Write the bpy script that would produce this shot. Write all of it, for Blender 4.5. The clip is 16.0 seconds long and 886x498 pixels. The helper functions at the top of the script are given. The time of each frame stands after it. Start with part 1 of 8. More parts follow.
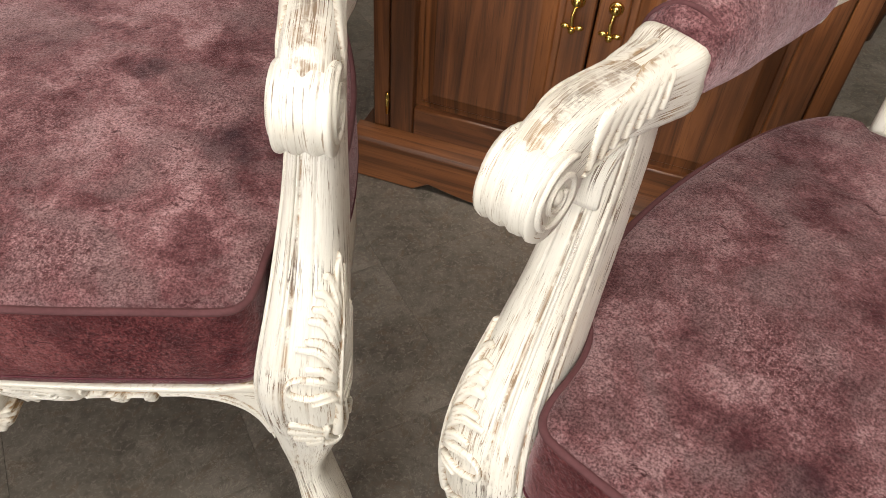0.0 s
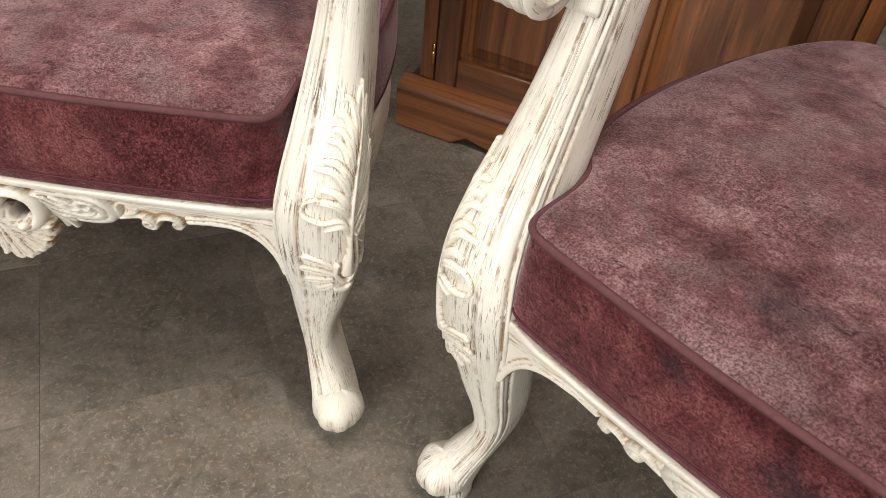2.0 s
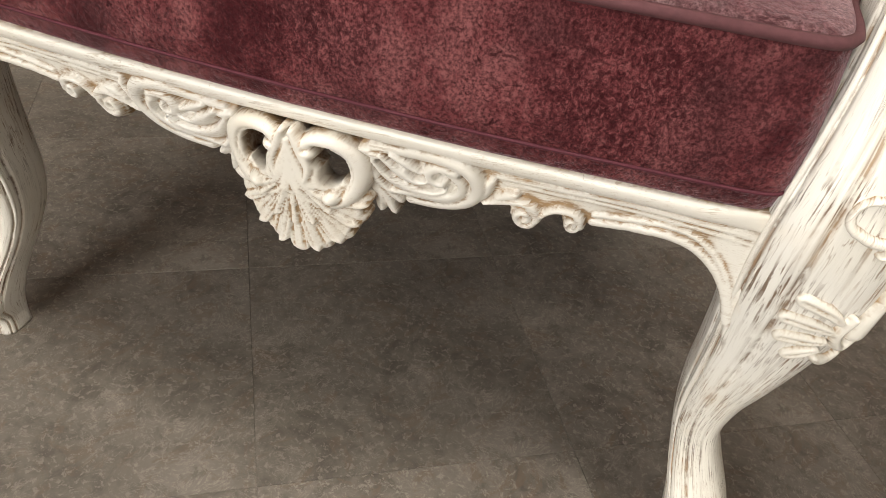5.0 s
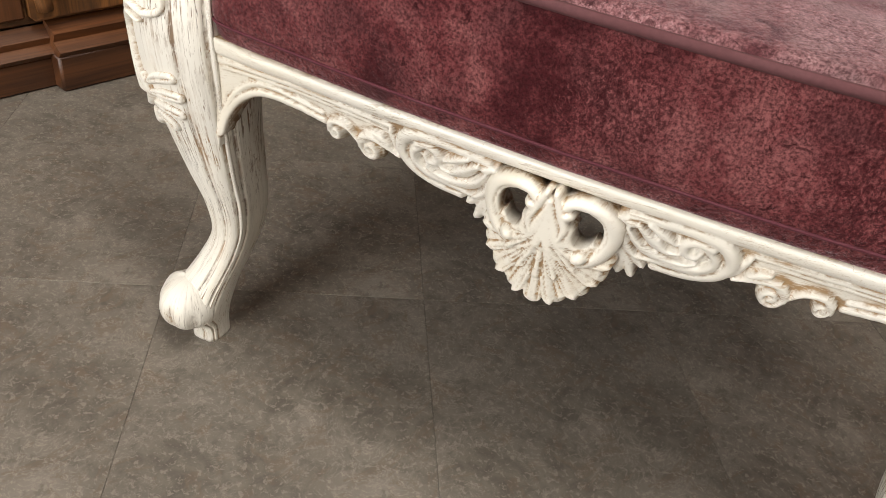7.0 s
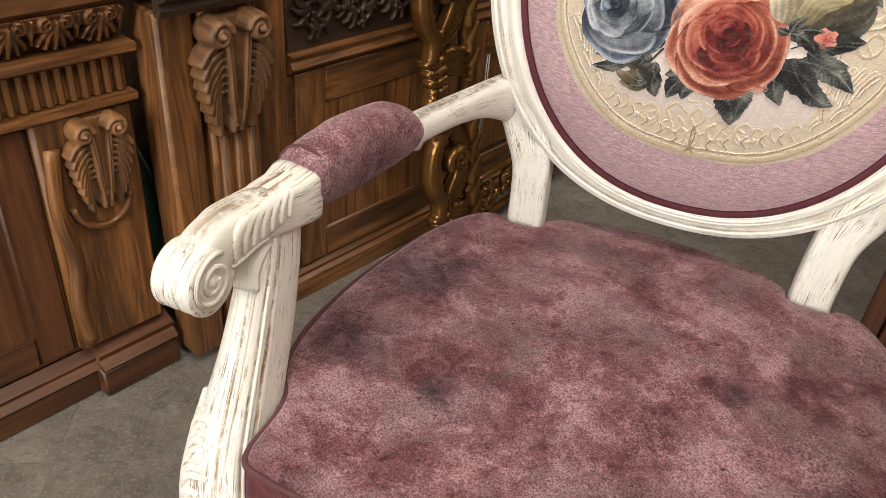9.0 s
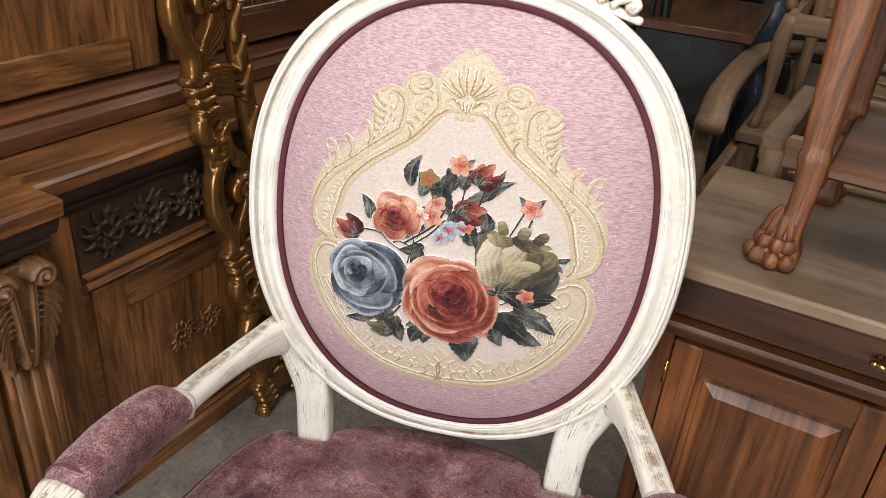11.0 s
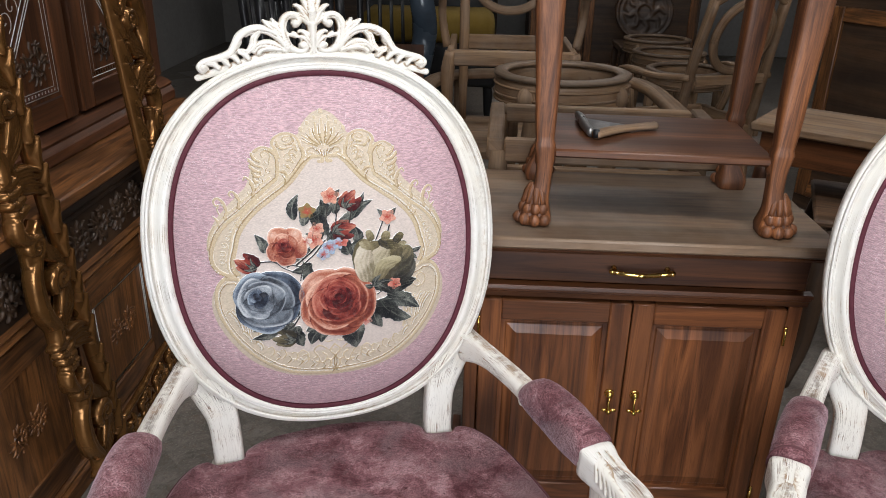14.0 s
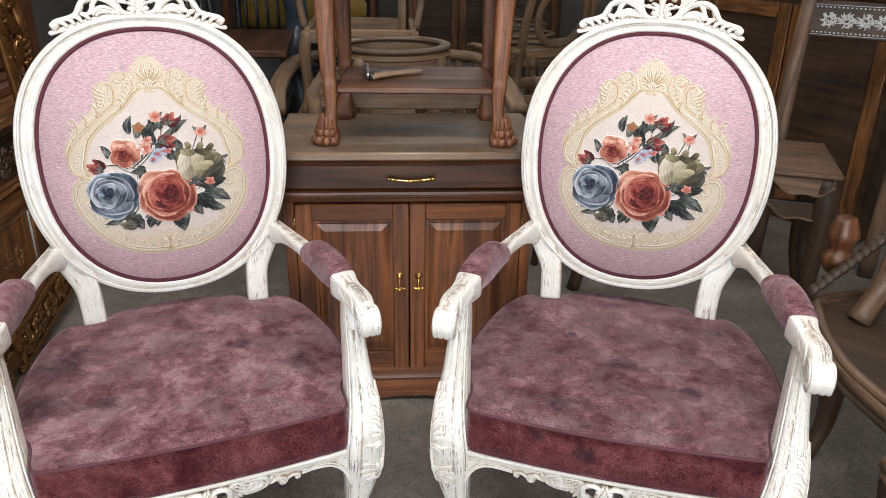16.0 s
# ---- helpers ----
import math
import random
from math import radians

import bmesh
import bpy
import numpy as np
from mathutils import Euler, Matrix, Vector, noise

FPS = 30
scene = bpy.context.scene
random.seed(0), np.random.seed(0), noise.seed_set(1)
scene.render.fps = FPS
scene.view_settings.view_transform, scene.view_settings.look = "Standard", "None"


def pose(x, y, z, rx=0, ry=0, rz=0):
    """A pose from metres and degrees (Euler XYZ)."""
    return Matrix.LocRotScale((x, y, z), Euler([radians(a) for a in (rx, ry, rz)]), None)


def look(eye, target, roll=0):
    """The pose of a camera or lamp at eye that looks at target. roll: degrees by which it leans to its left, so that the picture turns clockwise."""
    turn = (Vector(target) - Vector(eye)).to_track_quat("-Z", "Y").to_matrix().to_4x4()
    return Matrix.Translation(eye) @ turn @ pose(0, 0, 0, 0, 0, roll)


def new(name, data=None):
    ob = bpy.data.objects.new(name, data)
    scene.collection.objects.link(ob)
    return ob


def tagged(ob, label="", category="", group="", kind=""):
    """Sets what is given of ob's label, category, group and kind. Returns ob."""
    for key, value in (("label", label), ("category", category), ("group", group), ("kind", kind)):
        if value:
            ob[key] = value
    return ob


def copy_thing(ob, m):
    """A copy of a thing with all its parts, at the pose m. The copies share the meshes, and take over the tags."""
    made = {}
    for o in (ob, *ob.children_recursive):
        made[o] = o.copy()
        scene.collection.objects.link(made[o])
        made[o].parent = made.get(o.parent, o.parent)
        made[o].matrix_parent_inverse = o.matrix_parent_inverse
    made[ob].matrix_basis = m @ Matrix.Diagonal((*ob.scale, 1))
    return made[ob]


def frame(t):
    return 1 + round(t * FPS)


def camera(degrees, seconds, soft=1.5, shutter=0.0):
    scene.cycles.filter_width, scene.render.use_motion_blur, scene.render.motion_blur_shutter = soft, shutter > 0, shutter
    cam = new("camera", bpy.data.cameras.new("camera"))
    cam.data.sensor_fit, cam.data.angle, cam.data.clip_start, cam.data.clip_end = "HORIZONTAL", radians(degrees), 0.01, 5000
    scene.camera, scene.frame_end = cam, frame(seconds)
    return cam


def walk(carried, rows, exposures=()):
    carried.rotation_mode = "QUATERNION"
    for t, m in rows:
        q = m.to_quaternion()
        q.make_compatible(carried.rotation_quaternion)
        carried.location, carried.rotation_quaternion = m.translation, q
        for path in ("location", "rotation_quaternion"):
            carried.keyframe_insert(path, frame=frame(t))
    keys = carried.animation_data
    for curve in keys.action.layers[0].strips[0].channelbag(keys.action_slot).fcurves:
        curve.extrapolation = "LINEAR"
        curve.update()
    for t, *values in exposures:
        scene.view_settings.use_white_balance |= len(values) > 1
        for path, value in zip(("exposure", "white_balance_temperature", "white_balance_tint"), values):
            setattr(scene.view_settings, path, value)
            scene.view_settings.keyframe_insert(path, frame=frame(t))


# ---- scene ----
cam = camera(60.11, 16.0, 0.6)
PATH = [
    (0, (0.1019, 0.1231, 0.9479), (-0.3075, 1.4749, -0.4683), 4.57),
    (0.5, (0.1360, 0.0668, 0.8948), (-0.3141, 1.4423, -0.4859), 5.43),
    (1, (0.1650, 0.0366, 0.8564), (-0.3418, 1.4165, -0.4994), 5.56),
    (1.5, (0.1865, 0.0104, 0.8573), (-0.3609, 1.3973, -0.4754), 5.75),
    (2, (0.2031, -0.0092, 0.8407), (-0.3608, 1.3762, -0.4875), 6.31),
    (2.5, (0.1919, -0.0187, 0.8388), (-0.4102, 1.3585, -0.4804), 6.75),
    (3, (0.1465, -0.0235, 0.8208), (-0.4891, 1.3438, -0.4944), 7.75),
    (3.5, (0.0796, -0.0136, 0.7836), (-0.5491, 1.3474, -0.5399), 9.80),
    (4, (-0.0221, 0.0327, 0.6885), (-0.6876, 1.4076, -0.6023), 9.35),
    (4.2, (-0.0598, 0.0545, 0.6172), (-0.7497, 1.4337, -0.6568), 9.02),
    (6.3, (-0.1884, -0.0204, 0.5894), (-1.0915, 1.3004, -0.6110), 9.58),
    (6.5, (-0.2043, -0.0254, 0.5970), (-1.1272, 1.2849, -0.6005), 9.86),
    (7, (-0.2266, -0.0422, 0.6144), (-1.1928, 1.2290, -0.5887), 9.57),
    (7.5, (-0.2516, -0.0676, 0.6511), (-1.2746, 1.1791, -0.5317), 9.53),
    (8, (-0.2629, -0.0341, 0.7640), (-1.3115, 1.2221, -0.3850), 8.97),
    (8.5, (-0.2856, -0.0098, 0.9214), (-1.3249, 1.2736, -0.2058), 6.87),
    (9, (-0.2855, 0.0030, 1.0543), (-1.3257, 1.3070, -0.0488), 5.22),
    (9.5, (-0.2533, 0.0222, 1.1364), (-1.2552, 1.3787, 0.0614), 4.70),
    (10, (-0.2078, 0.0781, 1.2271), (-1.1550, 1.4972, 0.1833), 4.43),
    (10.2, (-0.1978, 0.0932, 1.2580), (-1.1154, 1.5443, 0.2326), 4.55),
    (12.3, (-0.2510, 0.0518, 1.3970), (-0.8684, 1.7650, 0.5696), 2.96),
    (12.5, (-0.2711, -0.0099, 1.4059), (-0.8326, 1.7285, 0.5910), 2.45),
    (13, (-0.3091, -0.1219, 1.4112), (-0.7175, 1.6650, 0.6121), 1.80),
    (13.5, (-0.3651, -0.1722, 1.3910), (-0.5986, 1.6486, 0.5962), 1.16),
    (14, (-0.3691, -0.2950, 1.3992), (-0.4416, 1.5406, 0.6092), 1.24),
    (14.5, (-0.3115, -0.4825, 1.4067), (-0.2396, 1.3561, 0.6234), 1.73),
    (15, (-0.2381, -0.6392, 1.4169), (-0.0838, 1.1947, 0.6337), 1.45),
    (15.5, (-0.1459, -0.7590, 1.4225), (0.0161, 1.0700, 0.6316), 0.85),
    (16, (-0.0595, -0.8863, 1.4084), (0.0677, 0.9441, 0.6127), 0.90),
]
EXPOSURE = [(0, -0.02, 7000, 10), (4, 0.0, 7000, 10), (7, 0.06, 6950, 10), (8, 0.0, 6900, 10), (8.7, 0.05, 6900, 10), (10, 0.04, 6850, 10), (12.5, -0.13, 5980, 10), (14, -0.17, 6020, 10), (16, -0.01, 6080, 10)]
walk(cam, [(t, look(eye, target, roll)) for t, eye, target, roll in PATH], EXPOSURE)


# ==== world and light ====
world = bpy.data.worlds.new("hall_dark")
world.use_nodes = True
world.node_tree.nodes["Background"].inputs[0].default_value = (0.05, 0.055, 0.06, 1)
world.node_tree.nodes["Background"].inputs[1].default_value = 0.3
scene.world = world


def area_lamp(name, at, size, watts, colour, target):
    d = bpy.data.lights.new(name, "AREA")
    d.shape, d.size, d.size_y, d.energy, d.color = "RECTANGLE", size[0], size[1], watts, colour
    ob = new(name, d)
    ob.matrix_world = look(at, target)
    return ob


# Assumed overhead lights, none in view; places and watts set for brightness.
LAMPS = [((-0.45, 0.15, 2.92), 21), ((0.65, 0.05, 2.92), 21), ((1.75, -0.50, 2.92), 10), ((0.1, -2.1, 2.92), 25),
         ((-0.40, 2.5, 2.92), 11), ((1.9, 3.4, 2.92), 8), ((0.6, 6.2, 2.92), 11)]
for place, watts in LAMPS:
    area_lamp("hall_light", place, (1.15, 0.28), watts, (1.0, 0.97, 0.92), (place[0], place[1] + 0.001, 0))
# added front light in an assumed shop front opening, unseen behind the camera
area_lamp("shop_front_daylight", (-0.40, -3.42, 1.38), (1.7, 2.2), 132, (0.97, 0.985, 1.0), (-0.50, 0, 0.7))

# ==== building kit ====
def vec(*a):
    return np.array(a, float)


def smooth(ctrl, n=8, closed=False):
    """Catmull-Rom through rows of numbers of any length."""
    c = np.array(ctrl, float)
    if closed:
        c = np.vstack([c[-1], c, c[0], c[1]])
    else:
        c = np.vstack([2 * c[0] - c[1], c, 2 * c[-1] - c[-2]])
    out = []
    for i in range(1, len(c) - 2):
        for k in range(n):
            t = k / n
            a, b, d, e = c[i - 1], c[i], c[i + 1], c[i + 2]
            out.append(0.5 * (2 * b + (d - a) * t + (2 * a - 5 * b + 4 * d - e) * t * t + (3 * b - a - 3 * d + e) * t ** 3))
    if not closed:
        out.append(c[-2])
    return np.array(out)


def unit(v):
    v = np.array(v, float)
    return v / max(np.linalg.norm(v), 1e-9)


class Geo:
    """Vertices, faces, texture places and colours of one mesh."""

    def __init__(self):
        self.v, self.f, self.uv, self.col = [], [], [], []

    def add(self, verts, faces, uvs=None, col=None):
        o = len(self.v)
        self.v += [tuple(p) for p in verts]
        self.uv += [tuple(q) for q in uvs] if uvs is not None else [(p[0] + p[1], p[2]) for p in verts]
        self.col += [tuple(c) for c in col] if col is not None else [(1, 1, 1, 1)] * len(verts)
        self.f += [tuple(i + o for i in q) for q in faces]
        return self

    def merge(self, other, m=None):
        vs = [m @ Vector(p) for p in other.v] if m is not None else other.v
        return self.add(vs, other.f, other.uv, other.col)

    def mirror(self):
        g = Geo()
        g.add([(-x, y, z) for x, y, z in self.v], [tuple(reversed(q)) for q in self.f], self.uv, self.col)
        return g

    def mesh(self, name, smooth_shade=True):
        me = bpy.data.meshes.new(name)
        me.from_pydata(self.v, [], self.f)
        loops = np.zeros(len(me.loops), dtype=np.int32)
        me.loops.foreach_get("vertex_index", loops)
        me.uv_layers.new(name="UVMap").data.foreach_set("uv", np.array(self.uv, float)[loops].ravel())
        att = me.color_attributes.new("tint", "FLOAT_COLOR", "POINT")
        att.data.foreach_set("color", np.array(self.col, float).ravel())
        me.polygons.foreach_set("use_smooth", [smooth_shade] * len(me.polygons))
        me.update()
        return me


def part(name, geo, material, parent=None, label="", sharp=None, flat=False):
    me = geo.mesh(name, not flat)
    if sharp:
        me.set_sharp_from_angle(angle=radians(sharp))
    me.materials.append(material)
    ob = new(name, me)
    if parent is not None:
        ob.parent = parent
    return tagged(ob, label)


def thing(name, at=None, label="", category="", group="", kind=""):
    ob = new(name)
    ob.empty_display_size = 0.05
    if at is not None:
        ob.matrix_world = at
    return tagged(ob, label, category, group, kind)


def ring(n=16, p=2.0):
    """A unit superellipse section."""
    out = []
    for i in range(n):
        a = 2 * math.pi * (i + 0.5) / n
        c, s = math.cos(a), math.sin(a)
        out.append((math.copysign(abs(c) ** (2 / p), c), math.copysign(abs(s) ** (2 / p), s)))
    return out


def tube(g, path, size, sect, ref=(0, 0, 1), closed=False, caps=True, col=None, tone=None):
    """Sweeps a section along a path. size: half widths along ref and across it, one pair or one for each point."""
    path = np.array(path, float)
    n, m = len(path), len(sect)
    size = np.array(size, float)
    if size.ndim == 1:
        size = np.repeat(size[None], n, 0)
    ref = np.array(ref, float)
    refs = ref if ref.ndim == 2 else np.repeat(ref[None], n, 0)
    vs, uvs, run = [], [], 0.0
    per = [0.0]
    for j in range(1, m):
        per.append(per[-1] + math.hypot(sect[j][0] - sect[j - 1][0], sect[j][1] - sect[j - 1][1]))
    for i in range(n):
        if closed:
            t = unit(path[(i + 1) % n] - path[i - 1])
        else:
            t = unit(path[min(i + 1, n - 1)] - path[max(i - 1, 0)])
        a = unit(refs[i] - t * (refs[i] @ t))
        b = np.cross(t, a)
        if i:
            run += np.linalg.norm(path[i] - path[i - 1])
        k = size[i].mean()
        for j, (p, q) in enumerate(sect):
            vs.append(path[i] + a * p * size[i][0] + b * q * size[i][1])
            uvs.append((per[j] * 0.03, run))
    fs = []
    for i in range(n if closed else n - 1):
        i2 = (i + 1) % n
        for j in range(m):
            j2 = (j + 1) % m
            fs.append((i * m + j, i * m + j2, i2 * m + j2, i2 * m + j))
    if caps and not closed:
        fs.append(tuple(reversed(range(m))))
        fs.append(tuple((n - 1) * m + j for j in range(m)))
    if tone is not None:
        return g.add(vs, fs, uvs, [(k, k, k, 1) for k in tone] * n)
    return g.add(vs, fs, uvs, None if col is None else [col] * len(vs))


def bar(g, lo, hi, bev=0.003, axis=None):
    """A box with chamfered edges; the grain runs along its longest side or the given axis."""
    lo, hi = np.minimum(lo, hi).astype(float), np.maximum(lo, hi).astype(float)
    d = hi - lo
    bev = min(bev, d.min() * 0.45)
    ax = int(np.argmax(d)) if axis is None else axis
    o = [i for i in range(3) if i != ax]
    c, h = (lo + hi) / 2, d / 2
    vs, key = [], {}
    for sx in (-1, 1):
        for sy in (-1, 1):
            for sz in (-1, 1):
                s = (sx, sy, sz)
                for k in range(3):
                    p = [c[i] + s[i] * (h[i] - (0 if i == k else bev)) for i in range(3)]
                    key[s, k] = len(vs)
                    vs.append(p)
    fs = []
    for k in range(3):
        a, b = [i for i in range(3) if i != k]
        for s in (-1, 1):
            q = []
            for sa, sb in ((-1, -1), (1, -1), (1, 1), (-1, 1)):
                t = [0, 0, 0]
                t[k], t[a], t[b] = s, sa, sb
                q.append(key[tuple(t), k])
            up = (a + 1) % 3 == b
            fs.append(tuple(q) if (s > 0) == up else tuple(reversed(q)))
        for sa in (-1, 1):
            for sb in (-1, 1):
                q = []
                for face, sk in ((a, -1), (b, -1), (b, 1), (a, 1)):
                    t = [0, 0, 0]
                    t[k], t[a], t[b] = sk, sa, sb
                    q.append(key[tuple(t), face])
                up = ((a + 1) % 3 == b) == (sa * sb > 0)
                fs.append(tuple(q) if up else tuple(reversed(q)))
    for sx in (-1, 1):
        for sy in (-1, 1):
            for sz in (-1, 1):
                q = [key[(sx, sy, sz), k] for k in range(3)]
                fs.append(tuple(q) if sx * sy * sz > 0 else tuple(reversed(q)))
    off = (lo[0] * 3.1 + lo[1] * 1.7 + lo[2] * 2.3)
    return g.add(vs, fs, [(p[o[0]] + p[o[1]] + off, p[ax] + off) for p in vs])


def box_geo(*a, **k):
    return bar(Geo(), *a, **k)


def blob(g, at, r, n=10, m=6, squash=(1, 1, 1), basis=None):
    vs, fs, uvs = [], [], []
    b = np.eye(3) if basis is None else np.array(basis, float)
    for i in range(m + 1):
        th = math.pi * i / m
        for j in range(n):
            ph = 2 * math.pi * j / n
            d = vec(math.sin(th) * math.cos(ph) * squash[0], math.sin(th) * math.sin(ph) * squash[1], math.cos(th) * squash[2])
            vs.append(np.array(at) + b.T @ d * r)
            uvs.append((ph * r, th * r))
    for i in range(m):
        for j in range(n):
            fs.append((i * n + j, (i + 1) * n + j, (i + 1) * n + (j + 1) % n, i * n + (j + 1) % n))
    return g.add(vs, fs, uvs)


def lobe(g, path, r, ref, flat=0.6, n=8, tip=0.15, root=0.35):
    """A carved leaf finger: a rounded ridge along the path, full in the middle."""
    path = np.array(path, float)
    k = len(path)
    s = np.linspace(0, 1, k)
    w = r * (root + (1 - root) * np.sin(np.pi * np.clip(s * 0.72 + 0.1, 0, 1)) ** 0.8)
    w[-1] = r * tip
    w[-2] = max(w[-2] * 0.75, r * tip)
    sec = ring(n)
    return tube(g, path, np.stack([w * flat, w], 1), sec, ref, tone=[0.35 + 0.65 * min(1, max(0, abs(p) - 0.2) * 2.2) for p, q in sec])


def spiral(c, r0, r1, a0, turns, e1, e2, n=28):
    """Points of a spiral round c, in the plane of e1 and e2, from radius r0 to r1."""
    out = []
    for i in range(n + 1):
        t = i / n
        a = radians(a0) + 2 * math.pi * turns * t
        r = r0 + (r1 - r0) * t ** 0.85
        out.append(np.array(c) + r * (math.cos(a) * np.array(e1) + math.sin(a) * np.array(e2)))
    return np.array(out)


def plate(g, outline, y0, y1, bend=None, bev=0.003):
    """A flat board cut to an outline in x and z, from y0 (front) to y1, with a chamfered front edge."""
    pts = np.array(outline, float)
    area = 0.5 * np.sum(pts[:, 0] * np.roll(pts[:, 1], -1) - np.roll(pts[:, 0], -1) * pts[:, 1])
    if area < 0:
        pts = pts[::-1]
    n = len(pts)
    nx = np.roll(pts, -1, 0) - np.roll(pts, 1, 0)
    nrm = np.stack([nx[:, 1], -nx[:, 0]], 1)
    nrm /= np.maximum(np.linalg.norm(nrm, axis=1), 1e-9)[:, None]
    inner = pts - nrm * bev
    b = bend or (lambda x: 0.0)
    vs = [(p[0], y0 + b(p[0]), p[1]) for p in inner] + [(p[0], y0 + bev + b(p[0]), p[1]) for p in pts] + [(p[0], y1 + b(p[0]), p[1]) for p in pts]
    fs = [tuple(range(n)), tuple(reversed(range(2 * n, 3 * n)))]
    for i in range(n):
        j = (i + 1) % n
        fs += [(i, n + i, n + j, j), (n + i, 2 * n + i, 2 * n + j, n + j)]
    return g.add(vs, fs, [(p[2], p[0]) for p in vs])

# ==== carved and woven relief ====
class Relief:
    """Ridges, boards and cuts drawn on a plane and laid on any surface as one continuous skin."""

    def __init__(self, lo, hi, step):
        nu, nv = int((hi[0] - lo[0]) / step) + 2, int((hi[1] - lo[1]) / step) + 2
        self.us, self.vs = lo[0] + step * np.arange(nu), lo[1] + step * np.arange(nv)
        self.U, self.V = np.meshgrid(self.us, self.vs)
        self.h = np.full(self.U.shape, -1.0)
        self.sd = np.full(self.U.shape, 1.0)
        self.col = np.ones(self.U.shape + (3,))
        self.step = step

    def near(self, c, reach, closed=False):
        """Distance to a polyline and the run along it, in a window round it."""
        c = np.array(c, float)
        i0, i1 = np.searchsorted(self.us, (c[:, 0].min() - reach, c[:, 0].max() + reach))
        j0, j1 = np.searchsorted(self.vs, (c[:, 1].min() - reach, c[:, 1].max() + reach))
        win = (slice(j0, j1), slice(i0, i1))
        U, V = self.U[win], self.V[win]
        best, run = np.full(U.shape, 9.0), np.zeros(U.shape)
        if closed:
            c = np.vstack([c, c[:1]])
        seg = np.linalg.norm(np.diff(c, axis=0), axis=1)
        tot = max(seg.sum(), 1e-9)
        at = 0.0
        side = np.zeros(U.shape)
        for k in range(len(c) - 1):
            d = c[k + 1] - c[k]
            t = np.clip(((U - c[k][0]) * d[0] + (V - c[k][1]) * d[1]) / max(d @ d, 1e-12), 0, 1)
            x, y = U - c[k][0] - t * d[0], V - c[k][1] - t * d[1]
            q = np.hypot(x, y)
            m = q < best
            best[m] = q[m]
            run[m] = ((at + t * seg[k]) / tot)[m]
            side[m] = np.sign(d[0] * y - d[1] * x)[m]
            at += seg[k]
        return win, best, run, side

    def ridge(self, pts, w, h, base=0.0, p=0.6, n=5, col=None, flips=(1,), vein=0.0, tilt=0.0):
        """A rounded ridge along a curve; w and h may be three numbers: at its start, middle and end."""
        w3 = w if isinstance(w, tuple) else (w, w, w)
        h3 = h if isinstance(h, tuple) else (h, h, h)
        for s in flips:
            c = smooth([(s * u, v) for u, v in pts], n) if len(pts) > 2 else np.array([(s * u, v) for u, v in pts], float)
            win, d, run, side = self.near(c, max(w3) + 3 * self.step)
            ww = np.interp(run, (0, 0.5, 1), w3)
            q = d / ww
            hh = base + np.interp(run, (0, 0.5, 1), h3) * np.maximum(0, 1 - q * q) ** p
            if tilt:
                hh = hh + tilt * s * side * q
            if vein:
                hh = hh - vein * np.exp(-(d / (0.14 * ww + 0.0004)) ** 2)
            m = (q < 1) & (hh > self.h[win])
            self.h[win] = np.where(m, hh, self.h[win])
            if col is not None:
                self.col[win][m] = col
            self.sd[win] = np.minimum(self.sd[win], d - ww)
        return self

    def outline_distance(self, poly):
        poly = np.array(poly, float)
        ins = np.zeros(self.U.shape, bool)
        for a, b in zip(poly, np.roll(poly, -1, 0)):
            if a[1] != b[1]:
                m = ((a[1] > self.V) != (b[1] > self.V)) & (self.U < (b[0] - a[0]) * (self.V - a[1]) / (b[1] - a[1]) + a[0])
                ins ^= m
        far = np.full(self.U.shape, 1.0)
        win, d, run, side = self.near(poly, 9.0, True)
        far[win] = d
        return np.where(ins, -far, far)

    def board(self, poly, h=0.0, col=None):
        sd = self.outline_distance(poly)
        m = (sd < 0) & (self.h < h)
        self.h[m] = h
        if col is not None:
            self.col[m] = col
        self.sd = np.minimum(self.sd, sd)
        return self

    def hole(self, poly):
        self.sd = np.maximum(self.sd, -self.outline_distance(poly))
        return self

    def cut(self, pts, w, depth, flips=(1,)):
        for s in flips:
            c = smooth([(s * u, v) for u, v in pts], 5)
            win, d, run, side = self.near(c, w + 2 * self.step)
            self.h[win] -= depth * np.maximum(0, 1 - (d / w) ** 2)
        return self

    def blur(self, k):
        a = np.maximum(self.h, 0)
        for _ in range(k):
            b = np.pad(a, 1, mode="edge")
            a = (b[:-2, 1:-1] + b[2:, 1:-1] + b[1:-1, :-2] + b[1:-1, 2:]) / 4
        return a

    def skin(self, place, back=0.01, roll=0.003, grain=0.0, glaze=900.0, closed=True, floor=0.0, tones=False):
        """The mesh: the relief in front, sides going back by the given depth, and a plain back."""
        h = np.maximum(self.h, floor)
        if tones:
            cav = np.clip((self.blur(12) - h - .00025) * glaze * 2.2, 0, 0.95) + np.clip((self.blur(4) - h - .00015) * glaze * 6, 0, 0.5)
            self.col = np.repeat((1 - np.clip(cav, 0, 0.95))[..., None], 3, 2)
        h = h - roll * (1 - np.clip(-self.sd / max(roll, 1e-6), 0, 1)) ** 2
        gv, gu = np.gradient(self.sd, self.step)
        ln = np.maximum(np.hypot(gu, gv), 1e-6)
        push = np.clip(self.sd, 0, 1.45 * self.step)
        U, V = self.U - gu / ln * push, self.V - gv / ln * push
        ins = self.sd < 0
        cell = ins[:-1, :-1] | ins[1:, :-1] | ins[:-1, 1:] | ins[1:, 1:]
        use = np.zeros(ins.shape, bool)
        for a in (slice(0, -1), slice(1, None)):
            for b in (slice(0, -1), slice(1, None)):
                use[a, b] |= cell
        idx = np.full(ins.shape, -1)
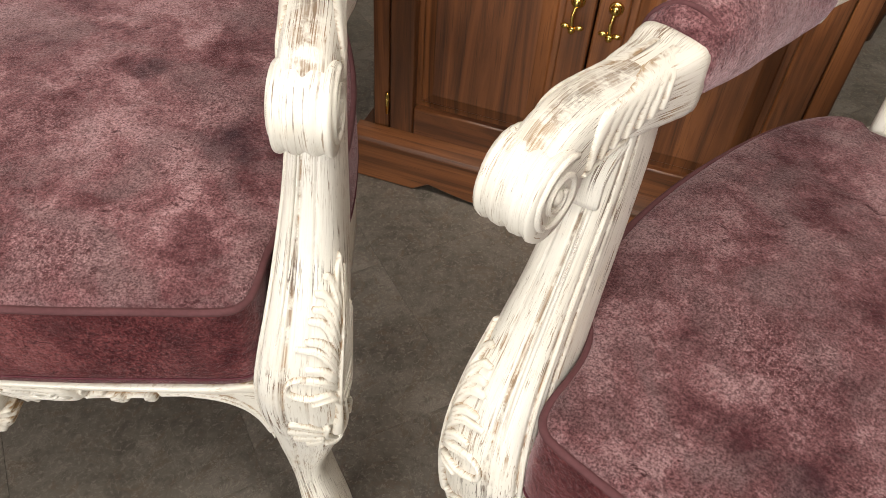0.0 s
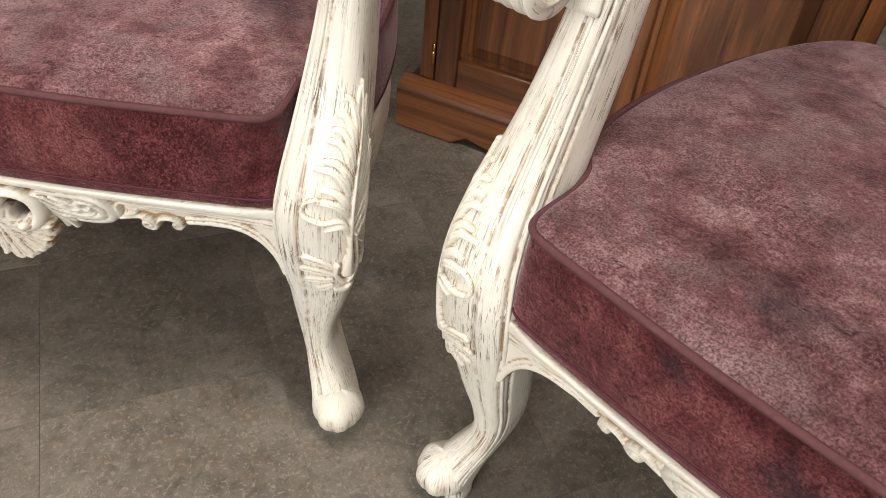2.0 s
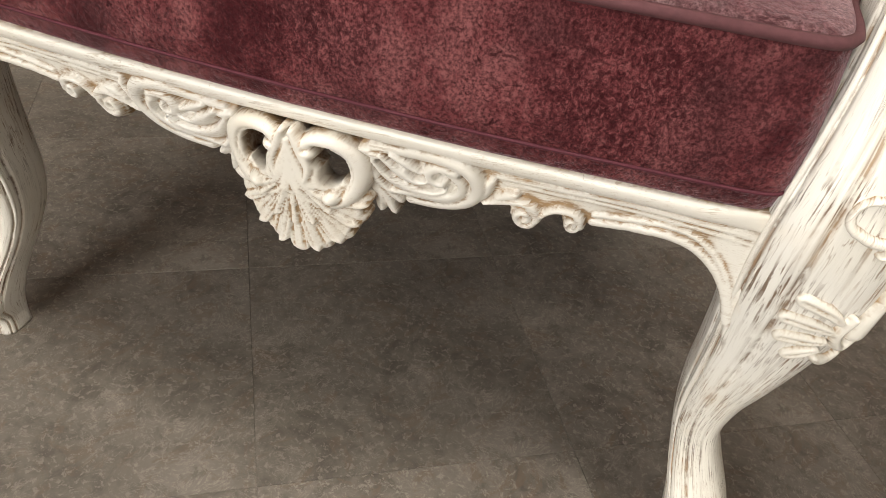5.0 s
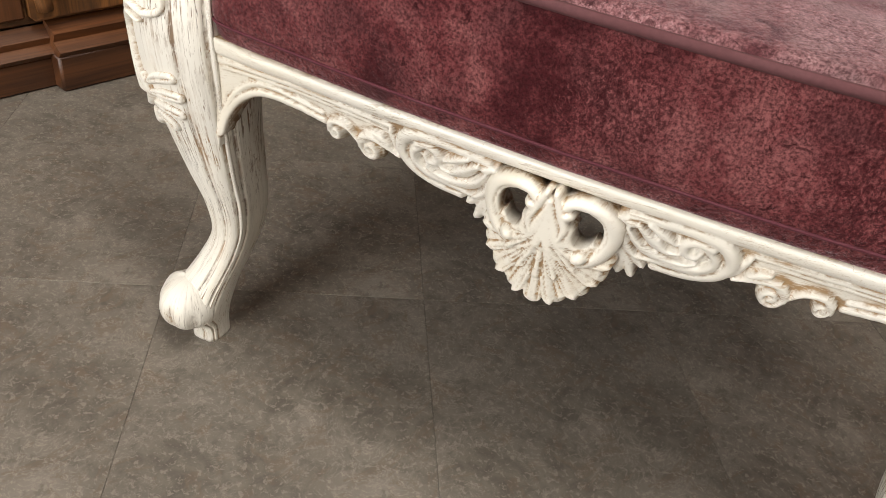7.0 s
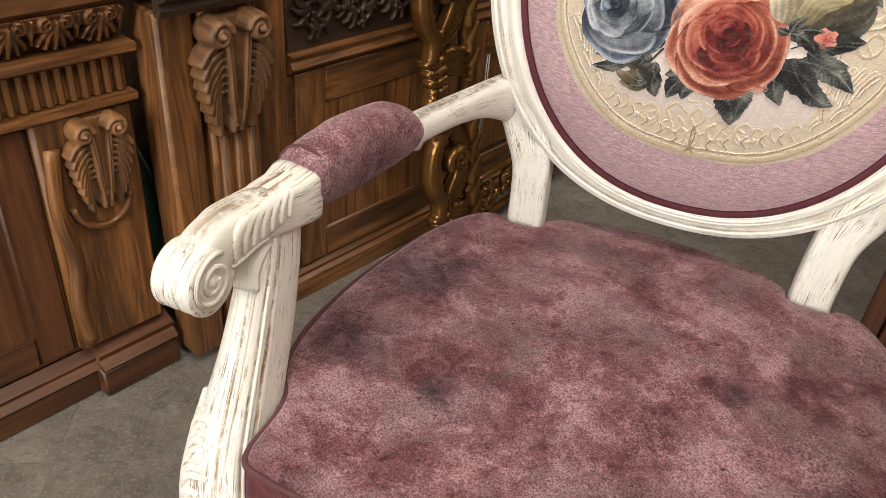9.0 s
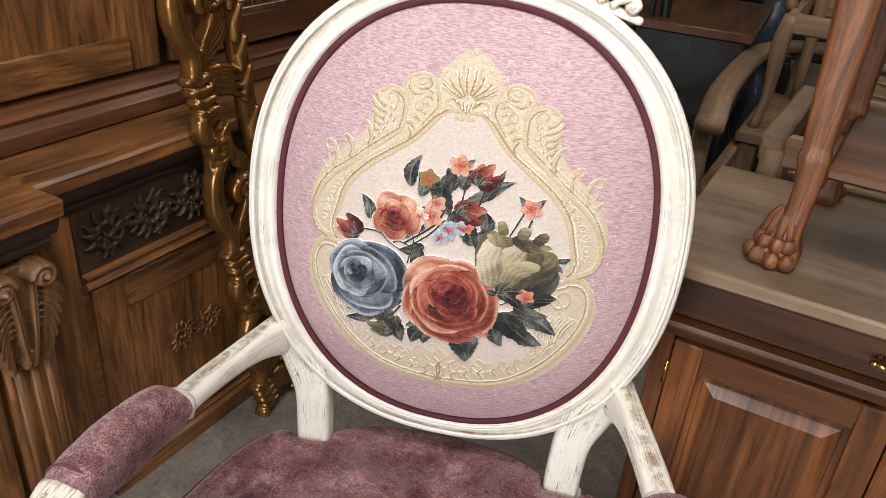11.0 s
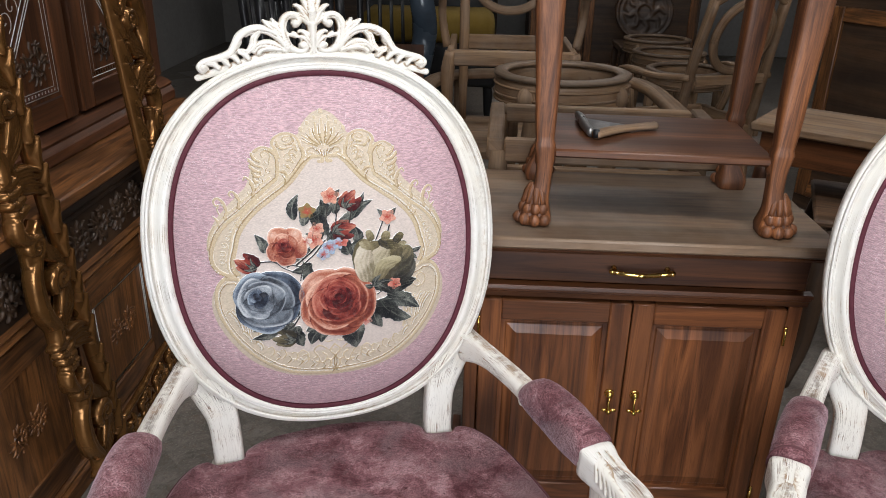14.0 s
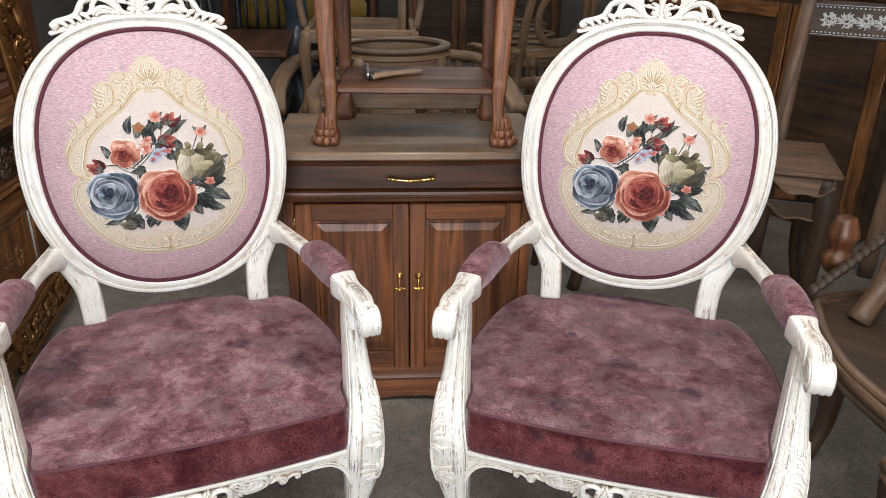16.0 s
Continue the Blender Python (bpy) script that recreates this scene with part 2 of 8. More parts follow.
        idx[use] = np.arange(use.sum())
        ca, sa = math.cos(grain), math.sin(grain)
        pu, pv, ph = U[use], V[use], h[use]
        verts = [tuple(place(a, b, c)) for a, b, c in zip(pu, pv, ph)]
        uvs = [(-a * sa + b * ca, a * ca + b * sa) for a, b in zip(pu, pv)]
        cols = [(*c, 1) for c in self.col[use]]
        faces = []
        jj, ii = np.nonzero(cell)
        q = np.stack([idx[jj, ii], idx[jj, ii + 1], idx[jj + 1, ii + 1], idx[jj + 1, ii]], 1)
        faces = [tuple(r) for r in q.tolist()]
        nn = len(verts)
        edges = set()
        for a, b, c, d in faces:
            for e in ((a, b), (b, c), (c, d), (d, a)):
                if (e[1], e[0]) in edges:
                    edges.discard((e[1], e[0]))
                else:
                    edges.add(e)
        if back:
            ring_ids = sorted({i for e in edges for i in e}) if not closed else range(nn)
            to = {}
            for i in ring_ids:
                to[i] = len(verts)
                verts.append(tuple(place(pu[i], pv[i], -back)))
                uvs.append((uvs[i][0] + back, uvs[i][1]))
                cols.append(cols[i])
            if closed:
                faces += [tuple(to[i] for i in reversed(f)) for f in faces]
            faces += [(b, a, to[a], to[b]) for a, b in sorted(edges)]
        return Geo().add(verts, faces, uvs, cols)


def arc_pts(c, r0, r1, a0, turns, n=16):
    return [(c[0] + (r0 + (r1 - r0) * i / n) * math.cos(radians(a0) + 2 * math.pi * turns * i / n),
             c[1] + (r0 + (r1 - r0) * i / n) * math.sin(radians(a0) + 2 * math.pi * turns * i / n)) for i in range(n + 1)]

# ==== materials ====
class Nodes:
    def __init__(self, name):
        self.mat = bpy.data.materials.new(name)
        self.mat.use_nodes = True
        self.t = self.mat.node_tree
        self.bsdf = self.t.nodes["Principled BSDF"]

    def add(self, kind, **inputs):
        n = self.t.nodes.new(kind)
        for k, v in inputs.items():
            self.put(n, k.replace("_", " "), v)
        return n

    def put(self, node, key, v):
        sock = node.inputs[key]
        if hasattr(v, "is_output"):
            self.t.links.new(v, sock)
        else:
            sock.default_value = v

    def coords(self, which="UV", scale=(1, 1, 1), shift=True):
        c = self.add("ShaderNodeTexCoord").outputs[which]
        m = self.add("ShaderNodeMapping")
        m.inputs["Scale"].default_value = scale
        if shift:
            info = self.add("ShaderNodeObjectInfo").outputs["Random"]
            mul = self.add("ShaderNodeVectorMath")
            mul.operation = "SCALE"
            mul.inputs[0].default_value = (7.3, 3.1, 5.7)
            self.t.links.new(info, mul.inputs["Scale"])
            self.t.links.new(mul.outputs[0], m.inputs["Location"])
        self.t.links.new(c, m.inputs["Vector"])
        return m.outputs[0]

    def noise(self, vector, scale, detail=4, rough=0.55, distort=0.0):
        n = self.add("ShaderNodeTexNoise", Vector=vector, Scale=scale, Detail=detail, Roughness=rough, Distortion=distort)
        return n.outputs["Fac"]

    def ramp(self, fac, *stops):
        n = self.add("ShaderNodeValToRGB", Fac=fac)
        e = n.color_ramp.elements
        while len(e) < len(stops):
            e.new(0.5)
        for el, (p, c) in zip(e, stops):
            el.position, el.color = p, (*c, 1) if len(c) == 3 else c
        return n.outputs["Color"]

    def range(self, fac, a, b, c=0.0, d=1.0):
        n = self.add("ShaderNodeMapRange")
        for k, v in zip(("From Min", "From Max", "To Min", "To Max"), (a, b, c, d)):
            n.inputs[k].default_value = v
        self.t.links.new(fac, n.inputs["Value"])
        return n.outputs["Result"]

    def math(self, op, a, b):
        n = self.add("ShaderNodeMath")
        n.operation = op
        self.put(n, 0, a)
        self.put(n, 1, b)
        return n.outputs[0]

    def mix(self, fac, a, b, blend="MIX"):
        n = self.add("ShaderNodeMix")
        n.data_type, n.blend_type = "RGBA", blend
        self.put(n, 0, fac)
        for k, v in ((6, a), (7, b)):
            self.put(n, k, v if hasattr(v, "is_output") else (*v, 1))
        return n.outputs[2]

    def bump(self, height, strength=0.3, distance=0.002, before=None):
        n = self.add("ShaderNodeBump", Height=height, Strength=strength, Distance=distance)
        if before is not None:
            self.t.links.new(before, n.inputs["Normal"])
        return n.outputs[0]

    def done(self, colour, rough=0.5, normal=None, **more):
        self.put(self.bsdf, "Base Color", colour if hasattr(colour, "is_output") else (*colour, 1))
        self.put(self.bsdf, "Roughness", rough)
        if normal is not None:
            self.put(self.bsdf, "Normal", normal)
        for k, v in more.items():
            self.put(self.bsdf, k.replace("_", " "), v)
        return self.mat


def distressed_paint(name, wear=1.0, base=(0.86, 0.83, 0.77), across=850, along=15, relief=1.0, gold=0.0, spread=0.14):
    """White paint brushed thin over brown wood, with drawn streaks along the grain and glaze left in the cuts."""
    n = Nodes(name)
    uv = n.coords("UV", (across, along, 1))
    streak = n.noise(uv, 1.0, 5, 0.62, 0.3)
    fine = n.noise(n.coords("UV", (across * 1.9, along * 2.2, 1)), 1.0, 3, 0.6)
    patch = n.noise(n.coords("Object", (1, 1, 1)), 20.0, 4, 0.6)
    cut = n.add("ShaderNodeVertexColor")
    cut.layer_name = "tint"
    sep = n.add("ShaderNodeSeparateColor", Color=cut.outputs["Color"])
    cuts = n.math("SUBTRACT", 1.0, sep.outputs[0])
    gate = n.range(patch, 0.48, 0.64)
    line = n.range(streak, 0.555, 0.578)
    worn = n.math("MULTIPLY", line, n.math("ADD", spread, gate))
    hair = n.noise(n.coords("UV", (across * 0.8, along, 1)), 1.0, 2, 0.5, 0.2)
    band = n.math("MULTIPLY", n.range(hair, 0.478, 0.492), n.range(hair, 0.508, 0.522, 1.0, 0.0))
    thin = n.math("MULTIPLY", n.math("MULTIPLY", band, n.range(fine, 0.46, 0.54, 0.0, 0.95)), n.range(n.noise(n.coords("Object"), 13.0, 4, 0.6), 0.44, 0.58, 0.06, 1.0))
    dabs = n.range(n.noise(n.coords("Object"), 60.0, 4, 0.7), 0.40, 0.54)
    glaze = n.math("MULTIPLY", n.math("MULTIPLY", cuts, n.range(streak, 0.38, 0.48, 0.3, 1.0)), n.math("ADD", n.math("MULTIPLY", dabs, 0.9), n.math("MULTIPLY", gate, 0.4)))
    mask = n.math("MINIMUM", n.math("ADD", n.math("MULTIPLY", n.math("ADD", worn, thin), wear), glaze), 0.94)
    tone = n.ramp(n.noise(n.coords("Object"), 15.0, 3), (0.36, (0.10, 0.065, 0.045)), (0.48, (0.19, 0.115, 0.065)), (0.58, (0.33, 0.20, 0.095)), (0.72, (0.14, 0.10, 0.07)))
    tone = n.mix(gold, tone, (0.40, 0.235, 0.085))
    white = n.mix(n.range(n.noise(n.coords("Object"), 6.0, 3), 0.35, 0.7), base, tuple(c * k for c, k in zip(base, (0.95, 0.93, 0.88))))
    white = n.mix(n.range(n.noise(n.coords("Object"), 27.0, 3), 0.58, 0.75, 0, 0.22), white, (0.74, 0.60, 0.42))
    col = n.mix(mask, white, tone)
    nor = n.bump(n.math("SUBTRACT", 1.0, mask), 0.35 * relief, 0.0010, n.bump(streak, 0.25 * relief, 0.0016))
    return n.done(col, n.range(mask, 0, 1, 0.36, 0.62), nor)


def wood(name, dark, light, across=38, along=1.6, rough=0.45, figure=1.0, dust=0.0, coat=0.0):
    """Planed timber, the grain along v."""
    n = Nodes(name)
    base = n.coords("UV", (across, along, 1))
    rings = n.noise(base, 1.0, 6, 0.62, 1.1 * figure)
    broad = n.noise(n.coords("UV", (across * 0.22, along * 0.7, 1)), 1.0, 3, 0.5, 0.8 * figure)
    pores = n.noise(n.coords("UV", (across * 14, along * 9, 1)), 1.0, 2, 0.5)
    mid = tuple((a + b) / 2 for a, b in zip(dark, light))
    col = n.ramp(rings, (0.30, dark), (0.47, mid), (0.62, light), (0.74, mid))
    col = n.mix(n.range(broad, 0.38, 0.66, 0, 0.6), col, tuple(c * 0.45 for c in dark))
    col = n.mix(n.range(pores, 0.58, 0.7, 0, 0.35), col, tuple(c * 0.3 for c in dark))
    if dust:
        col = n.mix(n.range(n.noise(n.coords("Object"), 14.0, 4), 0.35, 0.75, 0, dust), col, (0.33, 0.29, 0.24))
    nor = n.bump(rings, 0.12, 0.0012, n.bump(pores, 0.18, 0.0006))
    return n.done(col, n.range(broad, 0.3, 0.7, rough - 0.07, rough + 0.1), nor, Coat_Weight=coat, Coat_Roughness=0.25)


def velvet(name, deep, pale, mid, spots=(), furs=(), haze=0.55):
    """Printed crushed velvet: soft clouds, brushed patches of short fur, dark stains and other dark marks at given
    places.
    """
    n = Nodes(name)
    o = n.coords("Object")
    fixed = n.add("ShaderNodeTexCoord").outputs["Object"]
    wob = n.add("ShaderNodeTexNoise", Vector=fixed, Scale=26.0, Detail=4, Roughness=0.6).outputs["Color"]
    off = n.add("ShaderNodeVectorMath")
    off.operation = "MULTIPLY_ADD"
    n.put(off, 0, wob)
    off.inputs[1].default_value, off.inputs[2].default_value = (0.075, 0.06, 0.03), (-0.0375, -0.03, -0.015)
    warped = n.add("ShaderNodeVectorMath")
    n.put(warped, 0, fixed)
    n.put(warped, 1, off.outputs[0])

    def mark(x, y, z, r):
        d = n.add("ShaderNodeVectorMath")
        d.operation = "DISTANCE"
        n.put(d, 0, warped.outputs[0])
        d.inputs[1].default_value = (x, y, z)
        return n.range(d.outputs["Value"], r * 0.35, r, 1.0, 0.0)

    big = n.noise(o, 10.0, 5, 0.60, 0.5)
    smear = n.noise(o, 30.0, 6, 0.70, 0.6)
    tuft = n.noise(o, 190.0, 5, 0.75, 0.9)
    grit = n.noise(o, 480.0, 3, 0.7)
    f = n.math("ADD", n.math("MULTIPLY", big, 0.42), n.math("ADD", n.math("MULTIPLY", smear, 0.36), n.math("MULTIPLY", tuft, 0.22)))
    col = n.ramp(f, (0.42, deep), (0.47, tuple(0.45 * a + 0.55 * b for a, b in zip(deep, mid))), (0.51, mid), (0.575, pale))
    grey = tuple(0.36 * sum(pale) / 3 + 0.64 * c for c in mid)
    col = n.mix(n.range(n.noise(o, 11.0, 4, 0.6, 0.8), 0.46, 0.62, 0, haze), col, grey)
    # patches where the pile stands up like short fur, pale tips over dark roots
    fur = n.range(n.noise(o, 9.0, 4, 0.55), 0.57, 0.66)
    for at in furs:
        fur = n.math("MAXIMUM", fur, mark(*at))
    hairs = n.noise(n.coords("Object", (1.0, 0.8, 0.7)), 260.0, 5, 0.72, 1.2)
    col = n.mix(n.math("MULTIPLY", fur, n.range(hairs, 0.52, 0.60, 0, 0.65)), col, tuple(min(1, c * 1.15) for c in pale))
    col = n.mix(n.math("MULTIPLY", fur, n.range(hairs, 0.40, 0.47, 0.85, 0)), col, tuple(c * 0.8 for c in deep))
    # small cracks and creases
    crack = n.math("MULTIPLY", n.range(n.noise(n.coords("Object", (1, 1.7, 1.4)), 62.0, 5, 0.7, 1.2), 0.595, 0.64), n.range(n.noise(o, 15.0, 3), 0.46, 0.58))
    col = n.mix(n.math("MULTIPLY", crack, 0.9), col, tuple(c * 0.6 for c in deep))
    for at in spots:
        col = n.mix(n.math("MULTIPLY", mark(*at), n.range(smear, 0.36, 0.56, 0.9, 0.55)), col, (0.030, 0.022, 0.030))
    col = n.mix(n.range(grit, 0.38, 0.60, 0.75, 0.0), col, tuple(c * 0.4 for c in deep))
    nor = n.bump(tuft, 0.6, 0.0025, n.bump(grit, 0.5, 0.0008, n.bump(big, 0.25, 0.006)))
    return n.done(col, 0.85, nor, Sheen_Weight=0.60, Sheen_Roughness=0.30, Sheen_Tint=(0.72, 0.55, 0.60, 1), Specular_IOR_Level=0.10)


def plain(name, colour, rough=0.5, metal=0.0, grain=60.0, amount=0.25, bump=0.15, coat=0.0):
    n = Nodes(name)
    o = n.coords("Object")
    f = n.noise(o, grain, 4)
    g = n.noise(o, grain * 0.13, 3)
    col = n.mix(n.range(f, 0.3, 0.7, 0, amount), colour, tuple(c * 0.55 for c in colour))
    col = n.mix(n.range(g, 0.4, 0.7, 0, amount), col, tuple(c * 0.75 for c in colour))
    return n.done(col, n.range(g, 0.3, 0.7, max(rough - 0.08, 0.02), rough + 0.08), n.bump(f, bump, 0.001), Metallic=metal, Coat_Weight=coat)


def thread(name, rough=0.8):
    """Woven colour taken from the yarn's own tint, with a weave."""
    n = Nodes(name)
    tint = n.add("ShaderNodeVertexColor")
    tint.layer_name = "tint"
    w = n.noise(n.coords("Object", (260, 260, 900)), 1.0, 3, 0.6)
    b = n.noise(n.coords("Object", (1, 1, 1)), 130.0, 3, 0.6)
    col = n.mix(n.range(w, 0.35, 0.7, 0.0, 0.28), tint.outputs["Color"], (0.05, 0.035, 0.04))
    col = n.mix(n.range(b, 0.5, 0.72, 0.0, 0.05), col, (0.75, 0.68, 0.62))
    return n.done(col, rough, n.bump(w, 0.2, 0.0006), Sheen_Weight=0.1, Specular_IOR_Level=0.15)


def chenille(name, colour, fleck):
    n = Nodes(name)
    rows = n.noise(n.coords("Object", (110, 60, 760)), 1.0, 4, 0.65)
    curl = n.noise(n.coords("Object", (190, 120, 200)), 1.0, 3, 0.6, 3.0)
    zone = n.noise(n.coords("Object"), 9.0, 3)
    col = n.mix(n.range(rows, 0.40, 0.60, 0, 0.9), tuple(min(1, c * 1.12) for c in colour), tuple(c * 0.60 for c in colour))
    col = n.mix(n.math("MULTIPLY", n.range(curl, 0.60, 0.635), n.range(zone, 0.38, 0.6, 0.2, 0.8)), col, fleck)
    nor = n.bump(rows, 0.8, 0.0014, n.bump(curl, 0.5, 0.0010))
    return n.done(col, 0.62, nor, Sheen_Weight=0.2, Sheen_Roughness=0.3, Sheen_Tint=(1.0, 0.80, 0.84, 1), Specular_IOR_Level=0.35)


def stone_tile(name):
    n = Nodes(name)
    o = n.coords("Object", (1, 1, 1), False)
    rnd = n.add("ShaderNodeObjectInfo").outputs["Random"]
    m = n.noise(o, 7.0, 6, 0.62, 0.8)
    s = n.noise(o, 46.0, 5, 0.7, 0.5)
    fleck = n.noise(o, 150.0, 4, 0.75, 0.6)
    col = n.ramp(m, (0.36, (0.113, 0.097, 0.083)), (0.45, (0.158, 0.139, 0.118)), (0.54, (0.198, 0.174, 0.149)), (0.64, (0.253, 0.222, 0.192)))
    col = n.mix(n.range(s, 0.47, 0.62, 0, 0.5), col, (0.234, 0.205, 0.170))
    col = n.mix(n.range(s, 0.38, 0.47, 0.45, 0), col, (0.078, 0.065, 0.050))
    col = n.mix(n.range(n.noise(o, 13.0, 6, 0.72, 2.6), 0.52, 0.60, 0, 0.62), col, (0.170, 0.120, 0.085))
    col = n.mix(n.range(fleck, 0.55, 0.60, 0, 0.75), col, (0.318, 0.284, 0.242))
    col = n.mix(n.range(rnd, 0, 1, 0, 0.32), col, (0.092, 0.082, 0.069))
    veins = n.range(n.noise(o, 22.0, 6, 0.7, 2.5), 0.485, 0.5, 0, 1)
    vein2 = n.range(n.noise(o, 22.0, 6, 0.7, 2.5), 0.5, 0.515, 1, 0)
    col = n.mix(n.math("MULTIPLY", n.math("MULTIPLY", veins, vein2), n.range(m, 0.42, 0.56, 0.1, 0.75)), col, (0.347, 0.306, 0.257))
    nor = n.bump(s, 0.12, 0.001, n.bump(fleck, 0.06, 0.0005))
    return n.done(col, n.range(m, 0.3, 0.7, 0.36, 0.5), nor)


PAINT = distressed_paint("distressed_white_paint", 0.95, (0.815, 0.79, 0.735), 620, 22, 1.0, 0.0, 0.14)
PAINT_CARVED = distressed_paint("distressed_white_paint_carving", 0.42, (0.82, 0.79, 0.73), 900, 75, 0.12, 0.45, 0.02)
PAINT_SHELL = distressed_paint("distressed_white_paint_shell", 0.22, (0.83, 0.80, 0.745), 330, 260, 0.10, 0.55, 0.02)
PAINT_SMOOTH = distressed_paint("white_paint_back_frame", 0.6, (0.815, 0.79, 0.74), 420, 5, 0.8, 0.2, 0.10)
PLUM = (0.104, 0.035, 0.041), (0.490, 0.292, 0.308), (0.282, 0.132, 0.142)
# Redder, darker version of the seat velvet: the upright side's shade in colour.
BURGUNDY_SHADED = (0.058, 0.010, 0.013), (0.250, 0.085, 0.087), (0.158, 0.040, 0.044)
VELVET = velvet("plum_velvet", *PLUM)
# The first seat's second and fourth spots darken it along its -x arm.
SEAT_VELVET = [velvet("plum_velvet_seat", *PLUM, ((.234, .203, .478, .040), (-.295, .205, .478, .062), (-.167, .163, .478, .034), (-.263, .369, .478, .080), (.126, .310, .478, .024)),
                      ((.209, .265, .478, .062), (.057, .205, .478, .052), (.132, .045, .478, .055))),
               velvet("plum_velvet_second_seat", *[tuple(0.78 * c for c in q) for q in PLUM], ((.0, .241, .478, .044), (-.112, .065, .478, .036), (.152, .174, .478, .030), (.226, .468, .478, .030), (-.120, .343, .478, .024)),
                      ((-.004, .310, .478, .066), (-.174, .159, .478, .060), (.118, .332, .478, .050)))]
BOX_VELVET = [velvet("side_shaded_velvet_boxing", *BURGUNDY_SHADED, (), ((.197, -.01, .411, .075), (.02, -.01, .42, .05)), 0.2),
              velvet("side_shaded_velvet_second_boxing", *BURGUNDY_SHADED, ((-.048, -.01, .425, .030), (-.146, -.01, .446, .020)), ((.12, -.01, .41, .06),), 0.2)]
PIPING = plain("dark_plum_piping", (0.120, 0.042, 0.048), 0.9, 0, 240, 0.5, 0.4)
GIMP = plain("burgundy_gimp_braid", (0.095, 0.012, 0.024), 0.75, 0, 420, 0.6, 0.6)
PINK = chenille("pink_chenille", (0.590, 0.392, 0.422), (0.90, 0.80, 0.82))
YARN = thread("embroidery_yarn")
TEAK = wood("oiled_teak", (0.066, 0.021, 0.008), (0.32, 0.116, 0.040), 30, 1.3, 0.38, 1.2, 0, 0.15)
TEAK_TOP = wood("dusty_teak_top", (0.085, 0.049, 0.027), (0.25, 0.155, 0.088), 26, 1.2, 0.45, 0.8, 0.25)
TEAK_DARK = wood("stained_teak", (0.040, 0.014, 0.006), (0.19, 0.070, 0.025), 34, 1.4, 0.42, 1.0)
CARVED = wood("raw_carved_teak", (0.050, 0.017, 0.005), (0.330, 0.135, 0.040), 34, 2.6, 0.42, 2.2, 0.03)
PALE_CARVED = wood("pale_carved_teak", (0.075, 0.030, 0.011), (0.36, 0.165, 0.060), 40, 3.0, 0.5, 1.6, 0.06)
CARVED_DARK = wood("dark_dusty_wood", (0.028, 0.015, 0.008), (0.085, 0.043, 0.020), 34, 1.6, 0.5, 0.8, 0.04)
DUSTY = wood("dusty_brown_wood", (0.050, 0.025, 0.012), (0.215, 0.115, 0.058), 34, 2.2, 0.5, 1.6, 0.15)
RAW = wood("raw_sanded_timber", (0.145, 0.076, 0.035), (0.36, 0.215, 0.108), 30, 1.5, 0.62, 0.8, 0.25)
GILT = plain("antique_gilding", (0.270, 0.125, 0.036), 0.25, 0.7, 22, 1.0, 0.25)
BRASS = plain("polished_brass", (0.86, 0.60, 0.17), 0.16, 1.0, 30, 0.1, 0.02)
INLAY = plain("pale_shell_inlay", (0.58, 0.57, 0.54), 0.35, 0, 90, 0.4, 0.1)
RED_TEAK = wood("reddish_teak", (0.060, 0.019, 0.007), (0.29, 0.108, 0.038), 60, 4.0, 0.5, 1.6)
BLACK = plain("black_lacquer", (0.014, 0.013, 0.014), 0.35, 0, 30, 0.4, 0.1)
STEEL = plain("scratched_steel", (0.30, 0.28, 0.27), 0.35, 0.8, 140, 0.6, 0.2)
GREEN_BAG = plain("dark_green_plastic", (0.018, 0.035, 0.028), 0.3, 0, 40, 0.4, 0.5)
YELLOW = plain("mustard_cloth", (0.27, 0.17, 0.025), 0.9, 0, 160, 0.4, 0.3)
WRAP = plain("blue_grey_plastic_wrap", (0.06, 0.08, 0.105), 0.25, 0, 20, 0.5, 0.5)
PLASTER = plain("grey_plaster", (0.34, 0.325, 0.305), 0.9, 0, 24, 0.35, 0.2)
GROUT = plain("dark_grout", (0.22, 0.195, 0.165), 0.9, 0, 90, 0.4, 0.3)
TILE = stone_tile("brown_grey_stone_tile")
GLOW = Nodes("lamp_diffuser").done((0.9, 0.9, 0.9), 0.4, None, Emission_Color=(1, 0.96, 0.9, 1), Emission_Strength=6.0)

# ==== the oval-back armchair: x to the sitter's left, y to the back, origin on the floor under the front rail ====
SLOPE = math.atan(0.137)
SA, CA = math.sin(SLOPE), math.cos(SLOPE)
E3 = vec(0, -CA, SA)
RX, RU, RD = 0.260, 0.295, 0.323   # the back cushion's egg shape: half width, height above and below its widest line


def on_back(u, v, w=0.0):
    """A point of the raked, slightly hollow back: u across, v up from the oval's widest line, w forward."""
    return vec(u, 0.620 + v * SA - w * CA - 0.45 * u * u, 0.871 + v * CA + w * SA)


def dome(u, v):
    p = 2.34 if v > 0 else 2.18
    r = (abs(u / (RX - .007)) ** p + abs(v / ((RU if v > 0 else RD) - .007)) ** p) ** (1 / p)
    return 0.086 * max(0.0, 1 - r ** 2.4) ** 0.80


def on_dome(u, v, off=0.0):
    return on_back(u, v, dome(u, v) + off)


def oval(rx, ru, rd, n=96):
    """The back's egg shape: fuller above its widest line than below."""
    out = []
    for i in range(n):
        a = 2 * math.pi * i / n
        c, s = math.cos(a), math.sin(a)
        p = 2.34 if s > 0 else 2.18
        k = (abs(c) ** p + abs(s) ** p) ** (-1 / p)
        out.append((c * k * rx, s * k * (ru if s > 0 else rd)))
    return np.array(out)


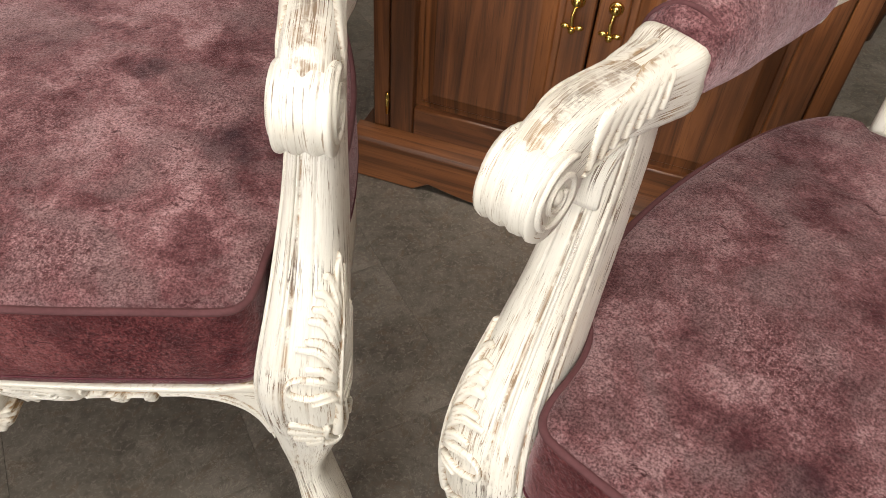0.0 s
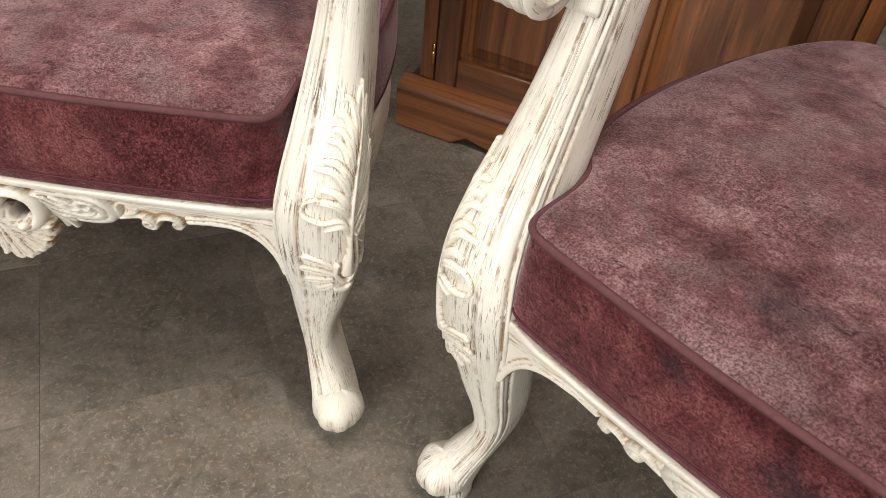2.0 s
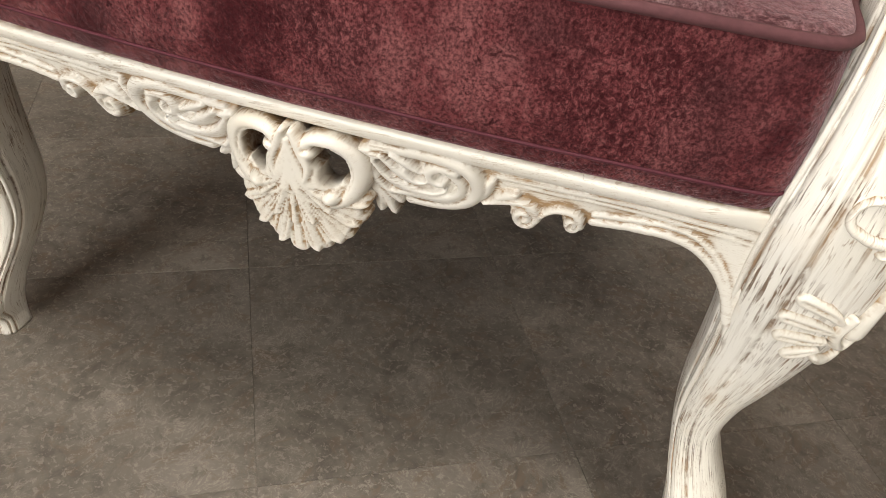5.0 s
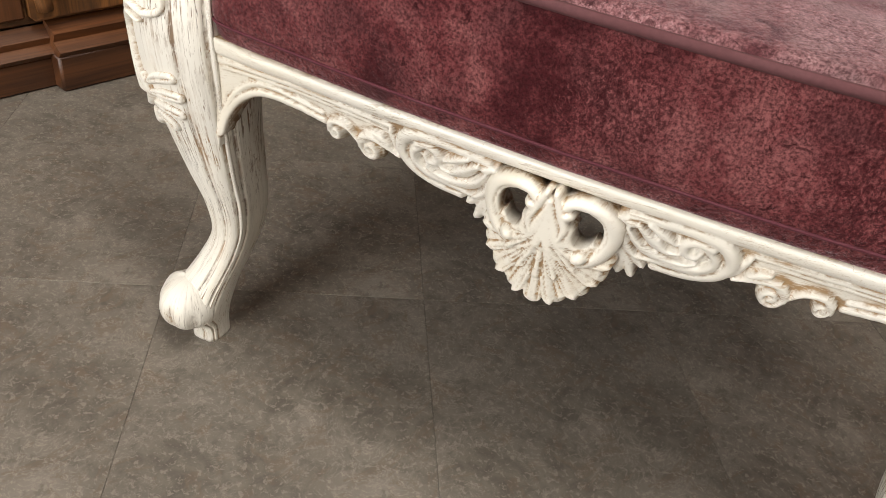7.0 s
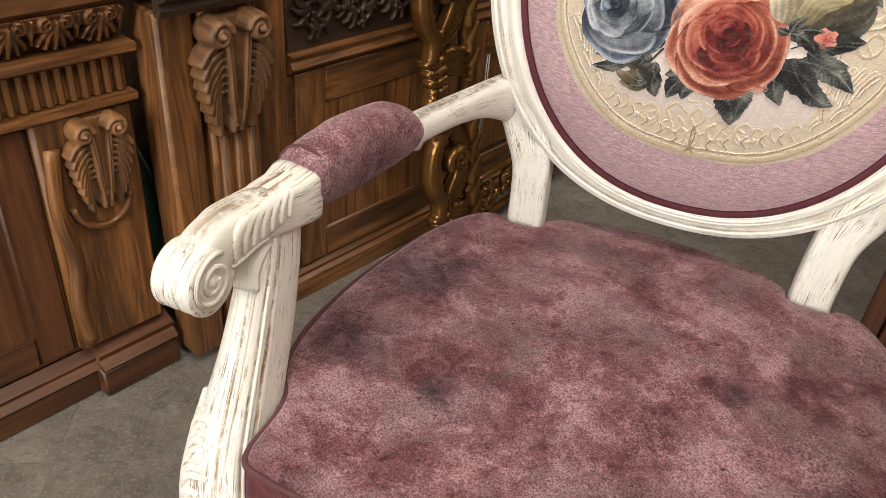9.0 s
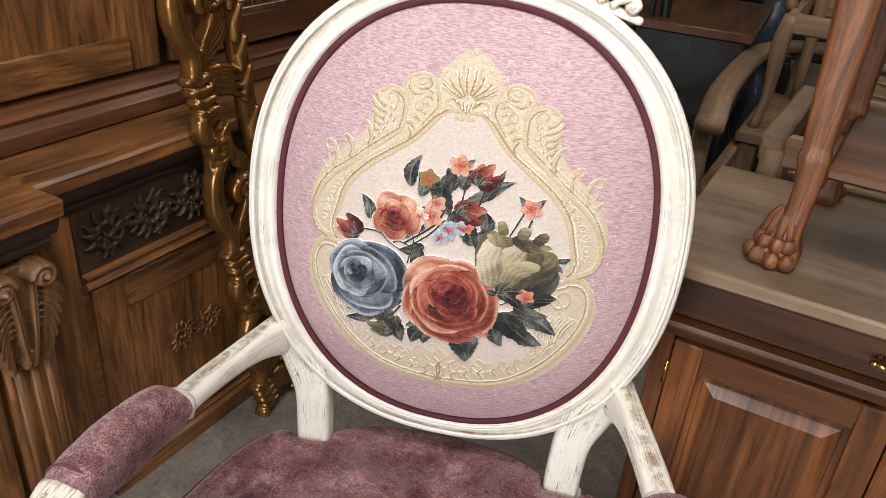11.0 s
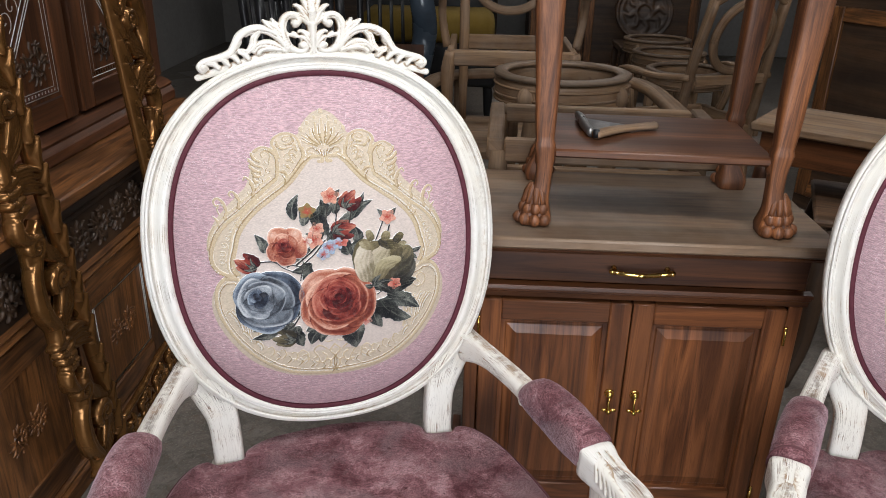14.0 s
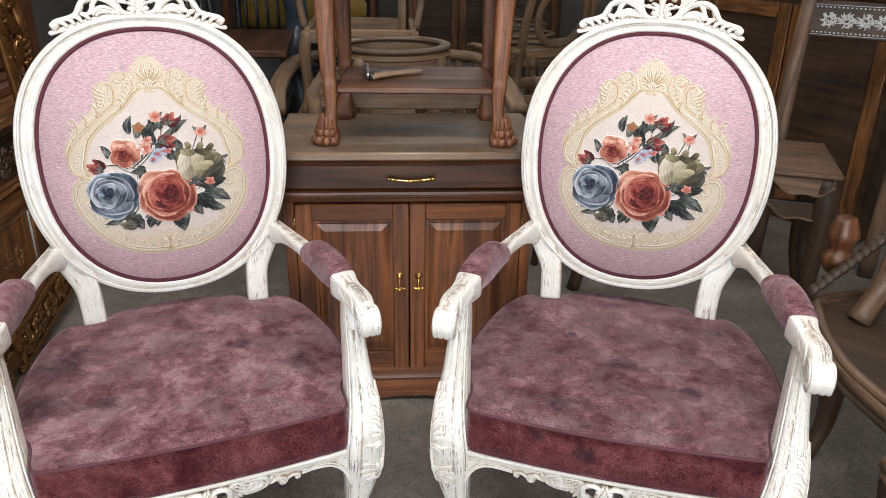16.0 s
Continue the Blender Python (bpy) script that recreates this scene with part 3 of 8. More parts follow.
def bow(x, z=.358, lean=.45):
    """How far back the face of the front rail lies: bowed in plan and raked under."""
    return -.006 + 0.012 * (x / 0.288) ** 2 + lean * (.358 - z)


class Limb:
    """A carved limb given by rows of x, y, z and two half widths, with a squarish section."""

    def __init__(self, rows, n=7, p=3.2, m=44, grooves=()):
        self.r = smooth(rows, n)
        self.p, self.m, self.grooves = p, m, grooves

    def sect(self):
        out = []
        for x, y in ring(self.m, self.p):
            a = math.degrees(math.atan2(y, x))
            k = 1.0
            for g, w, d in self.grooves:
                k -= d * math.exp(-(((a - g + 180) % 360 - 180) / w) ** 2)
            out.append((x * k, y * k))
        return out

    def build(self, g):
        """Level sections, one for each row."""
        sec, dep = self.sect(), self.depth()
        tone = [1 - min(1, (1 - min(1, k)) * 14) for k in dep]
        m, n = len(sec), len(self.r)
        per = [0.0]
        for a, b in zip(sec, sec[1:]):
            per.append(per[-1] + math.hypot(b[0] - a[0], b[1] - a[1]))
        vs = [(x + p * a, y + q * b, z) for x, y, z, a, b in self.r for p, q in sec]
        uvs = [(k * 0.03, row[2] * 1.1) for row in self.r for k in per]
        fs = [(i * m + j, i * m + (j + 1) % m, (i + 1) * m + (j + 1) % m, (i + 1) * m + j) for i in range(n - 1) for j in range(m)]
        fs += [tuple(reversed(range(m))), tuple((n - 1) * m + j for j in range(m))]
        return g.add(vs, fs, uvs, [(k, k, k, 1) for k in tone] * n)

    def depth(self):
        out = []
        for x, y in ring(self.m, self.p):
            a = math.degrees(math.atan2(y, x))
            k = 1.0
            for g, w, d in self.grooves:
                k -= d * math.exp(-(((a - g + 180) % 360 - 180) / w) ** 2)
            out.append(k)
        return out

    def at(self, z, deg, out=0.0):
        """The surface point at a height and an angle (0 outward, -90 to the front)."""
        r = self.r
        row = [np.interp(z, r[:, 2], r[:, k]) for k in range(5)]
        a = radians(deg)
        c, s = math.cos(a), math.sin(a)
        x = math.copysign(abs(c) ** (2 / self.p), c)
        y = math.copysign(abs(s) ** (2 / self.p), s)
        return vec(row[0] + x * (row[3] + out), row[1] + y * (row[4] + out), z)


FRONT = Limb([(.341, .036, .0, .016, .018), (.342, .035, .020, .017, .019), (.346, .027, .045, .0265, .0300), (.340, .037, .075, .0250, .0300), (.3285, .0525, .108, .0212, .0285),
              (.3200, .0622, .140, .0186, .0296), (.3202, .0612, .175, .0222, .0326), (.3243, .0549, .210, .0280, .0355), (.3287, .0475, .250, .0345, .0375), (.3302, .0395, .290, .0400, .0405), (.3307, .0343, .330, .0425, .0440),
              (.3319, .0341, .370, .0418, .0470), (.3354, .0426, .410, .0385, .0480), (.3390, .0598, .450, .0340, .0475), (.3409, .0820, .490, .0295, .0465), (.3420, .1040, .530, .0252, .0452), (.3429, .1210, .570, .0225, .0421),
              (.3442, .1362, .610, .0205, .0382), (.3456, .1480, .650, .0180, .0330)],
             p=3.2, m=180, grooves=((-106, 2.6, .075), (-114, 2.2, .020), (-140, 2.6, .060), (-156, 2.8, .065), (-74, 2.0, .020)))


def leg_geo():
    return FRONT.build(Geo())


def leg_bead_geo(deg, lo):
    """A raised bead line down the post."""
    zs = np.linspace(lo, .60, 44)
    r = .0022 * np.clip((zs - lo) / .06, .15, 1)
    return tube(Geo(), [FRONT.at(z, deg, -0.0008) for z in zs], np.stack([r, r], 1), ring(6), (1, 0, 0))


def toe_geo():
    """A rolled toe: one rounded knob with shallow gouges fanning over its front."""
    c = vec(.350, .018, .054)
    g = blob(Geo(), c, .0280, 56, 26, (1.10, 1.25, 1.12))
    for i, p in enumerate(g.v):
        d = vec(*p) - c
        a = math.degrees(math.atan2(d[1], d[0])) + 90
        up = d[2] / .0262
        ridge = abs(math.sin(radians(a * 180 / 22 / 2)))
        fade = max(0.0, 1 - (a / 82) ** 4) * math.exp(-((up + .15) / .55) ** 2) if abs(a) < 82 else 0.0
        roll = .0022 * math.exp(-((abs(a) - 92) / 16) ** 2) * (up > -.6)
        g.v[i] = tuple(vec(*p) + unit(d) * (roll - .0042 * fade * (1 - ridge) ** 1.6))
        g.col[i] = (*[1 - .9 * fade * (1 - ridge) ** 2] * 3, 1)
    return g


TURN = np.linspace(-140, 60, 201)   # angles round the leg and the way along its skin from the midrib
SKIN = np.concatenate([[0], np.cumsum(np.hypot(*np.diff([[math.copysign(abs(f(radians(d))) ** .625, f(radians(d))) * k for d in TURN] for f, k in ((math.cos, .041), (math.sin, .045))], axis=1)))])
SKIN -= np.interp(-35, TURN, SKIN)


def knee_leaf_geo():
    """The acanthus spray on the knee: a midrib with combed fronds either side, a drop below and a row of tabs."""
    r = Relief((-.058, .252), (.048, .498), .0011)

    def rd(pts, w, h=.0046, base=0.0, vein=0.0):
        r.ridge([(float(np.interp(d, TURN, SKIN)), z) for d, z in pts], w, h, base, .5, 6, None, (1,), vein)

    def rib(z):
        return float(np.interp(z, (.30, .342, .371, .406, .444, .49), (-42, -38, -36, -34, -31, -35)))

    rd([(-36, .494), (-32, .468), (-31, .444), (-34, .406), (-36, .371), (-38, .342), (-39, .330)], (.0016, .0030, .0034), (.0035, .0050, .0048), .0004)
    rd([(-44, .455), (-46, .470), (-38, .490)], (.0020, .0050, .0016), (.0030, .0040, .0026), 0)
    tips = ((-67, .483), (-79, .471), (-81, .459), (-85, .450), (-86, .433), (-90, .426), (-84, .407), (-90, .396))
    for k, (d, z) in enumerate(tips):
        zr = (.437, .426, .416, .408, .398, .388, .379, .374)[k]
        dr = rib(zr) - 3
        path = [(dr, zr), (dr + (d - dr) * .16, zr + (z - zr) * .42), (dr + (d - dr) * .42, zr + (z - zr) * .76), (dr + (d - dr) * .72, zr + (z - zr) * .97), (d, z)]
        rd(path, (.0020, .0046, .0024), (.0034, .0054, .0034), 0, .0012)
        e = 10 + 4.5 * k
        rd([(rib(zr) + 4, zr - .004), (rib(zr) + 4 + e * .35, zr + .012), (rib(zr) + e * .8, zr + .027), (rib(zr) + 4 + e, zr + .041)], (.0020, .0042, .0016), (.0034, .0050, .0028), 0, .0012)
    for k, zr in enumerate((.362, .350, .336)):
        rd([(rib(zr) + 5, zr), (-18, zr + .012), (0, zr + .024), (12, zr + .034)], (.0020, .0042, .0016), (.0034, .0050, .0028), 0, .0012)
    # the lowest frond curls over
    rd([(-40, .363), (-52, .374), (-66, .376), (-84, .373), (-92, .380), (-92, .392), (-88, .398)], (.0022, .0034, .0018), .0040, .0003)
    rd([(-40, .356), (-50, .367), (-64, .369), (-78, .366)], (.0022, .0036, .0018), .0046, .0003)
    # stem, drop and the rim round it
    rd([(-38, .345), (-39, .328), (-42, .312), (-43, .300)], (.0028, .0050, .0074), (.0046, .0054, .0064), .0006)
    rd([(-27, .352), (-24, .330), (-22, .310), (-30, .292), (-43, .284), (-56, .288), (-66, .300), (-62, .316)], (.0026, .0034, .0026), .0048, .0003)
    rd([(-8, .330), (-4, .312), (-8, .296)], (.0020, .0038, .0020), .0044)
    for d, z in ((-91, .322), (-93, .304), (-91, .286), (-86, .270)):
        rd([(-72, .296 + (z - .296) * .6), ((d - 72) / 2, (z + .296) / 2 + (z - .296) * .3), (d, z)], (.0034, .0060, .0056), .0042, 0, .0016)
    rd([(-66, .272), (-48, .268), (-34, .274)], (.0030, .0062, .0036), .0046, .0002)
    return r.skin(lambda a, z, h: FRONT.at(z, float(np.interp(a, SKIN, TURN)), h + .0002), .006, .0010, radians(80), 900, False, 0.0, True)


ARM_ROWS = smooth([(.257, .578, .650, .020, .034), (.270, .530, .659, .018, .024), (.284, .475, .664, .018, .018), (.301, .400, .666, .019, .016),
                   (.318, .310, .664, .020, .016), (.333, .220, .664, .021, .017), (.340, .168, .668, .0220, .023), (.345, .125, .669, .0212, .0235),
                   (.351, .085, .666, .0212, .028), (.353, .060, .660, .0212, .030), (.354, .046, .651, .0210, .030)], 7)
VC = vec(.354, .039, .645)   # the volute's middle


def arm_geo():
    s = []
    for x, y in ring(30, 2.8):
        a = math.degrees(math.atan2(y, x))
        k = 1.0
        for c in (68, 112, 90):
            k -= .045 * math.exp(-((a - c) / 7) ** 2)
        s.append((x * k, y * k))
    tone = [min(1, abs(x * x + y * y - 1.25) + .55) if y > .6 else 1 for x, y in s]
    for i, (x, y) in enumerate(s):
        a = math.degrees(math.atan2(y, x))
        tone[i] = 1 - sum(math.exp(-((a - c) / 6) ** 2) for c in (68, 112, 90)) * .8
    g = tube(Geo(), ARM_ROWS[:, :3], ARM_ROWS[:, 3:], s, (1, 0, 0), tone=tone)
    rad = [.026, .0322, .033, .0306, .0325, .033, .0302, .033, .0325, .0306, .033, .0322, .026]
    xs = [-.0208, -.0200, -.017, -.0133, -.0097, -.0048, 0, .0048, .0097, .0133, .017, .0200, .0208]
    roll = tube(Geo(), [VC + vec(x, 0, 0) for x in xs], [(r, r) for r in rad], ring(32), (0, 0, 1))
    g.add(roll.v, roll.f, [(b, a) for a, b in roll.uv], roll.col)
    for x in (-.0206, .0206):
        tube(g, spiral(VC + vec(x, 0, 0), .0285, .006, 60, 1.9, (0, 1, 0), (0, 0, 1), 40), (.0030, .0028), ring(6), (1, 0, 0))
        blob(g, VC + vec(x, 0, 0), .006, 10, 6, (.5, 1, 1))
    # collar before the pad
    tube(g, [(.3405, .190, .666), (.3405, .186, .666), (.341, .178, .666), (.3425, .160, .665), (.345, .135, .667), (.347, .115, .667)], [(.024, .024), (.0290, .0290), (.0285, .0285), (.0245, .0262), (.0218, .0245), (.0190, .0220)], ring(28, 5), (1, 0, 0))
    # short bracket between post and arm
    pts = smooth([(.345, .094, .600), (.346, .099, .622), (.346, .116, .637), (.345, .145, .642)], 5)
    tube(g, pts, (.018, .006), ring(8), (1, 0, 0))
    # collar behind the pad
    tube(g, [(.3090, .358, .667), (.3070, .367, .667), (.3050, .376, .667)], [(.020, .016), (.024, .022), (.020, .017)], ring(16, 3), (1, 0, 0))
    return g


def arm_leaf_geo(side):
    """Overlapping scales cut into one cheek of the arm."""
    r = Relief((.055, .612), (.175, .695), .0012)
    for k in range(7):
        y, z = .070 + .0120 * k, .6480 + .0022 * k
        q = 1 - .06 * k
        r.ridge([(y - .002, z - .012), (y + .0015, z + .0040 * q), (y + .0105, z + .0165 * q), (y + .0250, z + .0215 * q)], (.0030, .0072 * q, .0026), .0030, 0, .5, 6, None, (1,), 0, .0006)
    r.ridge([(.066, .630), (.085, .6285), (.103, .6330), (.118, .6300), (.124, .6240)], (.0022, .0040, .0026), .0026, 0, .5, 6)
    rows = ARM_ROWS[np.argsort(ARM_ROWS[:, 1])]

    def place(y, z, h):
        x, zc, a, b = [np.interp(y, rows[:, 1], rows[:, k]) for k in (0, 2, 3, 4)]
        z = z + .017
        return (x + side * (a * max(0.05, 1 - min(1, abs((z - zc) / b)) ** 2.8) ** (1 / 2.8) + h + .0002), y, z)

    g = r.skin(place, .003, .0008, radians(20), 1100, False, 0.0, True)
    return g if side > 0 else Geo().add(g.v, [tuple(reversed(q)) for q in g.f], g.uv, g.col)


def pad_geo():
    g = Geo()
    rows = [(.3405, .187), (.339, .195), (.335, .219), (.329, .252), (.323, .288), (.316, .322), (.310, .348), (.308, .359)]
    h = [.025, .033, .0375, .040, .039, .036, .029, .017]
    pts = [(x, y, .674 + .006 * math.sin(math.pi * (y - .18) / .217)) for x, y in rows]
    size = [(.029 * (.82 + .18 * math.sin(math.pi * (i + .6) / 8)) + .004, k) for i, k in enumerate(h)]
    rows2 = smooth([(*p, *s) for p, s in zip(pts, size)], 5)
    s = ring(28, 2.3)
    tube(g, rows2[:, :3], rows2[:, 3:], s, (1, 0, 0))
    for v in range(len(g.v)):
        x, y, z = g.v[v]
        n = noise.noise(Vector((x * 45, y * 45, z * 45)))
        pucker = math.exp(-((y - .186) / .012) ** 2) * math.sin(x * 900) * .0012
        g.v[v] = (x, y, z + .0016 * n + pucker)
    return g


def pad_welt_geo():
    a = 2 * math.pi
    pts = [(.3395 + .0305 * math.cos(t), .196, .677 + .0330 * math.sin(t)) for t in np.linspace(0, a, 29)[:-1]]
    return tube(Geo(), pts, (.0022, .0022), ring(6), (0, 1, 0), closed=True)


CUSHION = smooth([(0, -.012), (.12, -.009), (.22, -.002), (.276, .003), (.292, .011), (.298, .030), (.300, .075), (.309, .106), (.330, .135), (.345, .19), (.348, .25),
                  (.340, .34), (.321, .43), (.297, .503), (.268, .550), (.242, .562), (.228, .548), (.176, .552), (.165, .582), (.115, .612), (0, .628)], 5)
CUSHION = np.vstack([CUSHION, (CUSHION[1:-1] * (-1, 1))[::-1]])


def crown(x, y):
    e = np.clip(1 - (x / .35) ** 2, 0, 1) * np.clip(1 - ((y - .30) / .36) ** 2, 0, 1)
    return .020 * e ** .55


def outward(pts, d):
    nx = np.roll(pts, -1, 0) - np.roll(pts, 1, 0)
    nr = np.stack([nx[:, 1], -nx[:, 0]], 1)
    return pts + nr / np.linalg.norm(nr, axis=1)[:, None] * d


def boxing_geo():
    """The upright band of the seat cushion, with its flat underside."""
    n = len(CUSHION)
    rows = ((.361, -.004), (.367, .001), (.385, .004), (.41, .0035), (.435, .0025), (.455, .002), (.464, .0015))
    vs = [(p[0], p[1], z) for z, out in rows for p in outward(CUSHION, out + .0008 * (z > .38) * (z < .45))]
    fs = [(i * n + j, i * n + (j + 1) % n, (i + 1) * n + (j + 1) % n, (i + 1) * n + j) for i in range(len(rows) - 1) for j in range(n)]
    fs.append(tuple(reversed(range(n))))
    return Geo().add(vs, fs)


def cushion_geo():
    mid = vec(0, .30)
    n = len(CUSHION)
    rings = [[(p[0], p[1], .4638) for p in outward(CUSHION, .0012)]]
    for k in (.995, .98, .95, .9, .83, .74, .64, .53, .42, .31, .2, .1):
        q = mid + (CUSHION - mid) * k
        rings.append([(x, y, .4665 + crown(x, y) + .0022 * noise.noise(Vector((x * 9, y * 9, 3.7))) - (.002 if k > .99 else 0)) for x, y in q])
    vs = [p for r in rings for p in r]
    fs = [(i * n + j, i * n + (j + 1) % n, (i + 1) * n + (j + 1) % n, (i + 1) * n + j) for i in range(len(rings) - 1) for j in range(n)]
    vs.append((mid[0], mid[1], .4665 + .020))
    fs += [((len(rings) - 1) * n + j, (len(rings) - 1) * n + (j + 1) % n, len(vs) - 1) for j in range(n)]
    return Geo().add(vs, fs)


def welt_geo(z, out, r):
    nx = np.roll(CUSHION, -1, 0) - np.roll(CUSHION, 1, 0)
    nr = np.stack([nx[:, 1], -nx[:, 0]], 1)
    nr /= np.linalg.norm(nr, axis=1)[:, None]
    q = CUSHION + nr * out
    return tube(Geo(), [(x, y, z) for x, y in q], (r, r), ring(6), (0, 0, 1), closed=True)


def apron_place(x, z, h):
    u = math.copysign(np.interp(abs(x), (0, .1425, .174, .302), (0, .1540, .1850, .302)), x)
    q = .3625 - (.3585 - z) * 1.26
    end = float(np.clip((abs(u) - .255) / .040, 0, 1))
    end = end * end * (3 - 2 * end)
    lean = .45 * min(1, 1 - (abs(u) - .22) / .09) if abs(u) > .22 else .45
    return u, bow(u, q, lean) - (h * (1 - .8 * end) if h > 0 else h) - .0015 * end, q


def apron_geo():
    r = Relief((-.312, .262), (.312, .364), .0012)
    both_ways = (1, -1)
    low = smooth([(0, .349), (.040, .347), (.047, .333), (.056, .312), (.066, .305), (.080, .306), (.099, .311), (.113, .320), (.124, .323), (.132, .320), (.136, .309), (.144, .306),
                  (.151, .311), (.156, .321), (.164, .325), (.169, .315), (.177, .314), (.182, .3205), (.208, .3235), (.232, .327), (.252, .326), (.272, .317), (.286, .304), (.294, .290), (.299, .276)], 4)
    line = [tuple(p) for p in low] + [(.302, .30), (.302, .3585), (-.302, .3585), (-.302, .30)] + [(-x, z) for x, z in low[::-1]]
    r.board(line)
    def rd(pts, w, h, base=0.0, p=.6, vein=0.0, tilt=0.0):
        w = tuple(k * .92 for k in w) if isinstance(w, tuple) else w * .92
        h = tuple(k * 1.35 for k in h) if isinstance(h, tuple) else h * 1.35
        r.ridge(pts, w, h, base, p * .72, 5, None, both_ways, vein * .6, tilt)

    r.ridge([(-.295, .3540), (0, .3542), (.295, .3540)], .0055, .0060, .001, .4)
    rd([(.124, .3425), (.20, .3445), (.30, .3445)], .0018, .0016, 0, .7)
    rd([(.128, .3385), (.20, .3405), (.29, .3400)], .0013, .0010, 0, .7)
    # acanthus rolled into an open volute
    rd([(.048, .343), (.067, .3465), (.089, .3480), (.105, .345), (.1125, .337), (.1125, .327), (.105, .317), (.090, .3105), (.070, .308)], (.0040, .0060, .0045), (.004, .0068, .005), .001, .55)
    rd([(.060, .313), (.078, .3145), (.094, .3165), (.1035, .324), (.1045, .333), (.097, .340)], (.0030, .0060, .0030), .0060, .001, .5, .0, .0028)
    rd([(.100, .3410), (.090, .3425), (.0835, .3370), (.0855, .3300), (.0920, .3290), (.0940, .3335)], (.0036, .0046, .0026), .0068, .001, .5, .0, .0014)
    rd([(.048, .3350), (.056, .3240), (.070, .3175), (.086, .3190), (.094, .3240)], (.0030, .0066, .0022), .0062, .001, .5, .0, .0030)
    rd([(.054, .3400), (.064, .3310), (.074, .3262), (.082, .3280)], (.0028, .0062, .0020), .0068, .001, .5, .0, .0028)
    rd([(.061, .3430), (.070, .3380), (.079, .3350)], (.0024, .0046, .0018), .0066, .001, .5, .0, .0020)
    rd([(.046, .3300), (.049, .3190), (.058, .3110)], (.0026, .0046, .0026), .0056, .001, .5, .0, .0020)
    rd([(.095, .332), (.098, .3335)], .0042, .0035, .001, .6)
    rd([(.108, .317), (.117, .329), (.1215, .341)], (.0025, .0040, .0022), .0046, .001, .55, .0008)
    rd([(.125, .328), (.136, .3335)], (.0025, .0042, .0025), .0045, .001, .55)
    # bud under the rail and drop leaf beside the scrolls
    rd([(.042, .342), (.050, .339), (.055, .341)], (.003, .0042, .002), .006, .001)
    for tip, w in (((.0395, .298), .0048), ((.048, .293), .0052), ((.057, .2925), .0050), ((.0625, .304), .0045)):
        rd([(.046, .318), ((.046 + tip[0]) / 2 + .001, (.316 + tip[1]) / 2), tip], (.003, w * 1.15, w * .80), .0052, 0, .45, 0, .0014)
    # the two small scrolls of the lower edge
    for c, q, w in (((.1425, .3165), .0085, .0026), ((.1740, .3205), .0060, .0020)):
        r.board([(c[0] + q * 1.15 * math.cos(a), c[1] + q * 1.15 * math.sin(a)) for a in np.linspace(0, 6.2, 22)], .002)
        r.board([(-c[0] - q * 1.15 * math.cos(a), c[1] + q * 1.15 * math.sin(a)) for a in np.linspace(0, 6.2, 22)], .002)
        rd(arc_pts(c, q, q * .22, 75, -1.45), (w, w, w * .8), .0042, .002, .5)
    rd([(.117, .3215), (.128, .326), (.139, .3285), (.149, .3255), (.1515, .317)], (.0018, .0030, .0026), .0050, .001, .5)
    rd([(.152, .3195), (.159, .3275), (.169, .3300), (.1785, .3270), (.1810, .3200)], (.0018, .0027, .0022), .0046, .001, .5)
    # moulded edge that runs down into the leg
    edge = [(x, z) for x, z in low if x > .183]
    r.ridge([(x, z + .0028) for x, z in edge[::4]], .0030, .0030, .0005, .5, 5, None, both_ways)
    r.ridge([(x - .03 * max(0, x - .26), z + .0090 + .018 * max(0, .29 - x) * max(0, x - .2) * 20) for x, z in edge[::4]], .0020, .0024, .0003, .5, 5, None, both_ways)
    return r.skin(apron_place, .020, .0016, .10, 480, True, 0.0, True)


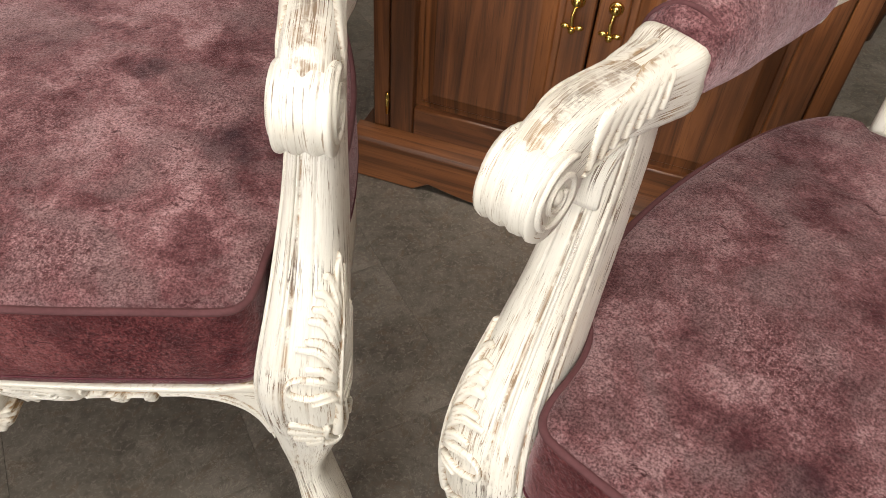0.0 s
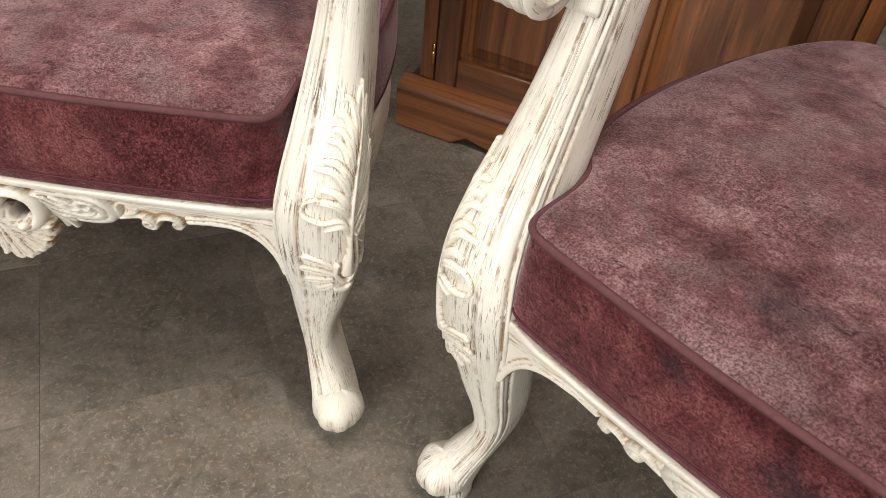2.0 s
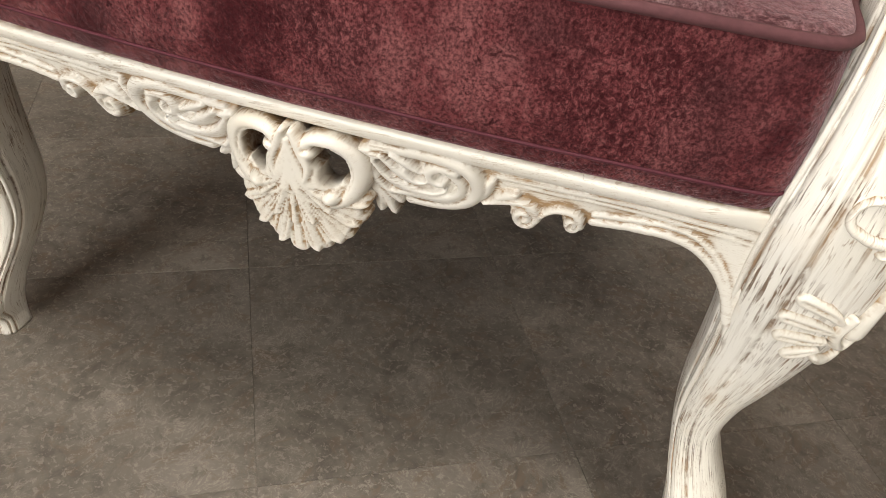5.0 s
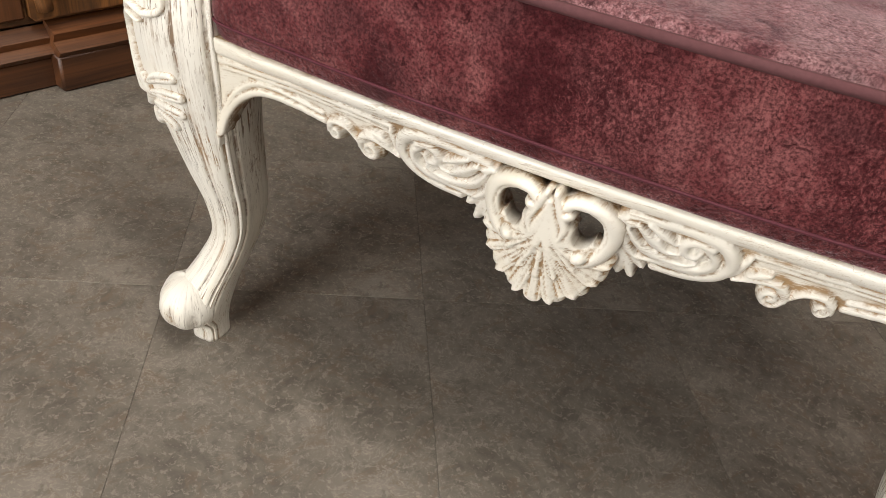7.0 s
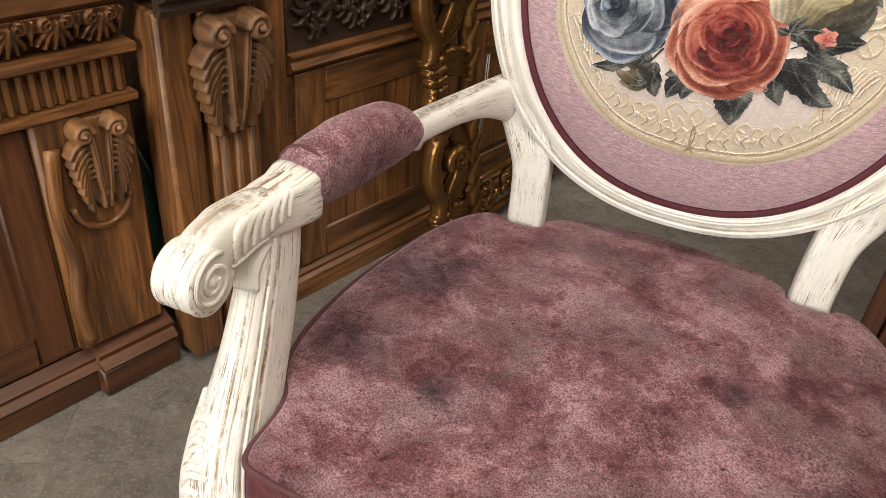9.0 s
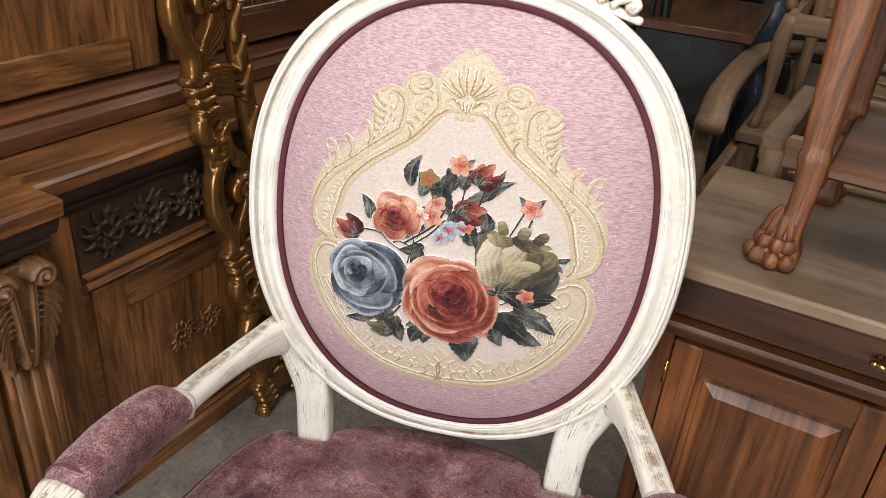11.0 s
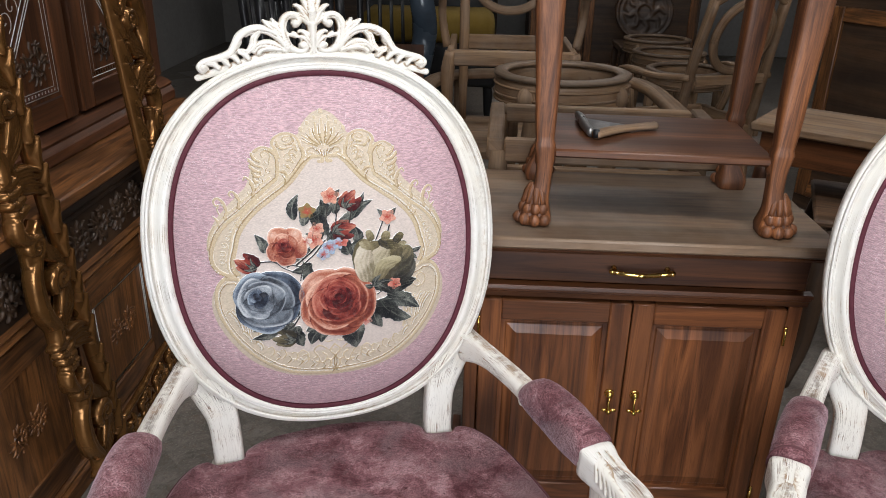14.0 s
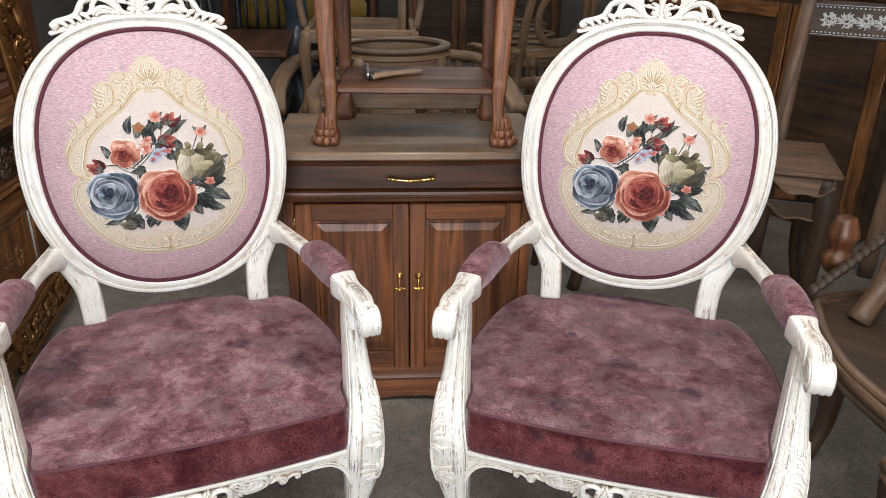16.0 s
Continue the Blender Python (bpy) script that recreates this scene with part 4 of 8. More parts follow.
def shell_geo():
    r = Relief((-.062, .234), (.062, .358), .00105)
    f = (1, -1)
    r.board([(.030, .318), (.0425, .300), (.0405, .2830), (.0325, .2660), (.0200, .2540), (.006, .2490), (-.006, .2490), (-.0200, .2540), (-.0325, .2660), (-.0405, .2830), (-.0425, .300), (-.030, .318)], .0040)
    for x, z, w in ((.0405, .2945, .0090), (.0370, .2770, .0098), (.0285, .2600, .0100), (.0150, .2480, .0098), (0, .2430, .0095)):
        mid = (x * .62 + .003 * (x > 0), .316 + (z - .316) * .5)
        r.ridge([(x * .10, .324), mid, (x, z + w * .50)], (.004, w * 1.30, w * .78), (.005, .0056, .0042), .001, .30, 5, None, f if x else (1,), .0004, -.0032 if x else 0)
    for x, z, w in ((.0235, .2900, .0070), (.0140, .2770, .0076), (0, .2715, .0078)):
        mid = (x * .55 + .002 * (x > 0), .332 + (z - .332) * .5)
        r.ridge([(x * .08, .344), mid, (x, z + w * .45)], (.003, w * 1.25, w * .72), (.004, .0048, .0040), .0048, .30, 5, None, f if x else (1,), .0004, -.0028 if x else 0)
    for x, z in ((.0405, .2945), (.0370, .2770), (.0285, .2600), (.0150, .2480), (0, .2430), (.0235, .2900), (.0140, .2770), (0, .2715)):
        for o in (-.30, .30):
            r.cut([(x * .35 + o * .006, .318 + (z - .318) * .40), (x * .68 + o * .011, .318 + (z - .318) * .70), (x + o * .013, z + .002)], .0010, .0011, f)
    r.ridge([(.003, .352), (.007, .340), (.012, .326), (.010, .314)], (.0022, .0036, .002), .006, .006, .6, 5, None, f, .0008)
    # scrolls with an eye above and a pearl below
    r.ridge([(.0125, .3355), (.0095, .3415), (.0165, .3475), (.0290, .3460), (.0390, .3375), (.0420, .3230), (.0390, .3090), (.0325, .2990), (.0240, .2945)],
            (.0042, .0068, .0052), (.0085, .0095, .0070), .001, .42, 6, None, f)
    r.ridge([(.0120, .3365), (.0125, .3370)], .0052, .0100, .002, .5, 5, None, f)
    r.ridge([(.0250, .3010), (.0255, .3015)], .0062, .0100, .003, .5, 5, None, f)
    r.cut([(.016, .3440), (.0285, .3430), (.0360, .3345), (.0385, .3225), (.0355, .3110)], .0012, .0016, f)
    for s in f:
        r.hole([(s * (.0245 + .0070 * math.cos(a) + .002 * math.sin(a)), .3205 + .0112 * math.sin(a) - .002 * math.cos(a)) for a in np.linspace(0, 6.2, 26)])
    return r.skin(lambda x, z, h: (x * 1.08, bow(x, z, .16) - .006 + 5.0 * x * x - h, z - .003), .013, .0012, radians(28), 420, True, 0.0, True)


def back_frame_geo():
    g = Geo()
    n = 112
    o, i = oval(.303, .326, .352, n), oval(RX - .003, RU - .003, RD - .003, n)
    mid = (o + i) / 2
    half = np.linalg.norm(o - i, axis=1) / 2
    prof = [(-1, -1), (-1, .9), (-.5, 1), (.3, 1), (.62, .9), (.74, .74), (.62, .56), (.42, .46), (.36, .25), (.46, .0), (.72, -.22), (.9, -.42), (.92, -.62), (.78, -.8), (.4, -.9), (.2, -1)]
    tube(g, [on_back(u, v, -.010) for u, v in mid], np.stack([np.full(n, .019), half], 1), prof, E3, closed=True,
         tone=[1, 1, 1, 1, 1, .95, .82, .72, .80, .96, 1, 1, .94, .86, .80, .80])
    tube(g, [on_back(u, v, .0035) for u, v in oval(.2925, .318, .344, n)], (.0025, .003), ring(6), E3, closed=True)
    tube(g, [on_back(u, v, .0045) for u, v in oval(.272, .305, .332, n)], (.0025, .0022), ring(6), E3, closed=True)
    return g


def back_post_geo():
    rows = smooth([(.200, .570, .44, .0270, .021), (.200, .573, .50, .0270, .0205), (.204, .577, .56, .028, .0195), (.216, .582, .605, .034, .018), (.232, .584, .64, .034, .015)], 6)
    s = []
    for x, y in ring(28, 4):
        a = math.degrees(math.atan2(y, x))
        k = 1.0
        for c in (-72, -108):
            k -= .08 * math.exp(-((a - c) / 6) ** 2)
        s.append((x * k, y * k))
    g = tube(Geo(), rows[:, :3], rows[:, 3:], s, (1, 0, 0))
    return g


def back_leg_geo():
    rows = smooth([(.232, .700, 0, .016, .016), (.228, .676, .08, .017, .018), (.220, .635, .2, .020, .022), (.212, .598, .32, .024, .025), (.208, .578, .45, .026, .022)], 6)
    return tube(Geo(), rows[:, :3], rows[:, 3:], ring(18, 3.4), (1, 0, 0))


def crest_geo():
    r = Relief((-.200, .284), (.200, .440), .0013)
    f = (1, -1)

    def rd(pts, w, h=.008, base=0.0, p=.5, vein=0.0):
        w = tuple(k * 1.2 for k in w) if isinstance(w, tuple) else w * 1.1
        r.ridge(pts, w, h, base, p * .85, 5, None, f, vein)

    r.ridge([(-.188, .2900), (-.152, .3010), (-.115, .3115), (-.07, .3210), (0, .3250), (.07, .3210), (.115, .3115), (.152, .3010), (.188, .2900)], (.006, .0105, .006), .0035, 0, .4)
    # palmette
    r.ridge([(0, .376), (0, .400), (0, .4165)], (.005, .0100, .0085), (.008, .0135, .010), .002, .5)
    rd([(.003, .376), (.010, .394), (.0215, .4060), (.0270, .4080)], (.004, .0070, .0025), .0105, .001, .55, .0016)
    rd([(.003, .374), (.012, .385), (.0240, .3925), (.0305, .3925)], (.004, .0065, .0025), .0095, .001, .55, .0016)
    rd([(.002, .382), (.006, .400), (.0125, .4165)], (.003, .0055, .0035), .011, .001, .55, .001)
    r.ridge([(0, .3190), (0, .345), (0, .3735)], (.0030, .0062, .0085), (.008, .012, .014), .002, .55)
    rd([(.001, .340), (.008, .355), (.0175, .3635), (.0225, .3630)], (.003, .0060, .0025), .0105, .001, .55, .0014)
    rd([(.001, .330), (.007, .345), (.0175, .3535), (.024, .3535)], (.003, .0055, .0025), .0095, .001, .55, .0012)
    rd([(.0015, .3345), (.005, .326), (.007, .3205)], .0030, .010, .001)
    # inner volutes
    rd([(.0260, .3755), (.0210, .3830), (.0260, .3905), (.0365, .3915), (.0455, .3840), (.0485, .3700), (.0460, .3520), (.0400, .3385), (.0305, .3305), (.0195, .3285), (.0120, .3345), (.0150, .3420), (.0200, .3400)],
       (.0048, .0066, .0040), .0095, .001, .45)
    rd([(.0275, .3765), (.0280, .3770)], .0066, .0110, .002)
    rd([(.0160, .3375), (.0165, .3380)], .0055, .0105, .002)
    rd([(.0470, .3570), (.0380, .3590), (.0290, .3570), (.0210, .3490)], (.004, .0048, .003), .0080, .001, .5, .001)
    r.cut([(.0290, .3880), (.0370, .3885), (.0430, .3810), (.0455, .3690), (.0430, .3530), (.0375, .3415)], .0013, .002, f)
    # leaf between the volute and the arch
    rd([(.0480, .3560), (.0600, .3680), (.0720, .3770), (.0790, .3830)], (.005, .0080, .0022), .0095, .001, .55, .0018)
    rd([(.0500, .3640), (.0600, .3760), (.0650, .3850)], (.004, .0055, .0022), .0085, .0, .55, .0012)
    rd([(.0600, .3620), (.0720, .3690), (.0820, .3735)], (.003, .0045, .0022), .0080, .0, .55)
    # arch, run and end scroll
    rd([(.0420, .3350), (.0540, .3520), (.0680, .3630), (.0860, .3690), (.1030, .3665), (.1175, .3570), (.1260, .3420), (.1330, .3305), (.1450, .3240), (.1600, .3200), (.1755, .3160), (.1845, .3085), (.1800, .3015), (.1740, .3050)],
       (.0058, .0070, .0042), .0090, .001, .45)
    rd([(.1775, .3065), (.1780, .3070)], .0062, .0105, .002)
    r.cut([(.0600, .3555), (.0740, .3630), (.0880, .3650), (.1010, .3620), (.1120, .3540), (.1210, .3400), (.1290, .3280)], .0014, .002, f)
    rd([(.0880, .3630), (.0955, .3530), (.0985, .3400), (.1080, .3310), (.1190, .3320)], (.0045, .0058, .004), .0085, .001, .5, .0014)
    rd([(.0460, .3310), (.0620, .3390), (.0780, .3425), (.0910, .3390), (.0970, .3310)], (.004, .0080, .004), .0080, .001, .55, .0016)
    rd([(.0560, .3320), (.0700, .3350), (.0830, .3330), (.0900, .3270)], (.003, .0045, .003), .0090, .001, .55)
    for k in range(4):
        u, v = .106 + .0165 * k, .3225 - .0048 * k
        rd([(u, v - .004), (u + .006, v + .004), (u + .015, v + .0065)], (.003, .0052, .0022), .0095, .001, .55, .0012)
    rd([(.1530, .3075), (.1640, .3110), (.1740, .3125)], (.002, .0040, .002), .0080, .001)
    for c, a, b in (((.1105, .3450), .0048, .0105), ((.0370, .3690), .0052, .0085), ((.0250, .3470), .0042, .0052)):
        for s in f:
            r.hole([(s * (c[0] + a * math.cos(t)), c[1] + b * math.sin(t)) for t in np.linspace(0, 6.2, 22)])
    return r.skin(lambda u, v, h: on_back(u, .300 + (v - .300) * .92, h - .006), .016, .0014, radians(20), 520, True, 0.0, True)


def back_cushion_geo():
    g = Geo()
    n = 96
    rings = [0.998, .99, .975, .95, .915, .87, .81, .74, .66, .57, .47, .36, .25, .13]
    vs = [on_dome(u * k, v * k) for k in rings for u, v in oval(RX, RU, RD, n)]
    vs.append(on_dome(0, 0))
    fs = []
    for i in range(len(rings) - 1):
        for j in range(n):
            fs.append((i * n + j, i * n + (j + 1) % n, (i + 1) * n + (j + 1) % n, (i + 1) * n + j))
    for j in range(n):
        fs.append(((len(rings) - 1) * n + j, (len(rings) - 1) * n + (j + 1) % n, len(vs) - 1))
    back = len(vs)
    vs += [on_back(u, v, -.024) for u, v in oval(RX * .99, RU * .99, RD * .99, n)]
    fs += [(j, back + j, back + (j + 1) % n, (j + 1) % n) for j in range(n)]
    fs.append(tuple(reversed(range(back, back + n))))
    return g.add(vs, fs)


def side_rail_geo():
    pts = smooth([(.318, .055, .327), (.338, .15, .327), (.336, .27, .327), (.318, .38, .327), (.285, .48, .327), (.215, .58, .327)], 6)
    return tube(Geo(), pts, (.034, .013), ring(12, 4), (0, 0, 1))


def back_rail_geo():
    pts = smooth([(-.21, .585, .327), (-.10, .625, .327), (0, .635, .327), (.10, .625, .327), (.21, .585, .327)], 6)
    return tube(Geo(), pts, (.034, .013), ring(12, 4), (0, 0, 1))


# ---- the embroidered panel ----
def medallion(u, v):
    """Where the woven cartouche falls on the padded cushion."""
    return 1.03 * u, float(np.interp(v, (-.26, -.213, -.078, -.048, 0, .08, .16, .194, .226, .26), (-.288, -.233, -.064, -.028, .020, .102, .177, .199, .233, .268)))


def woven(u, v, h):
    return on_dome(1.03 * u + .004, .93 * v + .0135, h)


def askew(u, v, h):
    return on_dome(*medallion(u, v), h)


GRIT = np.random.default_rng(7)


def blend(f, *stops):
    """Colours along a ramp of (place, colour)."""
    x = [p for p, c in stops]
    return np.stack([np.interp(f, x, [c[k] for p, c in stops]) for k in range(3)], -1)


def area_geo(outline, lo, hi, col, off, wave=.05):
    r = Relief(lo, hi, .003)
    r.board(outline, off)
    r.col[:] = np.array(col) * (1 + wave * GRIT.standard_normal(r.U.shape))[..., None]
    return r.skin(askew, 0, 0, 0, 0, False, off)


def rose_geo(c, heart, R, rings, lit=0.0, tall=1.1, seed=1, step=.0010):
    """A woven rose: rings of broad petals laid from the outside in, each dark at its root, pale along its turned rim.
    rings: petals, their distance from the middle, half breadth and half depth as shares of R, then dark, mid and pale colours."""
    r = Relief((c[0] - R * 1.25, c[1] - R * 1.3), (c[0] + R * 1.25, c[1] + R * 1.3), step)
    gen = np.random.default_rng(seed)
    grit = gen.standard_normal(r.U.shape)
    for l, (n, away, broad, deep, dark, mid, pale) in enumerate(rings):
        k = l / (len(rings) - 1)
        m0 = (c[0] + (heart[0] - c[0]) * k, c[1] + (heart[1] - c[1]) * k)
        for i in range(n):
            a = 2 * math.pi * (i + .37 * l + .16 * gen.uniform(-1, 1)) / n + seed
            size = 1 + .12 * gen.uniform(-1, 1)
            d = (math.cos(a), math.sin(a) * tall)
            x, y = r.U - m0[0] - d[0] * away * R, (r.V - m0[1] - d[1] * away * R) / tall
            out, side = (x * d[0] + y * d[1] / tall) / (R * deep * size), (y * d[0] - x * d[1] / tall) / (R * broad * size)
            th = np.arctan2(out, side)
            q = np.hypot(out, side) * (1 + .05 * np.sin(2 * th + seed + i) + .022 * np.sin(5 * th + 2 * i + l) + .006 * grit)
            inside = q < 1
            fold = np.sin(side * (2.6 + 1.3 * (i % 3)) + 1.6 * np.sin(out * 1.7 + i) + l)
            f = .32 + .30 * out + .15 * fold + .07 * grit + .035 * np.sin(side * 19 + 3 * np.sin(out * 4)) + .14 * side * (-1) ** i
            # The woven picture carries its own shading: petals toward lit paler, darker under rims.
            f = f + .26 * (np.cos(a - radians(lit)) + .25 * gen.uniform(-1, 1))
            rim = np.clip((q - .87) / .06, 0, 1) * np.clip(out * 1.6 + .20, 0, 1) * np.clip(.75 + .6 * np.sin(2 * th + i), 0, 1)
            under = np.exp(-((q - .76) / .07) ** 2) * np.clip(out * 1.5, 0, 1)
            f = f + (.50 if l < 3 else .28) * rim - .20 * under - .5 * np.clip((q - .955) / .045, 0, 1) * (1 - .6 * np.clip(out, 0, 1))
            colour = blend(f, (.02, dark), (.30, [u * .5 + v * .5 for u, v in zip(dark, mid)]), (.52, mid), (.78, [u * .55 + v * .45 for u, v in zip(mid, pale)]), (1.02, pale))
            r.col[inside] = colour[inside]
            r.h[inside] = .0042 + .00012 * l
            r.sd = np.minimum(r.sd, (q - 1) * R * min(broad, deep))
    return r.skin(woven, -.0012, 0, 0, 0, False, .0040)


class Bloom:
    """Buds, blossoms and leaves woven petal by petal into one piece of cloth."""

    def __init__(self, lo, hi, step=.0010, seed=1):
        self.r = Relief(lo, hi, step)
        self.grit = np.random.default_rng(seed).standard_normal(self.r.U.shape)
        self.level = .0038

    def axes(self, base, ang, ln, bend):
        d = vec(math.cos(radians(ang)), math.sin(radians(ang)))
        x, y = self.r.U - base[0], self.r.V - base[1]
        s = (x * d[0] + y * d[1]) / ln
        return s, -x * d[1] + y * d[0] - bend * ln * np.sin(np.pi * np.clip(s, 0, 1))

    def lay(self, m, sd, colour):
        r = self.r
        r.col[m] = colour[m]
        r.h[m] = self.level
        r.sd = np.minimum(r.sd, sd)
        self.level += .0001

    def petal(self, base, ang, ln, wd, dark, mid, pale, bend=0.0, lean=0.0, full=.55, blunt=False):
        s, d = self.axes(base, ang, ln, bend)
        s01 = np.clip(s, 0, 1)
        w = wd * (np.clip(1 - np.abs(2 * s01 ** .8 - 1) ** 2.8, 0, 1) ** .55 if blunt else np.clip(np.sin(np.pi * s01 ** full), 0, 1) ** .6) + .0004 * np.sin(s * 23)
        m = (s > 0) & (s < 1) & (np.abs(d) < w)
        q = d / np.maximum(w, 1e-6)
        f = s * .75 + lean * q + .07 * self.grit + .09 * np.sin(q * 13 + 5 * s + 2 * np.sin(s * 9)) + .08 * np.sin(s * 17 + q * 3) - .25 * np.clip(np.abs(q) - .8, 0, 1) + .3 * np.clip(s - .8, 0, 1)
        self.lay(m, np.where((s > 0) & (s < 1), np.abs(d) - w, .002), blend(f, (0, dark), (.45, mid), (.9, pale)))
        return self

    def leaf(self, base, ang, ln, wd, tone=1.0, bend=.12):
        s, d = self.axes(base, ang, ln, bend)
        w = wd * np.clip(np.sin(np.pi * np.clip(s * 1.0, 0, 1) ** .75), 0, 1) ** .75 * (1 - .15 * s) * (1 + .05 * np.sin(s * ln / .0042 * math.pi) * np.clip(s * 4, 0, 1))
        m = (s > 0) & (s < 1) & (np.abs(d) < w)
        q = d / np.maximum(w, 1e-6)
        vein = np.sin((s * ln - np.abs(d) * .9) / .0052 * 2 * math.pi)
        f = .30 + .22 * (q > 0) + .13 * vein * np.clip(np.abs(q) * 2, 0, 1) + .24 * np.sin(s * 6 + ang) + .14 * np.sin(q * 5 + s * 11) + .14 * self.grit
        f = np.where(np.abs(d) < .0007, .85, f)
        colour = blend(f, (.1, (.012, .015, .018)), (.42, (.040, .047, .046)), (.70, (.135, .145, .125)), (1.0, (.27, .27, .23))) * (.35 + .65 * tone)
        self.lay(m, np.where((s > 0) & (s < 1), np.abs(d) - w, .002), colour)
        return self

    def geo(self):
        return self.r.skin(woven, -.0012, 0, 0, 0, False, .0034)


def around(c, reach):
    return (c[0] - reach, c[1] - reach), (c[0] + reach, c[1] + reach)


def bud_geo(c, r, ang, dark, mid, pale, seed):
    b = Bloom(*around(c, r * 1.5), .0009, seed)
    base = (c[0] - math.cos(radians(ang)) * r, c[1] - math.sin(radians(ang)) * r)
    b.petal(base, ang + 24, 1.7 * r, .50 * r, dark, mid, pale, .1, .2)
    b.petal(base, ang - 24, 1.75 * r, .52 * r, dark, dark, mid, -.1, .2)
    b.petal(base, ang + 4, 1.95 * r, .55 * r, dark, mid, pale, .05, -.3)
    b.petal(base, ang - 10, 1.3 * r, .34 * r, dark, mid, mid, -.1, .3)
    for k in (-34, 0, 36):
        b.leaf(base, ang + k, 1.05 * r, .16 * r, .8)
    return b.geo()


def leaf_geo(base, ang, ln, wd, seed, tone=1.0, bend=.12):
    mid = (base[0] + math.cos(radians(ang)) * ln / 2, base[1] + math.sin(radians(ang)) * ln / 2)
    return Bloom(*around(mid, ln * .72), .0010, seed).leaf(base, ang, ln, wd, tone, bend).geo()


def blossom_geo(c, r, col, seed, heart=(.42, .06, .04)):
    b = Bloom(*around(c, r * 1.2), .0009, seed)
    for i in range(5):
        b.petal(c, seed * 37 + 72 * i, r, r * .42, heart, col, [min(.9, x * 1.2) for x in col], 0, 0, .8)
    b.petal((c[0] - r * .15, c[1] - r * .1), 45, r * .36, r * .15, heart, heart, (.5, .4, .2))
    return b.geo()


def tulip_geo():
    """The half-open cream and olive rose: a cup of broad petals with a turned rim."""
    b = Bloom((.022, -.112), (.160, .050), .0010, 11)
    dk, ol, kh, cr = (.018, .018, .016), (.100, .082, .038), (.25, .205, .110), (.56, .48, .36)
    b.petal((.066, -.082), 30, .082, .020, dk, (.036, .036, .034), (.11, .105, .085), -.12, -.2, blunt=True)
    b.petal((.064, -.080), 46, .094, .026, dk, (.06, .055, .036), kh, -.08, .25, blunt=True)
    b.petal((.060, -.078), 62, .092, .028, (.06, .05, .03), ol, kh, -.02, .35, blunt=True)
    b.petal((.058, -.076), 96, .086, .020, (.10, .085, .045), ol, kh, .04, -.3, blunt=True)
    b.petal((.066, -.070), 74, .074, .017, ol, (.45, .39, .26), cr, .02, .3, blunt=True)
    b.petal((.055, -.074), 93, .074, .0165, (.20, .17, .10), cr, (.68, .61, .49), .05, .3, blunt=True)
    b.petal((.070, -.072), 44, .058, .013, (.16, .13, .07), (.36, .31, .18), (.52, .45, .29), .16, .3, blunt=True)
    b.petal((.078, -.002), 176, .036, .0085, ol, kh, (.50, .44, .29), .12, blunt=True)
    b.petal((.074, .002), 352, .050, .0085, dk, ol, (.46, .40, .25), -.12, blunt=True)
    b.petal((.064, .004), 108, .022, .0070, ol, kh, (.50, .44, .29), blunt=True)
    b.petal((.084, .002), 70, .020, .0080, ol, kh, (.46, .40, .25), blunt=True)
    b.petal((.102, -.002), 50, .022, .0075, dk, ol, kh, blunt=True)
    for a, ln in ((160, .016), (60, .026), (14, .034), (-14, .022)):
        b.leaf((.064, -.084), a, ln, .0055, .6)
    return b.geo()


MED_OUT = [(0, .228), (.016, .222), (.033, .205), (.040, .190), (.052, .194), (.066, .194), (.078, .184), (.084, .162), (.098, .163), (.112, .154), (.114, .135), (.124, .102), (.140, .084),
           (.158, .066), (.176, .046), (.190, .020), (.192, .0), (.188, -.030), (.170, -.046), (.158, -.050), (.178, -.058), (.192, -.078), (.190, -.110), (.166, -.150), (.130, -.184), (.080, -.206), (.04, -.213), (0, -.215)]
MED_IN = [(0, .136), (.026, .138), (.048, .112), (.066, .092), (.100, .072), (.130, .046), (.144, .020), (.150, -.004), (.150, -.030), (.144, -.046), (.138, -.056), (.124, -.068), (.122, -.090), (.126, -.120),
          (.122, -.146), (.100, -.162), (.070, -.168), (.035, -.170), (0, -.168)]


def both(pts):
    c = smooth(pts, 4)
    return [tuple(p) for p in c] + [(-u, v) for u, v in c[::-1][1:-1]]


GOLD, OLIVE, PALE = (.595, .475, .315), (.38, .275, .14), (.645, .53, .375)


